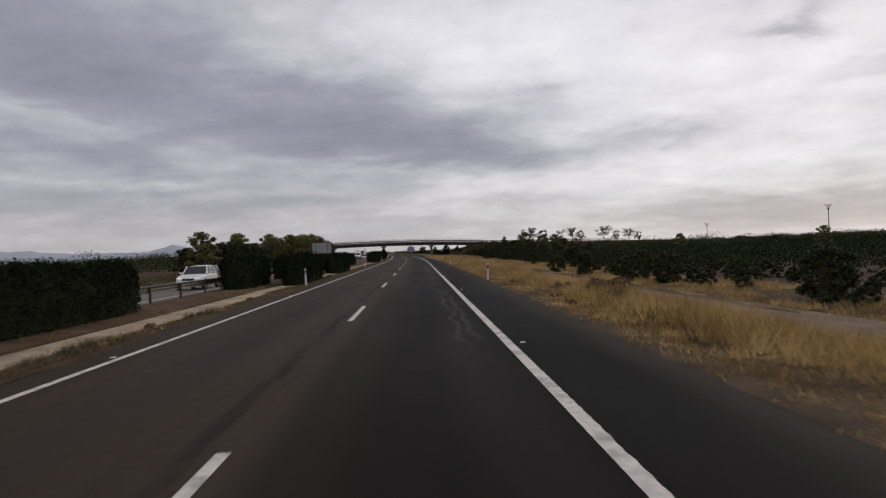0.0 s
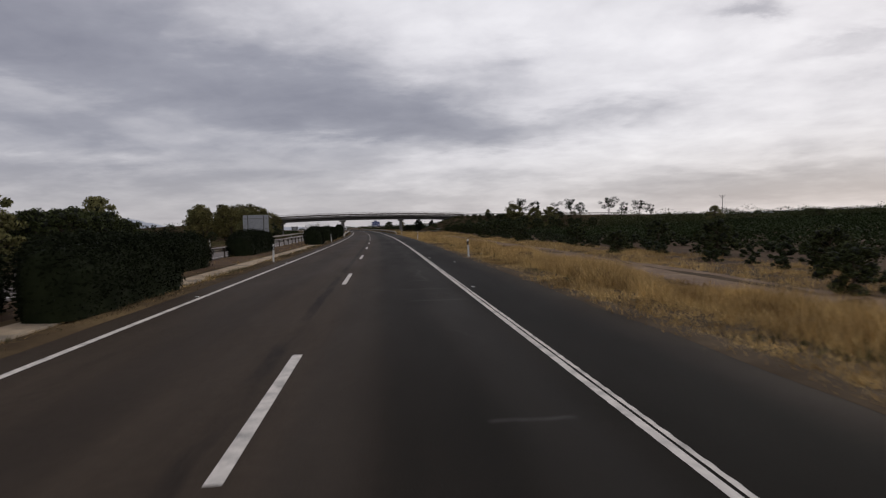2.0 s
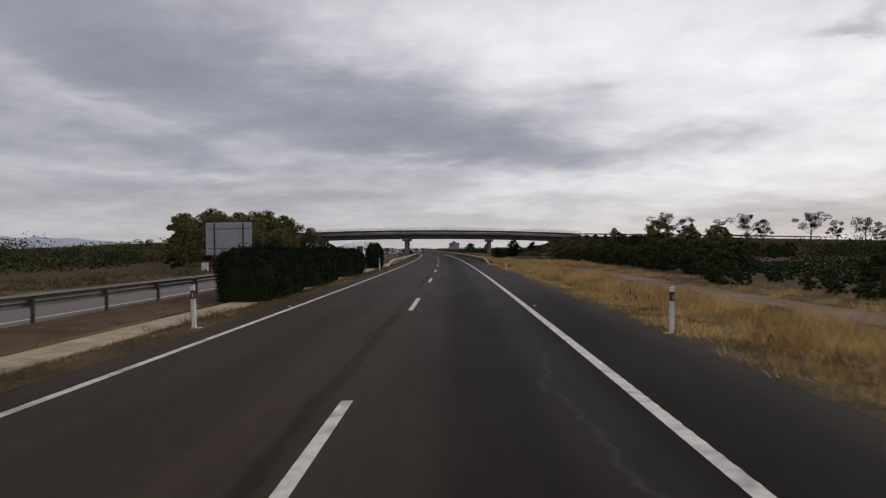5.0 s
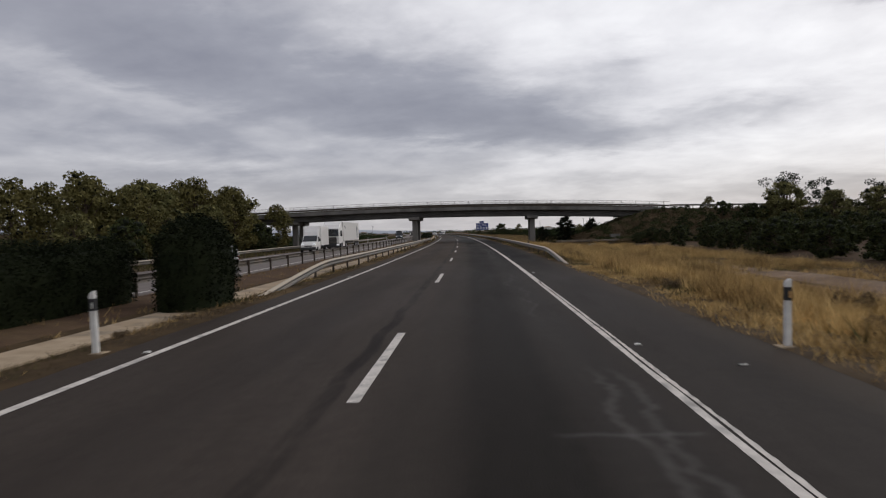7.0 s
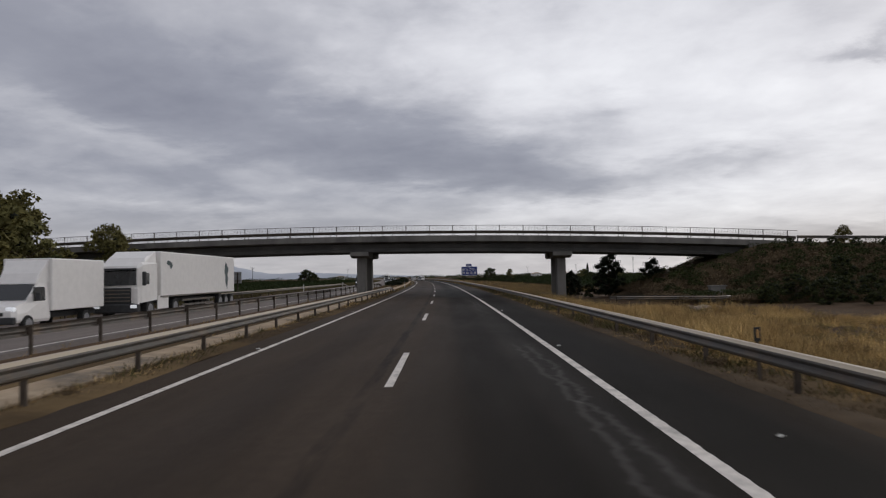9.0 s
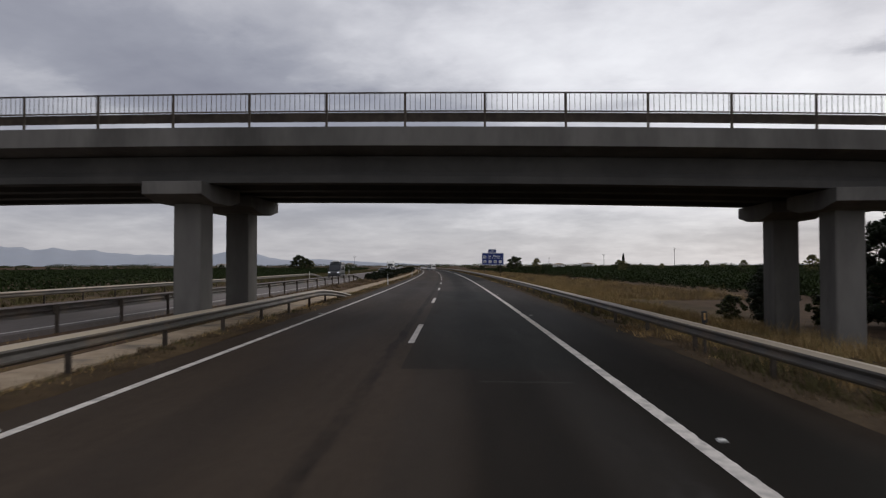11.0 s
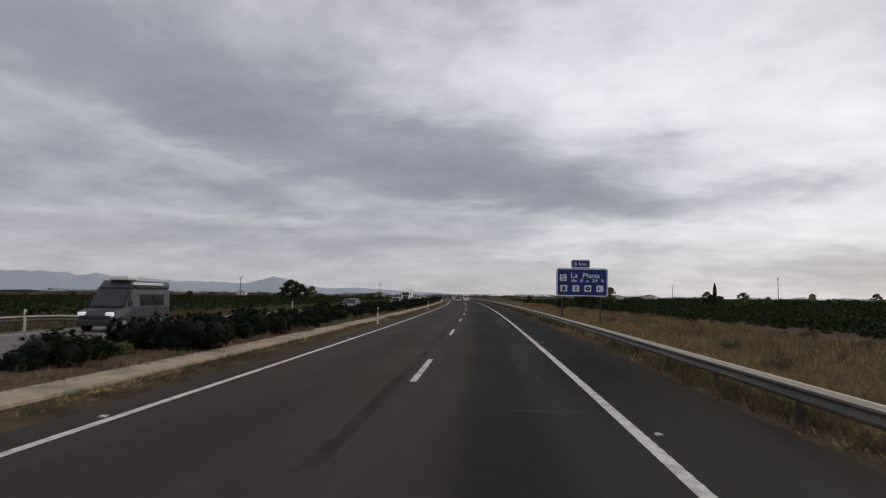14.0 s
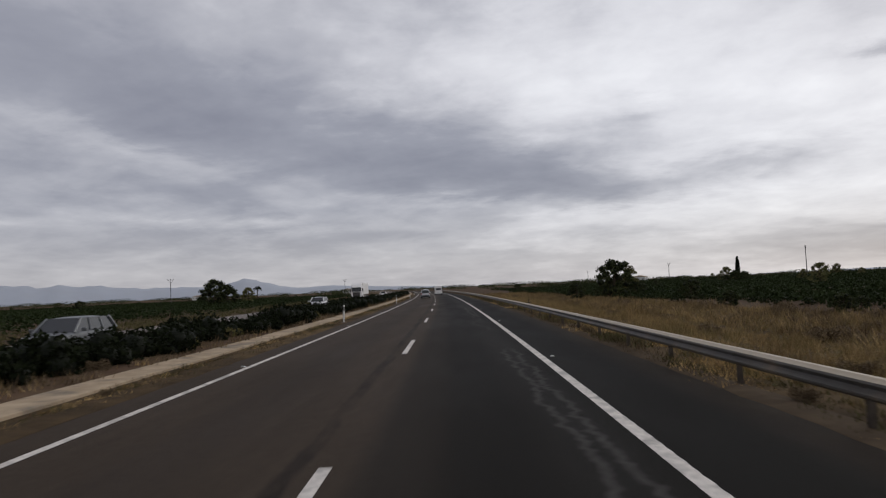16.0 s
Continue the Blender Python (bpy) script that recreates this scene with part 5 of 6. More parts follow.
for x, s, k in ((-5.5, 372.2, 0.16), (-5.7, 368.2, 0.2), (-5.6, 384, 0.15), (-7.7, 360, 0.22), (-8.4, 344, 0.25), (-9.6, 350, 0.3), (-9.0, 338, 0.25), (-8.0, 421, 0.4), (-8.3, 434, 0.4), (-7.8, 417, 0.35)):
    put(dead, x, s, rise(x) + 0.02, k)

tuft_rng = random.Random(31)
for i in range(70):
    s = tuft_rng.uniform(0, 560)
    put(dead, tuft_rng.uniform(-5.95, -5.45), s, rise(-5.7) - 0.02, tuft_rng.uniform(0.07, 0.2))
for i in range(70):
    s = tuft_rng.uniform(226, 560)
    put(dead, tuft_rng.uniform(6.95, 7.7), s, ground_z(7.3, s) - 0.03, tuft_rng.uniform(0.12, 0.3))
for i in range(40):
    s = tuft_rng.uniform(395, 570)
    x = tuft_rng.uniform(16, 29)
    put(dead, x, s, ground_z(x, s) - 0.04, tuft_rng.uniform(0.35, 0.9))
for i in range(16):
    s = tuft_rng.uniform(400, 590)
    x = tuft_rng.uniform(27, 32)
    put(broad[2], x, s, -1.15, tuft_rng.uniform(0.22, 0.42))

# ---- signs ----
def rounded(w, h, r, n=6):
    out = []
    for cx, cz, a0 in ((w / 2 - r, h / 2 - r, 0), (-w / 2 + r, h / 2 - r, 90), (-w / 2 + r, -h / 2 + r, 180), (w / 2 - r, -h / 2 + r, 270)):
        for i in range(n + 1):
            a = radians(a0 + 90 * i / n)
            out.append((cx + r * math.cos(a), cz + r * math.sin(a)))
    return out


def shifted(outline, dx, dz):
    return [(x + dx, z + dz) for x, z in outline]


def ring_bm(w, h, r, t, y0, y1, dx=0.0, dz=0.0):
    bm = bmesh.new()
    o, i = shifted(rounded(w, h, r), dx, dz), shifted(rounded(w - 2 * t, h - 2 * t, max(r - t, 0.01)), dx, dz)
    n = len(o)
    q = [[bm.verts.new((x, y, z)) for x, z in ol] for ol in (o, i) for y in (y0, y1)]
    of, ob, jf, jb = q[0], q[1], q[2], q[3]
    for k in range(n):
        j = (k + 1) % n
        for a, b in ((of, jf), (jb, ob), (ob, of), (jf, jb)):
            bm.faces.new((a[k], a[j], b[j], b[k]))
    bmesh.ops.recalc_face_normals(bm, faces=bm.faces)
    return bm


def lettering(text, x0, width, z0, cap, y, parent, mat):
    """Words of the built-in font as a mesh; x0 left edge, z0 baseline, cap height of capitals."""
    cu = bpy.data.curves.new("lettering", "FONT")
    cu.body, cu.size, cu.extrude, cu.offset = text, 1.0, 0.002, 0.010
    tmp = bpy.data.objects.new("lettering_source", cu)
    scene.collection.objects.link(tmp)
    bpy.context.view_layer.update()
    me = bpy.data.meshes.new_from_object(tmp.evaluated_get(bpy.context.evaluated_depsgraph_get()))
    bpy.data.objects.remove(tmp)
    xs_ = [v.co.x for v in me.vertices]
    zs_ = [v.co.y for v in me.vertices]
    kx = width / (max(xs_) - min(xs_))
    kz = cap / (max(zs_) if text[0] != "d" else max(zs_))
    for v in me.vertices:
        v.co = Vector((x0 + (v.co.x - min(xs_)) * kx, y - v.co.z, z0 + v.co.y * kz))
    me.materials.clear()
    me.materials.append(mat)
    src = bmesh.new()
    src.from_mesh(me)
    left = set(src.verts)
    shapes = []
    while left:
        todo, isle = [left.pop()], []
        while todo:
            v = todo.pop()
            isle.append(v)
            for e in v.link_edges:
                o = e.other_vert(v)
                if o in left:
                    left.discard(o)
                    todo.append(o)
        shapes.append(isle)
    shapes.sort(key=lambda isle: min(v.co.x for v in isle))
    for isle in shapes:
        one = bmesh.new()
        at_ = {v: one.verts.new(v.co) for v in isle}
        for f in {f for v in isle for f in v.link_faces}:
            one.faces.new([at_[v] for v in f.verts])
        part("letter", one, mat, parent)
    src.free()


def service_sign():
    w, h = 4.32, 2.40
    g = thing("service_area_sign", pose(-1.81, 424.85, -0.86, 0, 0.4, 0) @ Matrix.Scale(1.026, 4), "large navy blue service area sign with white lettering on posts", "road sign")
    zc = 3.285 + 0.75
    face = part("panel", prism_bm(shifted(rounded(w, h, 0.22), 0, zc), -0.03, 0.03), M_BLUE, g, "navy panel")
    part("back_sheet", prism_bm(shifted(rounded(w, h, 0.22), 0, zc), 0.032, 0.04), M_SIGNBACK, g, "grey aluminium back")
    part("border", ring_bm(w - 0.05, h - 0.05, 0.20, 0.075, -0.036, -0.031, 0, zc), M_SIGNWHITE, g, "white border line")
    L, T, B = -w / 2, zc + h / 2, zc - h / 2
    pl = part("distance_plate", prism_bm(shifted(rounded(1.58, 0.70, 0.17), -0.13, T + 0.37), -0.03, 0.03), M_BLUE, g, "navy distance plate")
    part("border", ring_bm(1.53, 0.65, 0.15, 0.05, -0.036, -0.031, -0.13, T + 0.37), M_SIGNWHITE, pl)
    lettering("5 km", -0.66, 1.06, T + 0.245, 0.27, -0.033, pl, M_SIGNWHITE)
    lettering("La  Plana", L + 1.22, 2.42, T - 0.80, 0.40, -0.033, face, M_SIGNWHITE)
    lettering("de  0  a  24  h", L + 1.26, 2.72, T - 1.17, 0.27, -0.033, face, M_SIGNWHITE)
    sq = part("letter_panel", prism_bm(shifted(rounded(0.57, 0.56, 0.02, 2), L + 0.57, T - 0.82), -0.038, -0.031), M_SIGNWHITE, g, "white square with a dark letter")
    lettering("S", L + 0.40, 0.34, T - 1.03, 0.42, -0.04, sq, M_BLACK)
    for i in range(4):
        cx, cz = L + 0.63 + i * 1.01, B + 0.68
        ic = part("pictogram", prism_bm(shifted(rounded(0.57, 0.55, 0.02, 2), cx, cz), -0.038, -0.031), M_SIGNWHITE, g, "white square pictogram")
        bm = bmesh.new()
        if i == 0:
            box_bm(cx - 0.02, -0.041, cz, 0.2, 0.006, 0.36, bm=bm)
            box_bm(cx + 0.13, -0.041, cz + 0.02, 0.05, 0.006, 0.24, bm=bm)
            box_bm(cx + 0.02, -0.041, cz - 0.2, 0.4, 0.006, 0.04, bm=bm)
        elif i == 1:
            for a in (28, -28):
                m = Matrix.Translation((cx, -0.041, cz)) @ Matrix.Rotation(radians(a), 4, "Y")
                bmesh.ops.create_cube(bm, size=1, matrix=m @ Matrix.Diagonal((0.07, 0.006, 0.44, 1)))
        elif i == 2:
            prism_bm([(cx - 0.2, cz - 0.12), (cx, cz - 0.21), (cx + 0.2, cz - 0.12), (cx + 0.2, cz + 0.1), (cx, cz + 0.19), (cx - 0.2, cz + 0.1)], -0.044, -0.039, bm)
            edges = bmesh.new()
            for dx, dz, a, n_ in ((0, -0.10, 0, 0.2), (-0.1, 0.045, 66, 0.22), (0.1, 0.045, -66, 0.22)):
                m = Matrix.Translation((cx + dx, -0.0455, cz + dz)) @ Matrix.Rotation(radians(-a), 4, "Y")
                bmesh.ops.create_cube(edges, size=1, matrix=m @ Matrix.Diagonal((0.022, 0.002, n_, 1)))
            part("box_edges", edges, M_SIGNWHITE, ic, "white edge lines")
        else:
            prism_bm([(cx - 0.2, cz - 0.08), (cx + 0.02, cz - 0.08), (cx - 0.09, cz + 0.2)], -0.044, -0.039, bm)
            box_bm(cx - 0.09, -0.041, cz - 0.13, 0.04, 0.006, 0.12, bm=bm)
            box_bm(cx + 0.11, -0.041, cz - 0.13, 0.18, 0.006, 0.04, bm=bm)
        part("symbol", bm, M_BLACK, ic, "dark symbol")
    for x in (L + 0.52, L + 3.72):
        part("post", box_bm(x, 0.12, (B + 0.9) / 2, 0.12, 0.16, B + 1.2, 0.01), M_POST, g, "steel post")
    for z in (B + 0.5, B + 1.9):
        part("cross_rail", box_bm(0, 0.065, z, w - 0.4, 0.05, 0.08), M_SIGNBACK, g)
    return g


service_sign()


M_PALEBOARD = material("pale_grey_board", (0.46, 0.47, 0.48), (0.38, 0.39, 0.40), 2, 0.7, 0.1)


def sign_back(name, x, y, z0, w, z1, z2, panels, label):
    """A traffic sign seen from behind: boards, edge frame and posts."""
    g = thing(name, pose(x, y, z0), label, "road sign")
    n = panels
    hh = (z2 - z1) / n
    for i in range(n):
        part("board", box_bm(0, 0, z1 - z0 + hh * (i + 0.5), w, 0.05, hh - 0.012, 0.008, 1), M_SIGNBACK if w > 3 else M_PALEBOARD, g)
    for sx in (-0.31, 0.31):
        part("post", box_bm(sx * w, -0.09, (z2 - z0) / 2 - 0.1, 0.14, 0.13, z2 - z0, 0.01), M_POST, g, "dark steel post")
    for k in (0.2, 0.8):
        part("bracket", box_bm(0, -0.045, (z1 - z0) + (z2 - z1) * k, w * 0.9, 0.04, 0.07), M_POST, g)
    return g


sign_back("traffic_sign_back", -27.7, 217.5, -0.45, 5.8, 1.6, 5.66, 12, "large grey slatted aluminium sign seen from behind on posts")
sign_back("traffic_sign_back", -32.3, 323.8, -0.45, 2.6, 1.58, 3.1, 4, "grey sign board seen from behind on two posts")
ub = thing("utility_box", pose(-29.6, 214.5, -0.4), "small white utility cabinet in the grass", "utility box")
part("cabinet", box_bm(0, 0, 0.55, 0.7, 0.45, 1.1, 0.02), M_WHITE, ub)
part("door", box_bm(0, -0.235, 0.58, 0.56, 0.02, 0.85, 0.005), M_WHITE, ub)
part("cap", box_bm(0, 0, 1.13, 0.8, 0.55, 0.06, 0.01), M_CONCRETE, ub)

# ---- road studs ----
stud0 = None
for i in range(-2, 30):
    for x in (4.27, -4.36):
        s = 39.1 + 19.77 * i
        if stud0 is None:
            stud0 = thing("road_stud", place(x, s, rise(x)), "small white reflective road stud on the asphalt", "road stud", "road studs")
            part("housing", prism_bm([(-0.055, 0.0), (-0.045, 0.022), (0.045, 0.022), (0.055, 0.0)], -0.05, 0.05), M_WHITE, stud0)
            part("lens", box_bm(0, -0.051, 0.012, 0.075, 0.006, 0.014), M_REFLECT, stud0)
        else:
            copy_thing(stud0, place(x, s, rise(x), random.uniform(-3, 3)))

# ---- delineators of the oncoming carriageway ----
for s in (47.7, 97.7, 147.7, 197.7, 247.7, 297.7, 347.7, 397.7, 447.7):
    copy_thing(first[-1], place(-20.7 + far_shift(s), s, -0.06, 180))

M_RUBBLE = material("broken_concrete", (0.44, 0.38, 0.31), (0.30, 0.255, 0.205), 3, 0.95, 0.6, obj_random=0.25)
RUBBLE = (16.6, 289.2)
# ---- side track under the overpass: rail, headwall and rubble ----
side_rail = thing("track_guardrail", pose(0, 0, 0), "old galvanised guardrail looped round the end of a dirt track", "guardrail")
U_PATH = [Vector((12.0 + 8.2 * i / 6, 299.0 - 2.2 * i / 6, -0.12 - 0.05 * i / 6)) for i in range(7)]
U_PATH += [Vector((20.3 + 1.5 * math.sin(a), 298.3 - 1.5 * math.cos(a), -0.15)) for a in (0.5, 1.0, 1.57, 2.1, 2.6)]
U_PATH += [Vector((20.2 - 8.2 * i / 6, 299.8 + 2.2 * i / 6, -0.15)) for i in range(7)]


def along_path(path, section, drop):
    own, rings = bmesh.new(), []
    for i, p in enumerate(path):
        d = (path[min(i + 1, len(path) - 1)] - path[max(i - 1, 0)]).normalized()
        side = Vector((d.y, -d.x, 0))
        rings.append([own.verts.new(p + side * a + Vector((0, 0, b + drop))) for a, b in section])
    n = len(section)
    for r0, r1 in zip(rings, rings[1:]):
        for k in range(n):
            own.faces.new((r0[k], r0[(k + 1) % n], r1[(k + 1) % n], r1[k]))
    own.faces.new(rings[0][::-1])
    own.faces.new(rings[-1])
    bmesh.ops.recalc_face_normals(own, faces=own.faces)
    return own


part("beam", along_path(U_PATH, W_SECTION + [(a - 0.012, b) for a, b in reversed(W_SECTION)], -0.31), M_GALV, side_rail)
for p in U_PATH[::2]:
    part("post", box_bm(p.x, p.y + 0.08, -0.65, 0.1, 0.08, 1.0), M_POST, side_rail)
head = thing("culvert_headwall", pose(21.9, 301.6, -0.85, 0, 0, 20), "weathered concrete culvert headwall beside the track", "headwall")
part("wall", box_bm(0, 0, 0.65, 1.7, 0.35, 1.5, 0.04), M_BRIDGE, head)
part("wing", box_bm(-0.95, 0.7, 0.35, 0.3, 1.4, 0.9, 0.04), M_BRIDGE, head)
part("coping", box_bm(0, 0, 1.44, 1.85, 0.5, 0.12, 0.02), M_BRIDGE, head)
for i in range(26):
    r = thing("rubble_stone", pose(RUBBLE[0] + random.gauss(0, 0.9), RUBBLE[1] + random.gauss(0, 0.8), -0.86 + random.uniform(0, 0.14), random.uniform(0, 90), random.uniform(0, 90), random.uniform(0, 90)), "pale broken concrete rubble stone", "stone", "rubble")
    part("stone", blob_bm((0, 0, 0), (random.uniform(0.12, 0.34), random.uniform(0.1, 0.28), random.uniform(0.1, 0.2)), i * 3.3, 0.5, 1), M_RUBBLE, r)
# scraps of litter on the hard shoulder and in the verge
for x, s, a, w in ((5.32, 195.4, 10, 0.15), (5.24, 93.1, 40, 0.13), (8.3, 37.5, 70, 0.2), (7.9, 101.5, 20, 0.14), (5.2, 245.6, 30, 0.12), (6.7, 44.0, 60, 0.12)):
    scrap = thing("litter_scrap", place(x, s, (rise(x) if x < 6.4 else ground_z(x, s) + 0.05) + 0.004, a), "crumpled pale scrap of litter lying beside the road", "litter", "litter")
    bm = bmesh.new()
    g_ = [[bm.verts.new((w * (i / 3 - 0.5), w * 0.6 * (j / 2 - 0.5), 0.01 + 0.035 * abs(noise.noise((i * 1.3 + s, j * 1.7, 1))))) for j in range(3)] for i in range(4)]
    for i in range(3):
        for j in range(2):
            bm.faces.new((g_[i][j], g_[i + 1][j], g_[i + 1][j + 1], g_[i][j + 1]))
    bmesh.ops.solidify(bm, geom=bm.faces[:], thickness=0.008)
    part("sheet", bm, M_WHITE, scrap)
# two small painted survey marks on the shoulder
for x in (4.27, 5.1):
    mk = thing("survey_mark", place(x, 399.75, rise(x) + 0.004), "small white painted chevron on the hard shoulder", "road marking", "survey marks")
    bm = bmesh.new()
    for sx in (-1, 1):
        vs = [bm.verts.new(p) for p in ((0, 0.13, 0), (0, 0.07, 0), (sx * 0.085, -0.08, 0), (sx * 0.105, -0.05, 0))]
        bm.faces.new(vs if sx < 0 else vs[::-1])
    part("stroke", bm, M_LINE, mk)

# ---- power poles ----
def power_pole(h, label):
    g = thing("power_pole", Matrix.Identity(4), label, "power pole", "power poles")
    part("mast", tube_bm([(0, 0, -0.5), (0, 0, h)], [0.2, 0.11], 8), M_GIRDER, g)
    bm = tube_bm([(0, 0, h - 1.5), (-1.5, 0, h + 0.35)], [0.07, 0.06], 6)
    tube_bm([(0, 0, h - 1.5), (1.5, 0, h + 0.35)], [0.07, 0.06], 6, bm)
    tube_bm([(-1.7, 0, h + 0.1), (1.7, 0, h + 0.1)], [0.06, 0.06], 6, bm)
    part("crossarm", bm, M_GIRDER, g, "forked steel crossarm")
    for x in (-1.5, 0, 1.5):
        part("insulator", tube_bm([(x, 0, h - 0.3 + 0.5), (x, 0, h + 0.62)], [0.06, 0.09], 6), M_BLACK, g)
    return g


pole = power_pole(12.0, "tall concrete power pole with a forked crossarm")
pole.matrix_basis = pose(134, 216, -0.9, 0, 0, 30)
for x, y, k in ((142.5, 326, 0.86), (103, 678, 1.0), (90, 833, 0.92), (170, 520, 0.9), (-150, 690, 0.9), (-120, 880, 0.9), (60, 980, 0.9)):
    copy_thing(pole, pose(x, y, -0.9, 0, 0, random.uniform(0, 60)) @ Matrix.Scale(k, 4))

# ---- cypress and palm on the horizon ----
cyp = thing("cypress_tree", pose(69.2, 651.5, -0.9), "slim dark cypress above round bushes", "cypress", "trees")
part("trunk", tube_bm([(0, 0, -0.2), (0, 0, 7.5)], [0.2, 0.05], 7), M_BARK, cyp)
k_ = rng.uniform(0, 1, 2600)
a_ = rng.uniform(0, 2 * np.pi, 2600)
r_ = 0.75 * np.sin(np.pi * np.clip(k_ * 0.92 + 0.06, 0, 1)) ** 0.7 * np.sqrt(rng.uniform(0.2, 1, 2600))
quads_object("crown", leaves(np.stack([r_ * np.cos(a_), r_ * np.sin(a_), 0.6 + 8.4 * k_], 1), 0.35), M_PINE, cyp)
palm = thing("palm_tree", pose(-118, 705, -0.6), "small palm with a round dark crown on the horizon", "palm", "trees")
part("trunk", tube_bm([(0, 0, -0.2), (0.1, 0, 3), (0, 0, 5.2)], [0.3, 0.22, 0.2], 8), M_BARK, palm)
fr = []
for i in range(40):
    a, e = rng.uniform(0, 6.28), rng.uniform(-0.4, 1.2)
    q = np.linspace(0.1, 1, 24)[:, None] * np.array([math.cos(a) * math.cos(e), math.sin(a) * math.cos(e), math.sin(e)]) * 2.0
    q[:, 2] += 5.3 - 0.5 * np.linspace(0, 1, 24) ** 2
    fr.append(q)
quads_object("crown", leaves(np.concatenate(fr), 0.4, aspect=0.25), M_PINE, palm)

# ---- distant white houses ----
def house(w, d, h, label):
    g = thing("house", Matrix.Identity(4), label, "house", "distant houses")
    part("wall", box_bm(0, 0, h / 2, w, d, h, 0.05), M_WHITE, g)
    bm = prism_bm([(-w / 2 - 0.3, h), (0, h + 1.4), (w / 2 + 0.3, h)], -d / 2 - 0.3, d / 2 + 0.3)
    part("roof", bm, M_CONCRETE, g, "pale tiled roof")
    for i in range(3):
        part("window", box_bm(-w / 3 + i * w / 3, -d / 2 - 0.01, h * 0.6, 0.9, 0.06, 1.1), M_BLACK, g)
    return g


h0 = house(11, 8, 4.5, "small white far-off farmhouse between the groves")
h0.matrix_basis = pose(740, 1400, -0.9, 0, 0, 20)
for x, y, k in ((700, 1450, 1.1), (770, 1380, 1.3), (800, 1350, 0.9), (845, 1330, 1.5), (650, 1500, 1.0), (600, 1520, 1.2), (880, 1290, 1.2), (62, 905, 0.8), (92, 930, 0.9), (-180, 1150, 1.0), (-320, 1080, 0.9)):
    copy_thing(h0, pose(x, y, -0.9, 0, 0, random.uniform(-40, 40)) @ Matrix.Scale(k, 4))


# ---- vehicles ----
def paint(name, col, metal=0.0, rough=0.35):
    return material(name, col, tuple(c * 0.93 for c in col), 3, rough, 0.0, metal=metal, spec=0.5)


P_WHITE, P_SILVER, P_GREY, P_DARK = paint("white_paint", (0.79, 0.765, 0.735)), paint("silver_paint", (0.50, 0.505, 0.51), 0.2), paint("charcoal_paint", (0.040, 0.043, 0.047), 0.1, 0.3), paint("graphite_paint", (0.13, 0.135, 0.14), 0.3)
M_GLASS = material("tinted_window_glass", (0.012, 0.014, 0.016), (0.02, 0.022, 0.024), 2, 0.08, 0.0, spec=0.6)
M_TYRE = material("black_tyre_rubber", (0.016, 0.016, 0.016), (0.024, 0.023, 0.022), 8, 0.85, 0.3)
M_RIM = material("alloy_wheel", (0.32, 0.32, 0.33), (0.22, 0.22, 0.23), 6, 0.4, 0.0, metal=0.6)
M_LAMP = material("clear_headlight", (0.75, 0.76, 0.78), (0.6, 0.6, 0.62), 8, 0.15, 0.0)
M_TAIL = material("red_tail_light", (0.22, 0.012, 0.012), (0.15, 0.01, 0.01), 6, 0.2, 0.0)
M_TRIM = material("dark_grey_plastic_trim", (0.035, 0.036, 0.038), (0.05, 0.05, 0.05), 6, 0.7, 0.1)
M_GRAPHIC = material("dark_teal_print", (0.03, 0.06, 0.065), (0.10, 0.12, 0.12), 3, 0.5, 0.0)


def lit(name, col, power):
    m = bpy.data.materials.new(name)
    m.use_nodes = True
    b = m.node_tree.nodes["Principled BSDF"]
    b.inputs["Base Color"].default_value = (*col, 1)
    b.inputs["Emission Color"].default_value = (*col, 1)
    b.inputs["Emission Strength"].default_value = power
    return m


M_DRL = lit("lit_headlamp", (0.95, 0.97, 1.0), 0.3)


def loft_bm(rings, bm=None):
    own = bm or bmesh.new()
    vs = [[own.verts.new(p) for p in r] for r in rings]
    n = len(rings[0])
    fs = []
    for a, b in zip(vs, vs[1:]):
        for k in range(n):
            j = (k + 1) % n
            fs.append(own.faces.new((a[k], a[j], b[j], b[k])))
    fs += [own.faces.new(vs[0][::-1]), own.faces.new(vs[-1])]
    bmesh.ops.recalc_face_normals(own, faces=fs)
    return own


def body_ring(y, hw, zb, zs):
    return [(-hw * 0.9, y, zb), (-hw * 0.99, y, zb + 0.1), (-hw, y, zb + (zs - zb) * 0.55), (-hw * 0.97, y, zs - 0.05), (-hw * 0.9, y, zs), (0, y, zs + 0.015), (hw * 0.9, y, zs), (hw * 0.97, y, zs - 0.05), (hw, y, zb + (zs - zb) * 0.55), (hw * 0.99, y, zb + 0.1), (hw * 0.9, y, zb)]


def wheel(parent, x, y, r, w):
    ty = part("wheel", tube_bm([(x - w / 2, y, r), (x - w / 2 + 0.03, y, r), (x + w / 2 - 0.03, y, r), (x + w / 2, y, r)], [r * 0.93, r, r, r * 0.93], 22), M_TYRE, parent, "black tyre", smooth=False)
    o = 0.012 if x > 0 else -0.012
    part("rim", tube_bm([(x + o - math.copysign(w / 2 - 0.02, -x) * 1.0, y, r), (x + o + math.copysign(w / 2, x) * 1.0, y, r)], [r * 0.66, r * 0.62], 14), M_RIM, ty, "alloy rim")
    return ty


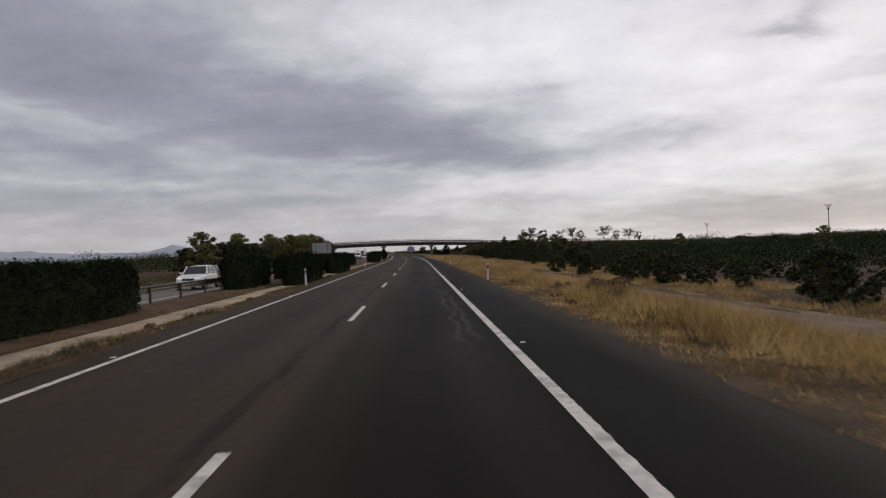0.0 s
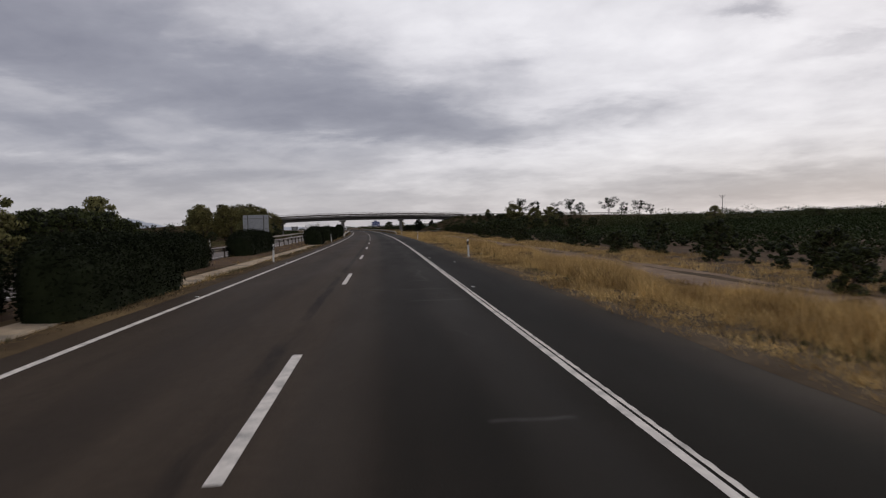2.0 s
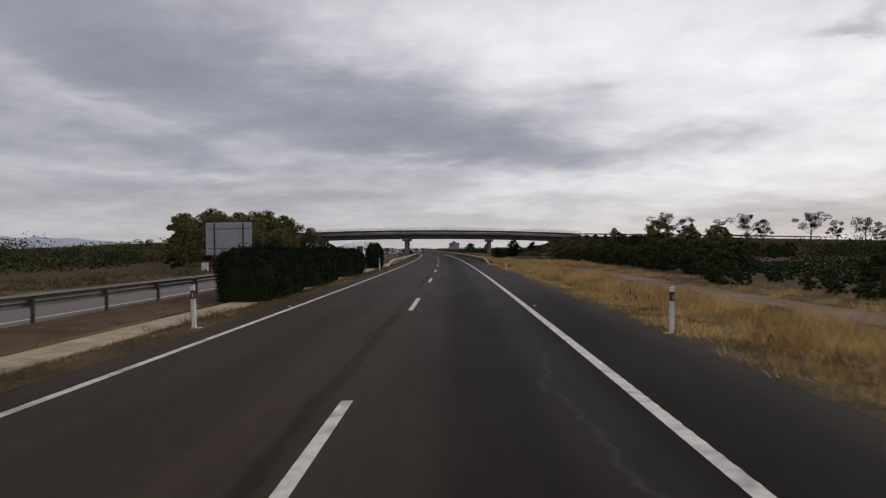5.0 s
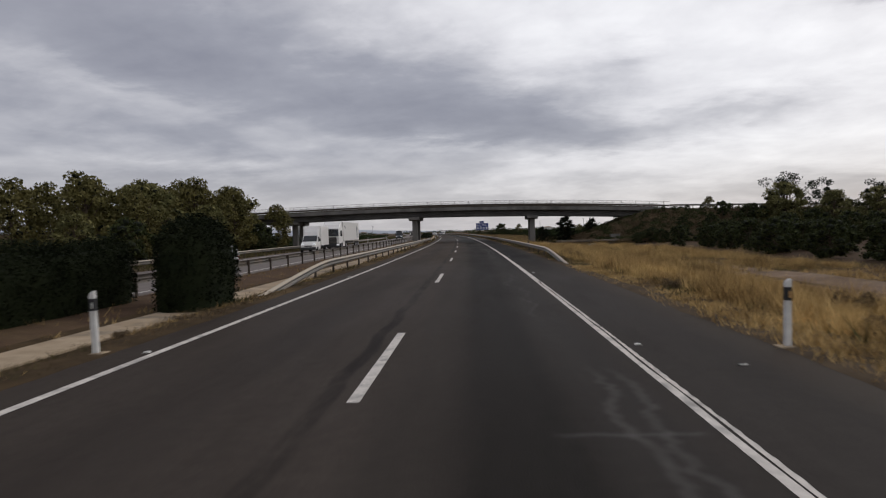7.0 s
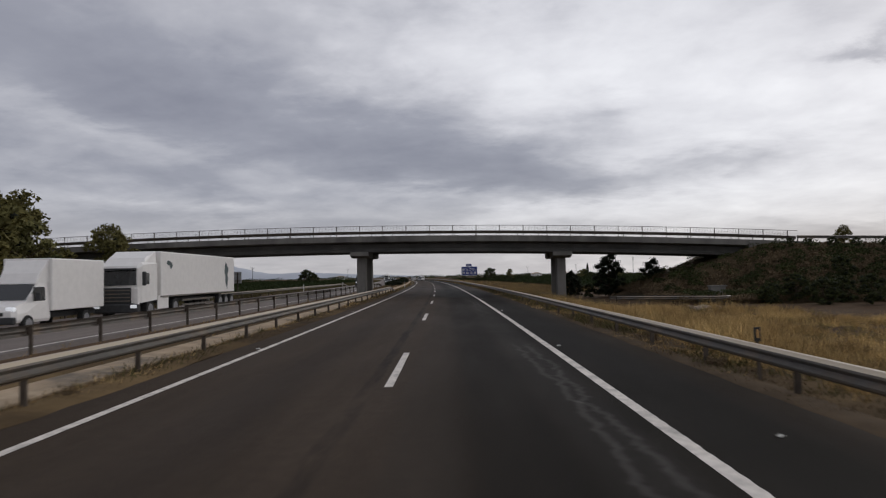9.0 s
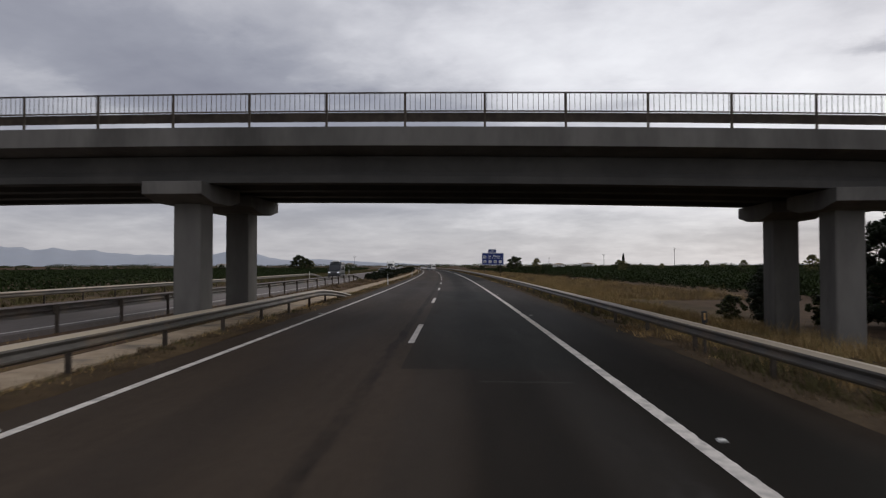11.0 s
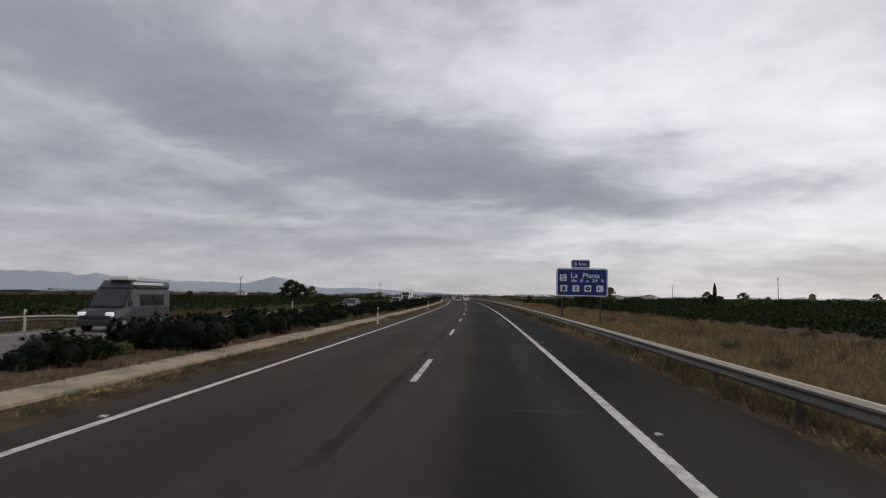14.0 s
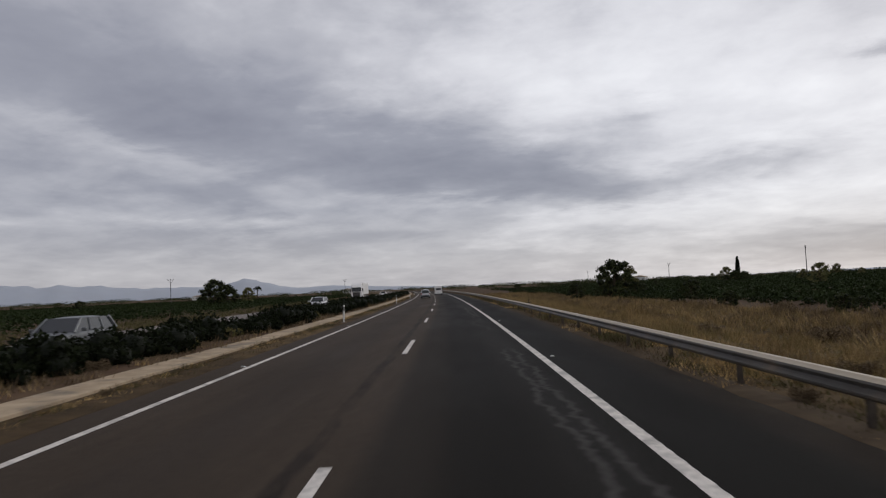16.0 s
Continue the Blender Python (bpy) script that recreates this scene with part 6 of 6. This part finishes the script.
def car(m, label, mat, L=4.3, W=1.76, H=1.62, belt=0.98, hood=0.92, nose=0.72, ws_base=0.95, ws_top=0.25, roof_end=-1.75, tail_base=-2.05, rear_drop=0.0, name="car", lower_trim=False, lights_on=False, rails=False):
    """Nose towards +y. ws_*: where the windscreen meets bonnet and roof; roof_end, tail_base: the same at the back."""
    g = thing(name, m, label, "car", "cars")
    hw, F, R = W / 2, L / 2, -L / 2
    rings = [body_ring(R, hw * 0.84, 0.42, belt - 0.22), body_ring(R + 0.1, hw * 0.95, 0.32, belt - 0.06 - rear_drop), body_ring(R + 0.45, hw, 0.24, belt - rear_drop * 0.5), body_ring(-0.4, hw, 0.2, belt), body_ring(ws_base, hw * 0.99, 0.2, hood + 0.03),
             body_ring(F - 0.45, hw * 0.97, 0.22, hood - 0.06), body_ring(F - 0.12, hw * 0.9, 0.26, nose), body_ring(F, hw * 0.78, 0.34, nose - 0.16)]
    shell = part("body", loft_bm(rings), mat, g, smooth=True)
    sub_ = shell.modifiers.new("rounding", "SUBSURF")
    sub_.levels = sub_.render_levels = 2
    b, t = hw * 0.9, hw * 0.72
    zr = H - 0.07
    bz = belt - 0.02
    mid = (ws_top + roof_end) / 2
    base = [(-b, tail_base, bz), (b, tail_base, bz), (b * 0.98, ws_base, hood), (-b * 0.98, ws_base, hood)]
    top = [(-t, roof_end, zr), (t, roof_end, zr), (t, ws_top, zr), (-t, ws_top, zr)]
    core = Vector((0, mid, (zr + bz) / 2))
    for k, pane in enumerate(("rear_window", "side_window", "windscreen", "side_window")):
        j = (k + 1) % 4
        outer = [Vector(p) for p in (base[k], base[j], top[j], top[k])]
        inner = [p.lerp(core, 0.06) for p in outer]
        part(pane, loft_bm([outer, inner]), M_GLASS, g, "dark tinted glass")
    rf = loft_bm([[(-t * 0.9, roof_end - 0.06, zr - 0.06), (-t * 1.02, roof_end - 0.05, zr - 0.03), (-t * 0.8, roof_end - 0.02, zr + 0.03), (t * 0.8, roof_end - 0.02, zr + 0.03), (t * 1.02, roof_end - 0.05, zr - 0.03), (t * 0.9, roof_end - 0.06, zr - 0.06)],
                  [(-t * 0.95, mid, zr - 0.03), (-t * 1.04, mid, zr), (-t * 0.82, mid, zr + 0.07), (t * 0.82, mid, zr + 0.07), (t * 1.04, mid, zr), (t * 0.95, mid, zr - 0.03)],
                  [(-t * 0.9, ws_top + 0.05, zr - 0.05), (-t * 1.02, ws_top + 0.05, zr - 0.02), (-t * 0.8, ws_top, zr + 0.03), (t * 0.8, ws_top, zr + 0.03), (t * 1.02, ws_top + 0.05, zr - 0.02), (t * 0.9, ws_top + 0.05, zr - 0.05)]])
    top_ = part("roof", rf, mat, g, smooth=True)
    sub_ = top_.modifiers.new("rounding", "SUBSURF")
    sub_.levels = sub_.render_levels = 2
    for sx in (-1, 1):
        for p0, p1, r in (((sx * b * 0.98, ws_base, hood), (sx * t, ws_top, zr), 0.045), ((sx * b, tail_base, bz), (sx * t, roof_end, zr), 0.075), ((sx * b * 1.0, -0.15, bz), (sx * t * 1.01, -0.25, zr), 0.04), ((sx * b * 1.0, -1.05, bz), (sx * t * 1.01, -1.05, zr), 0.04)):
            part("pillar", tube_bm([p0, p1], [r, r], 6), mat, g)
        if rails:
            part("roof_rail", tube_bm([(sx * t * 0.9, roof_end + 0.1, zr + 0.05), (sx * t * 0.92, mid, zr + 0.12), (sx * t * 0.9, ws_top - 0.1, zr + 0.05)], [0.02, 0.025, 0.02], 6), M_TRIM, g)
        part("mirror", box_bm(sx * (hw + 0.09), ws_base - 0.3, hood + 0.1, 0.18, 0.1, 0.14, 0.03), mat, g)
        part("headlight", box_bm(sx * hw * 0.62, F - 0.14, nose - 0.08, 0.30, 0.2, 0.11, 0.05, 3), M_DRL if lights_on else M_LAMP, g, "headlight")
        part("tail_light", box_bm(sx * hw * 0.83, R + 0.1, belt - 0.16, 0.16, 0.16, 0.36, 0.03), M_TAIL, g, "red tail light")
        for y in (F - 0.82, R + 0.78):
            part("wheel_arch", tube_bm([(sx * (hw - 0.1), y, 0.34), (sx * (hw + 0.004), y, 0.34)], [0.39, 0.39], 20), M_TRIM, g, "dark wheel arch")
            wheel(g, sx * (hw - 0.09), y, 0.315, 0.2)
    part("front_bumper", box_bm(0, F - 0.06, 0.40, W * 0.84, 0.2, 0.24, 0.06), M_TRIM if lower_trim else mat, g)
    part("rear_bumper", box_bm(0, R + 0.06, 0.46, W * 0.9, 0.2, 0.26, 0.06), M_TRIM if lower_trim else mat, g)
    part("grille", box_bm(0, F - 0.02, nose - 0.14, W * 0.42, 0.08, 0.13, 0.02), M_TRIM, g, "dark grille")
    part("number_plate", box_bm(0, R - 0.02, 0.74, 0.5, 0.03, 0.11, 0.005), M_WHITE, g, "blank white plate")
    part("number_plate", box_bm(0, F + 0.03, 0.44, 0.5, 0.03, 0.11, 0.005), M_WHITE, g, "blank white plate")
    return g


def onto(x, s, back=False):
    return place(x + (far_shift(s) if x < -8 else 0), s, rise(x), 180 if back else 0)


MPV = dict(H=1.64, belt=1.02, hood=0.98, nose=0.78, ws_base=1.25, ws_top=0.35, roof_end=-1.85, tail_base=-2.08)
car(onto(-1.85, 547), "silver people carrier driving ahead in the outer lane", P_SILVER, lower_trim=True, **MPV)
car(onto(-1.9, 628), "white hatchback far ahead on the motorway", P_WHITE, H=1.5)
car(onto(-1.7, 664), "silver car far ahead on the motorway", P_SILVER, H=1.5)
car(onto(-13.0, 52.0, True), "white sport utility car on the oncoming carriageway", P_WHITE, L=4.4, W=1.84, H=1.62, belt=1.05, hood=1.02, nose=0.85, ws_base=0.85, lower_trim=True, lights_on=True)
car(onto(-12.9, 222.2, True), "silver people carrier with roof rails on the oncoming carriageway", P_SILVER, L=4.5, rails=True, lights_on=True, **MPV)
car(onto(-12.2, 440.9, True), "dark silver hatchback behind the median shrubs", P_DARK, L=4.2, H=1.5, lights_on=True)
car(onto(-12.9, 495, True), "pale car on the oncoming carriageway", P_SILVER, H=1.5, lights_on=True)
car(onto(-12.9, 600, True), "small white car far off on the oncoming carriageway", P_WHITE, H=1.5, lights_on=True)


def panel_van(m, label, mat, top_mat, L=5.6, W=2.0, H=2.5, name="van", roof_box=False, lights_on=False):
    g = thing(name, m, label, "van", "vans")
    hw, F, R = W / 2, L / 2, -L / 2
    split = H * 0.82

    def ring(y, w, z0, z1):
        return [(-w * 0.94, y, z0), (-w, y, z0 + 0.12), (-w, y, z0 + (z1 - z0) * 0.5), (-w * 0.95, y, z1), (w * 0.95, y, z1), (w, y, z0 + (z1 - z0) * 0.5), (w, y, z0 + 0.12), (w * 0.94, y, z0)]
    part("body", loft_bm([ring(R, hw * 0.97, 0.36, split), ring(R + 0.1, hw, 0.3, split), ring(F - 1.75, hw, 0.3, split), ring(F - 1.0, hw * 0.97, 0.3, 1.22), ring(F - 0.25, hw * 0.94, 0.3, 1.05), ring(F, hw * 0.84, 0.36, 0.82)]), mat, g)
    part("roof", loft_bm([ring(R + 0.02, hw * 0.95, split, H - 0.03), ring(F - 2.3, hw * 0.95, split, H), ring(F - 1.75, hw * 0.9, split - 0.02, split + 0.06)]), top_mat, g, "raised roof")
    gl = loft_bm([[(-hw * 0.86, F - 0.94, 1.26), (hw * 0.86, F - 0.94, 1.26), (hw * 0.86, F - 1.06, 1.2), (-hw * 0.86, F - 1.06, 1.2)], [(-hw * 0.82, F - 1.66, split - 0.06), (hw * 0.82, F - 1.66, split - 0.06), (hw * 0.82, F - 1.8, split - 0.12), (-hw * 0.82, F - 1.8, split - 0.12)]])
    part("windscreen", gl, M_GLASS, g, "dark windscreen")
    for sx in (-1, 1):
        part("door_window", prism_bm([(sx * hw - 0.01, 1.25), (sx * hw + 0.012, 1.25), (sx * hw * 0.975 + 0.012, split - 0.2), (sx * hw * 0.975 - 0.01, split - 0.2)], F - 2.45, F - 1.5), M_GLASS, g)
        part("mirror", box_bm(sx * (hw + 0.15), F - 1.2, 1.4, 0.22, 0.12, 0.32, 0.04), M_TRIM, g)
        part("headlight", box_bm(sx * hw * 0.7, F - 0.12, 0.88, 0.36, 0.24, 0.22, 0.05), M_DRL if lights_on else M_LAMP, g, "headlight")
        part("tail_light", box_bm(sx * hw * 0.92, R + 0.02, 1.1, 0.12, 0.08, 0.4, 0.02), M_TAIL, g)
        for y in (F - 0.95, R + 1.15):
            part("wheel_arch", tube_bm([(sx * (hw - 0.1), y, 0.38), (sx * (hw + 0.004), y, 0.38)], [0.44, 0.44], 20), M_TRIM, g)
            wheel(g, sx * (hw - 0.1), y, 0.345, 0.22)
    part("bumper", box_bm(0, F - 0.02, 0.46, W * 0.9, 0.24, 0.3, 0.06), M_TRIM, g)
    part("grille", box_bm(0, F - 0.01, 0.74, W * 0.5, 0.1, 0.16, 0.02), M_TRIM, g)
    part("rear_window", box_bm(0, R - 0.0, 1.55, W * 0.74, 0.03, 0.5, 0.02), M_GLASS, g)
    part("number_plate", box_bm(0, R - 0.02, 0.6, 0.5, 0.03, 0.11), M_WHITE, g, "blank white plate")
    if roof_box:
        part("roof_box", box_bm(0, F - 2.6, H + 0.12, 1.1, 1.2, 0.24, 0.08), P_WHITE, g, "white roof unit")
        for sx in (-1, 1):
            for y in (-0.15, -1.55):
                part("side_window", box_bm(sx * (hw - 0.005), y, 1.58, 0.035, 1.3, 0.62, 0.015), M_GLASS, g, "dark tinted side window")
            part("side_moulding", box_bm(sx * (hw + 0.01), -0.5, 0.72, 0.05, 3.6, 0.12, 0.015), M_TRIM, g)
        part("awning", box_bm(-hw - 0.02, -0.3, H - 0.18, 0.14, 3.2, 0.14, 0.03), P_WHITE, g)
    return g


panel_van(onto(1.45, 600), "white panel van driving ahead in the inner lane", P_WHITE, P_WHITE, H=2.3)
panel_van(onto(-16.7, 400.0, True), "charcoal high-roof camper van with a white roof box", P_GREY, P_GREY, L=5.9, H=2.6, roof_box=True, lights_on=True)


def box_van(m):
    g = thing("box_van", m, "white box van with a roof deflector on the oncoming carriageway", "van", "vans")
    part("cargo_box", box_bm(0, -1.1, 2.0, 2.2, 4.6, 2.35, 0.05), P_WHITE, g, "plain white cargo box")
    part("chassis", box_bm(0, -1.0, 0.62, 1.1, 5.0, 0.25), M_TRIM, g)

    def ring(y, w, z0, z1):
        return [(-w * 0.94, y, z0), (-w, y, z0 + 0.12), (-w, y, z0 + (z1 - z0) * 0.5), (-w * 0.92, y, z1), (w * 0.92, y, z1), (w, y, z0 + (z1 - z0) * 0.5), (w, y, z0 + 0.12), (w * 0.94, y, z0)]
    part("cab", loft_bm([ring(1.15, 0.98, 0.4, 2.1), ring(1.9, 0.98, 0.4, 2.08), ring(2.75, 0.96, 0.4, 1.3), ring(3.35, 0.92, 0.42, 1.12), ring(3.55, 0.8, 0.45, 0.9)]), P_WHITE, g)
    part("deflector", loft_bm([[(-0.95, 1.22, 2.05), (0.95, 1.22, 2.05), (0.95, 1.22, 3.1), (-0.95, 1.22, 3.1)], [(-0.85, 2.0, 2.05), (0.85, 2.0, 2.05), (0.8, 1.75, 2.5), (-0.8, 1.75, 2.5)]]), P_WHITE, g, "white roof deflector")
    part("windscreen", loft_bm([[(-0.84, 2.72, 1.36), (0.84, 2.72, 1.36), (0.84, 2.6, 1.3), (-0.84, 2.6, 1.3)], [(-0.8, 2.02, 2.02), (0.8, 2.02, 2.02), (0.8, 1.9, 1.96), (-0.8, 1.9, 1.96)]]), M_GLASS, g)
    for sx in (-1, 1):
        part("door_window", prism_bm([(sx * 0.97 - 0.01, 1.3), (sx * 0.97 + 0.015, 1.3), (sx * 0.95 + 0.015, 1.9), (sx * 0.95 - 0.01, 1.9)], 1.5, 2.3), M_GLASS, g)
        part("mirror", box_bm(sx * 1.16, 2.3, 1.5, 0.2, 0.12, 0.34, 0.04), M_TRIM, g)
        part("headlight", box_bm(sx * 0.68, 3.4, 0.98, 0.36, 0.2, 0.2, 0.05), M_DRL, g)
        wheel(g, sx * 0.92, 2.75, 0.36, 0.22)
        wheel(g, sx * 0.92, -1.75, 0.36, 0.3)
    part("bumper", box_bm(0, 3.5, 0.52, 1.85, 0.22, 0.3, 0.06), M_TRIM, g)
    part("grille", box_bm(0, 3.5, 0.8, 0.9, 0.16, 0.14, 0.02), M_TRIM, g)
    return g


box_van(onto(-16.9, 268.4, True))


def lorry(m, label, graphic):
    g = thing("lorry", m, label, "lorry", "lorries")
    F = 8.1
    part("cab", loft_bm([[(-1.22, F - 2.3, 1.0), (1.22, F - 2.3, 1.0), (1.22, F - 2.3, 3.05), (1.1, F - 2.3, 3.15), (-1.1, F - 2.3, 3.15), (-1.22, F - 2.3, 3.05)],
                         [(-1.23, F - 0.35, 0.9), (1.23, F - 0.35, 0.9), (1.23, F - 0.45, 2.95), (1.1, F - 0.5, 3.1), (-1.1, F - 0.5, 3.1), (-1.23, F - 0.45, 2.95)],
                         [(-1.12, F, 0.9), (1.12, F, 0.9), (1.1, F - 0.12, 2.7), (1.0, F - 0.2, 2.9), (-1.0, F - 0.2, 2.9), (-1.1, F - 0.12, 2.7)]]), P_WHITE, g, "white cab")
    part("roof_spoiler", loft_bm([[(-1.15, F - 2.3, 3.1), (1.15, F - 2.3, 3.1), (1.1, F - 2.3, 3.75), (-1.1, F - 2.3, 3.75)], [(-1.1, F - 0.9, 3.05), (1.1, F - 0.9, 3.05), (1.0, F - 1.2, 3.35), (-1.0, F - 1.2, 3.35)]]), P_WHITE, g)
    part("windscreen", loft_bm([[(-1.06, F + 0.015, 1.85), (1.06, F + 0.015, 1.85), (1.06, F - 0.1, 1.85), (-1.06, F - 0.1, 1.85)], [(-1.02, F - 0.1, 2.66), (1.02, F - 0.1, 2.66), (1.02, F - 0.25, 2.66), (-1.02, F - 0.25, 2.66)]]), M_GLASS, g, "dark windscreen")
    part("sun_visor", box_bm(0, F + 0.02, 2.72, 2.1, 0.3, 0.1, 0.03), M_TRIM, g)
    gr = part("grille", box_bm(0, F + 0.0, 1.3, 1.6, 0.06, 0.85, 0.03), M_TRIM, g, "black grille")
    for i in range(4):
        part("slat", box_bm(0, F + 0.04, 1.02 + i * 0.19, 1.5, 0.04, 0.05), M_GALV, gr)
    part("bumper", box_bm(0, F - 0.05, 0.62, 2.4, 0.4, 0.5, 0.08), M_TRIM, g)
    for sx in (-1, 1):
        part("corner_panel", box_bm(sx * 1.05, F - 0.06, 1.25, 0.28, 0.22, 0.95, 0.06), P_WHITE, g)
        part("headlight", box_bm(sx * 0.98, F + 0.1, 0.72, 0.36, 0.12, 0.2, 0.04), M_DRL, g)
        part("mirror", box_bm(sx * 1.42, F - 0.2, 2.2, 0.2, 0.16, 0.75, 0.05), M_TRIM, g)
        part("door_window", box_bm(sx * 1.225, F - 0.85, 2.2, 0.03, 0.8, 0.62, 0.01), M_GLASS, g)
        part("side_fairing", box_bm(sx * 1.2, F - 3.1, 0.85, 0.06, 1.5, 0.75, 0.02), P_WHITE, g)
        for y in (F - 1.4, F - 4.9, -5.0, -6.3, -7.6):
            wheel(g, sx * 1.08, y, 0.5, 0.3)
        part("side_guard", box_bm(sx * 1.22, -0.6, 0.85, 0.04, 5.5, 0.12), M_GALV, g)
        part("side_guard", box_bm(sx * 1.22, -0.6, 0.55, 0.04, 5.5, 0.12), M_GALV, g)
        part("rear_flap", box_bm(sx * 0.9, -7.95, 0.6, 0.6, 0.05, 0.45, 0.01), P_WHITE, g)
    part("chassis", box_bm(0, 0, 0.9, 0.9, 15, 0.25), M_TRIM, g)
    tr = part("trailer_box", box_bm(0, -1.35, 2.45, 2.55, 13.5, 2.62, 0.05), P_WHITE, g, "white trailer box")
    part("lower_rail", box_bm(0, -1.35, 1.17, 2.58, 13.5, 0.08), M_GALV, tr)
    if graphic:
        for sx in (-1, 1):
            for y, z, a, b in ((-6.2, 2.75, 0.42, 0.55), (-6.25, 2.1, 0.3, 0.5), (-6.35, 1.72, 0.12, 0.35), (4.3, 3.1, 0.36, 0.14), (4.0, 2.95, 0.2, 0.18)):
                bm, n = bmesh.new(), 18
                ring = [bm.verts.new((sx * (1.279 + 0.001 * (b < 0.4) + 0.001 * (b == 0.5)), y + a * math.cos(6.2832 * i / n) * (1 + 0.25 * math.sin(5 * i)), z + b * math.sin(6.2832 * i / n) * (1 + 0.2 * math.cos(3 * i)))) for i in range(n)]
                bm.faces.new(ring if sx > 0 else ring[::-1])
                part("printed_shape", bm, M_GRAPHIC, tr, "dark printed shape on the trailer side")
    return g


lorry(onto(-15.85, 281.3, True), "white articulated lorry with a printed trailer, oncoming", True)
lorry(onto(-16.7, 575, True), "white articulated lorry far off on the oncoming carriageway", False)

# ---- scrub on the embankments ----
def ramp_spots(x0, x1, n, x_toe, x_top, sgn, lo=4.0):
    out = []
    for i in range(n):
        x = random.uniform(x0, x1)
        t = min(max((x - x_toe) / (x_top - x_toe), 0), 1)
        top = (rail_top(x_top) - 1.35) * t
        v = random.uniform(lo, 17)
        z = top * min(max((6 + top * 2.0 - abs(v)) / max(top * 2.0, 0.1), 0), 1) - 0.6
        if abs(v) < 5.5 and t > 0.8:
            continue
        out.append((x, BRIDGE_Y + 4.8 - v, z))
    return out


grove("embankment_scrub_east", ramp_spots(19, 75, 260, 15.5, 29.5, 1), 0.9, 0.8, 150, 0.2, M_TREE, "brown-green scrub on the embankment slope")
grove("embankment_brush_east", ramp_spots(17, 80, 1700, 15.5, 29.5, 1), 0.45, 0.5, 60, 0.14, M_DEAD, "withered brown brush on the embankment slope")
grove("embankment_brush_end", ramp_spots(16.5, 36, 1500, 15.5, 29.5, 1, -9.0), 0.42, 0.42, 70, 0.12, M_DEAD, "withered brush on the end of the embankment")
grove("embankment_scrub_end", ramp_spots(19, 40, 120, 15.5, 29.5, 1, -9.0), 0.85, 0.7, 150, 0.16, M_TREE, "dark green scrub on the end of the embankment")
grove("embankment_scrub_west", ramp_spots(-43, -90, 110, -43, -60, -1), 1.0, 0.9, 120, 0.24, M_TREE, "dark scrub on the western embankment")
for i, x, y, z, k in ((2, 33, 301, 1.2, 0.42), (2, 37, 299, 1.5, 0.45), (2, 27, 297, -0.7, 0.5), (2, 30.5, 292, -0.8, 0.5), (2, 41, 298, 1.0, 0.55), (2, 46, 301, 2.5, 0.45), (2, 33, 318, 3.0, 0.45), (2, 38, 320, 3.5, 0.4), (1, 43, 319, 3.5, 0.35), (2, 52, 305, 3.0, 0.5), (2, 60, 306, 3.0, 0.6), (2, 68, 305, 2.5, 0.6)):
    set_world(broad[i], x, y, z, k)
# bushes along the crest and taller scrub trees on the bank
for i, x, y, k in ((2, 31.5, 307.4, 0.2), (2, 33.4, 307.6, 0.16), (2, 35.6, 307.2, 0.24), (2, 38.2, 307.6, 0.2), (2, 41.0, 305.5, 0.55), (2, 44.5, 303.5, 0.62), (0, 48.0, 301.0, 0.6), (2, 43.0, 307.4, 0.28), (2, 47.0, 307.2, 0.3)):
    drop = max(308.2 - y - 0.2, 0) * 0.5
    set_world(broad[i], x, y, bank_top(x) - drop - 0.25, k)
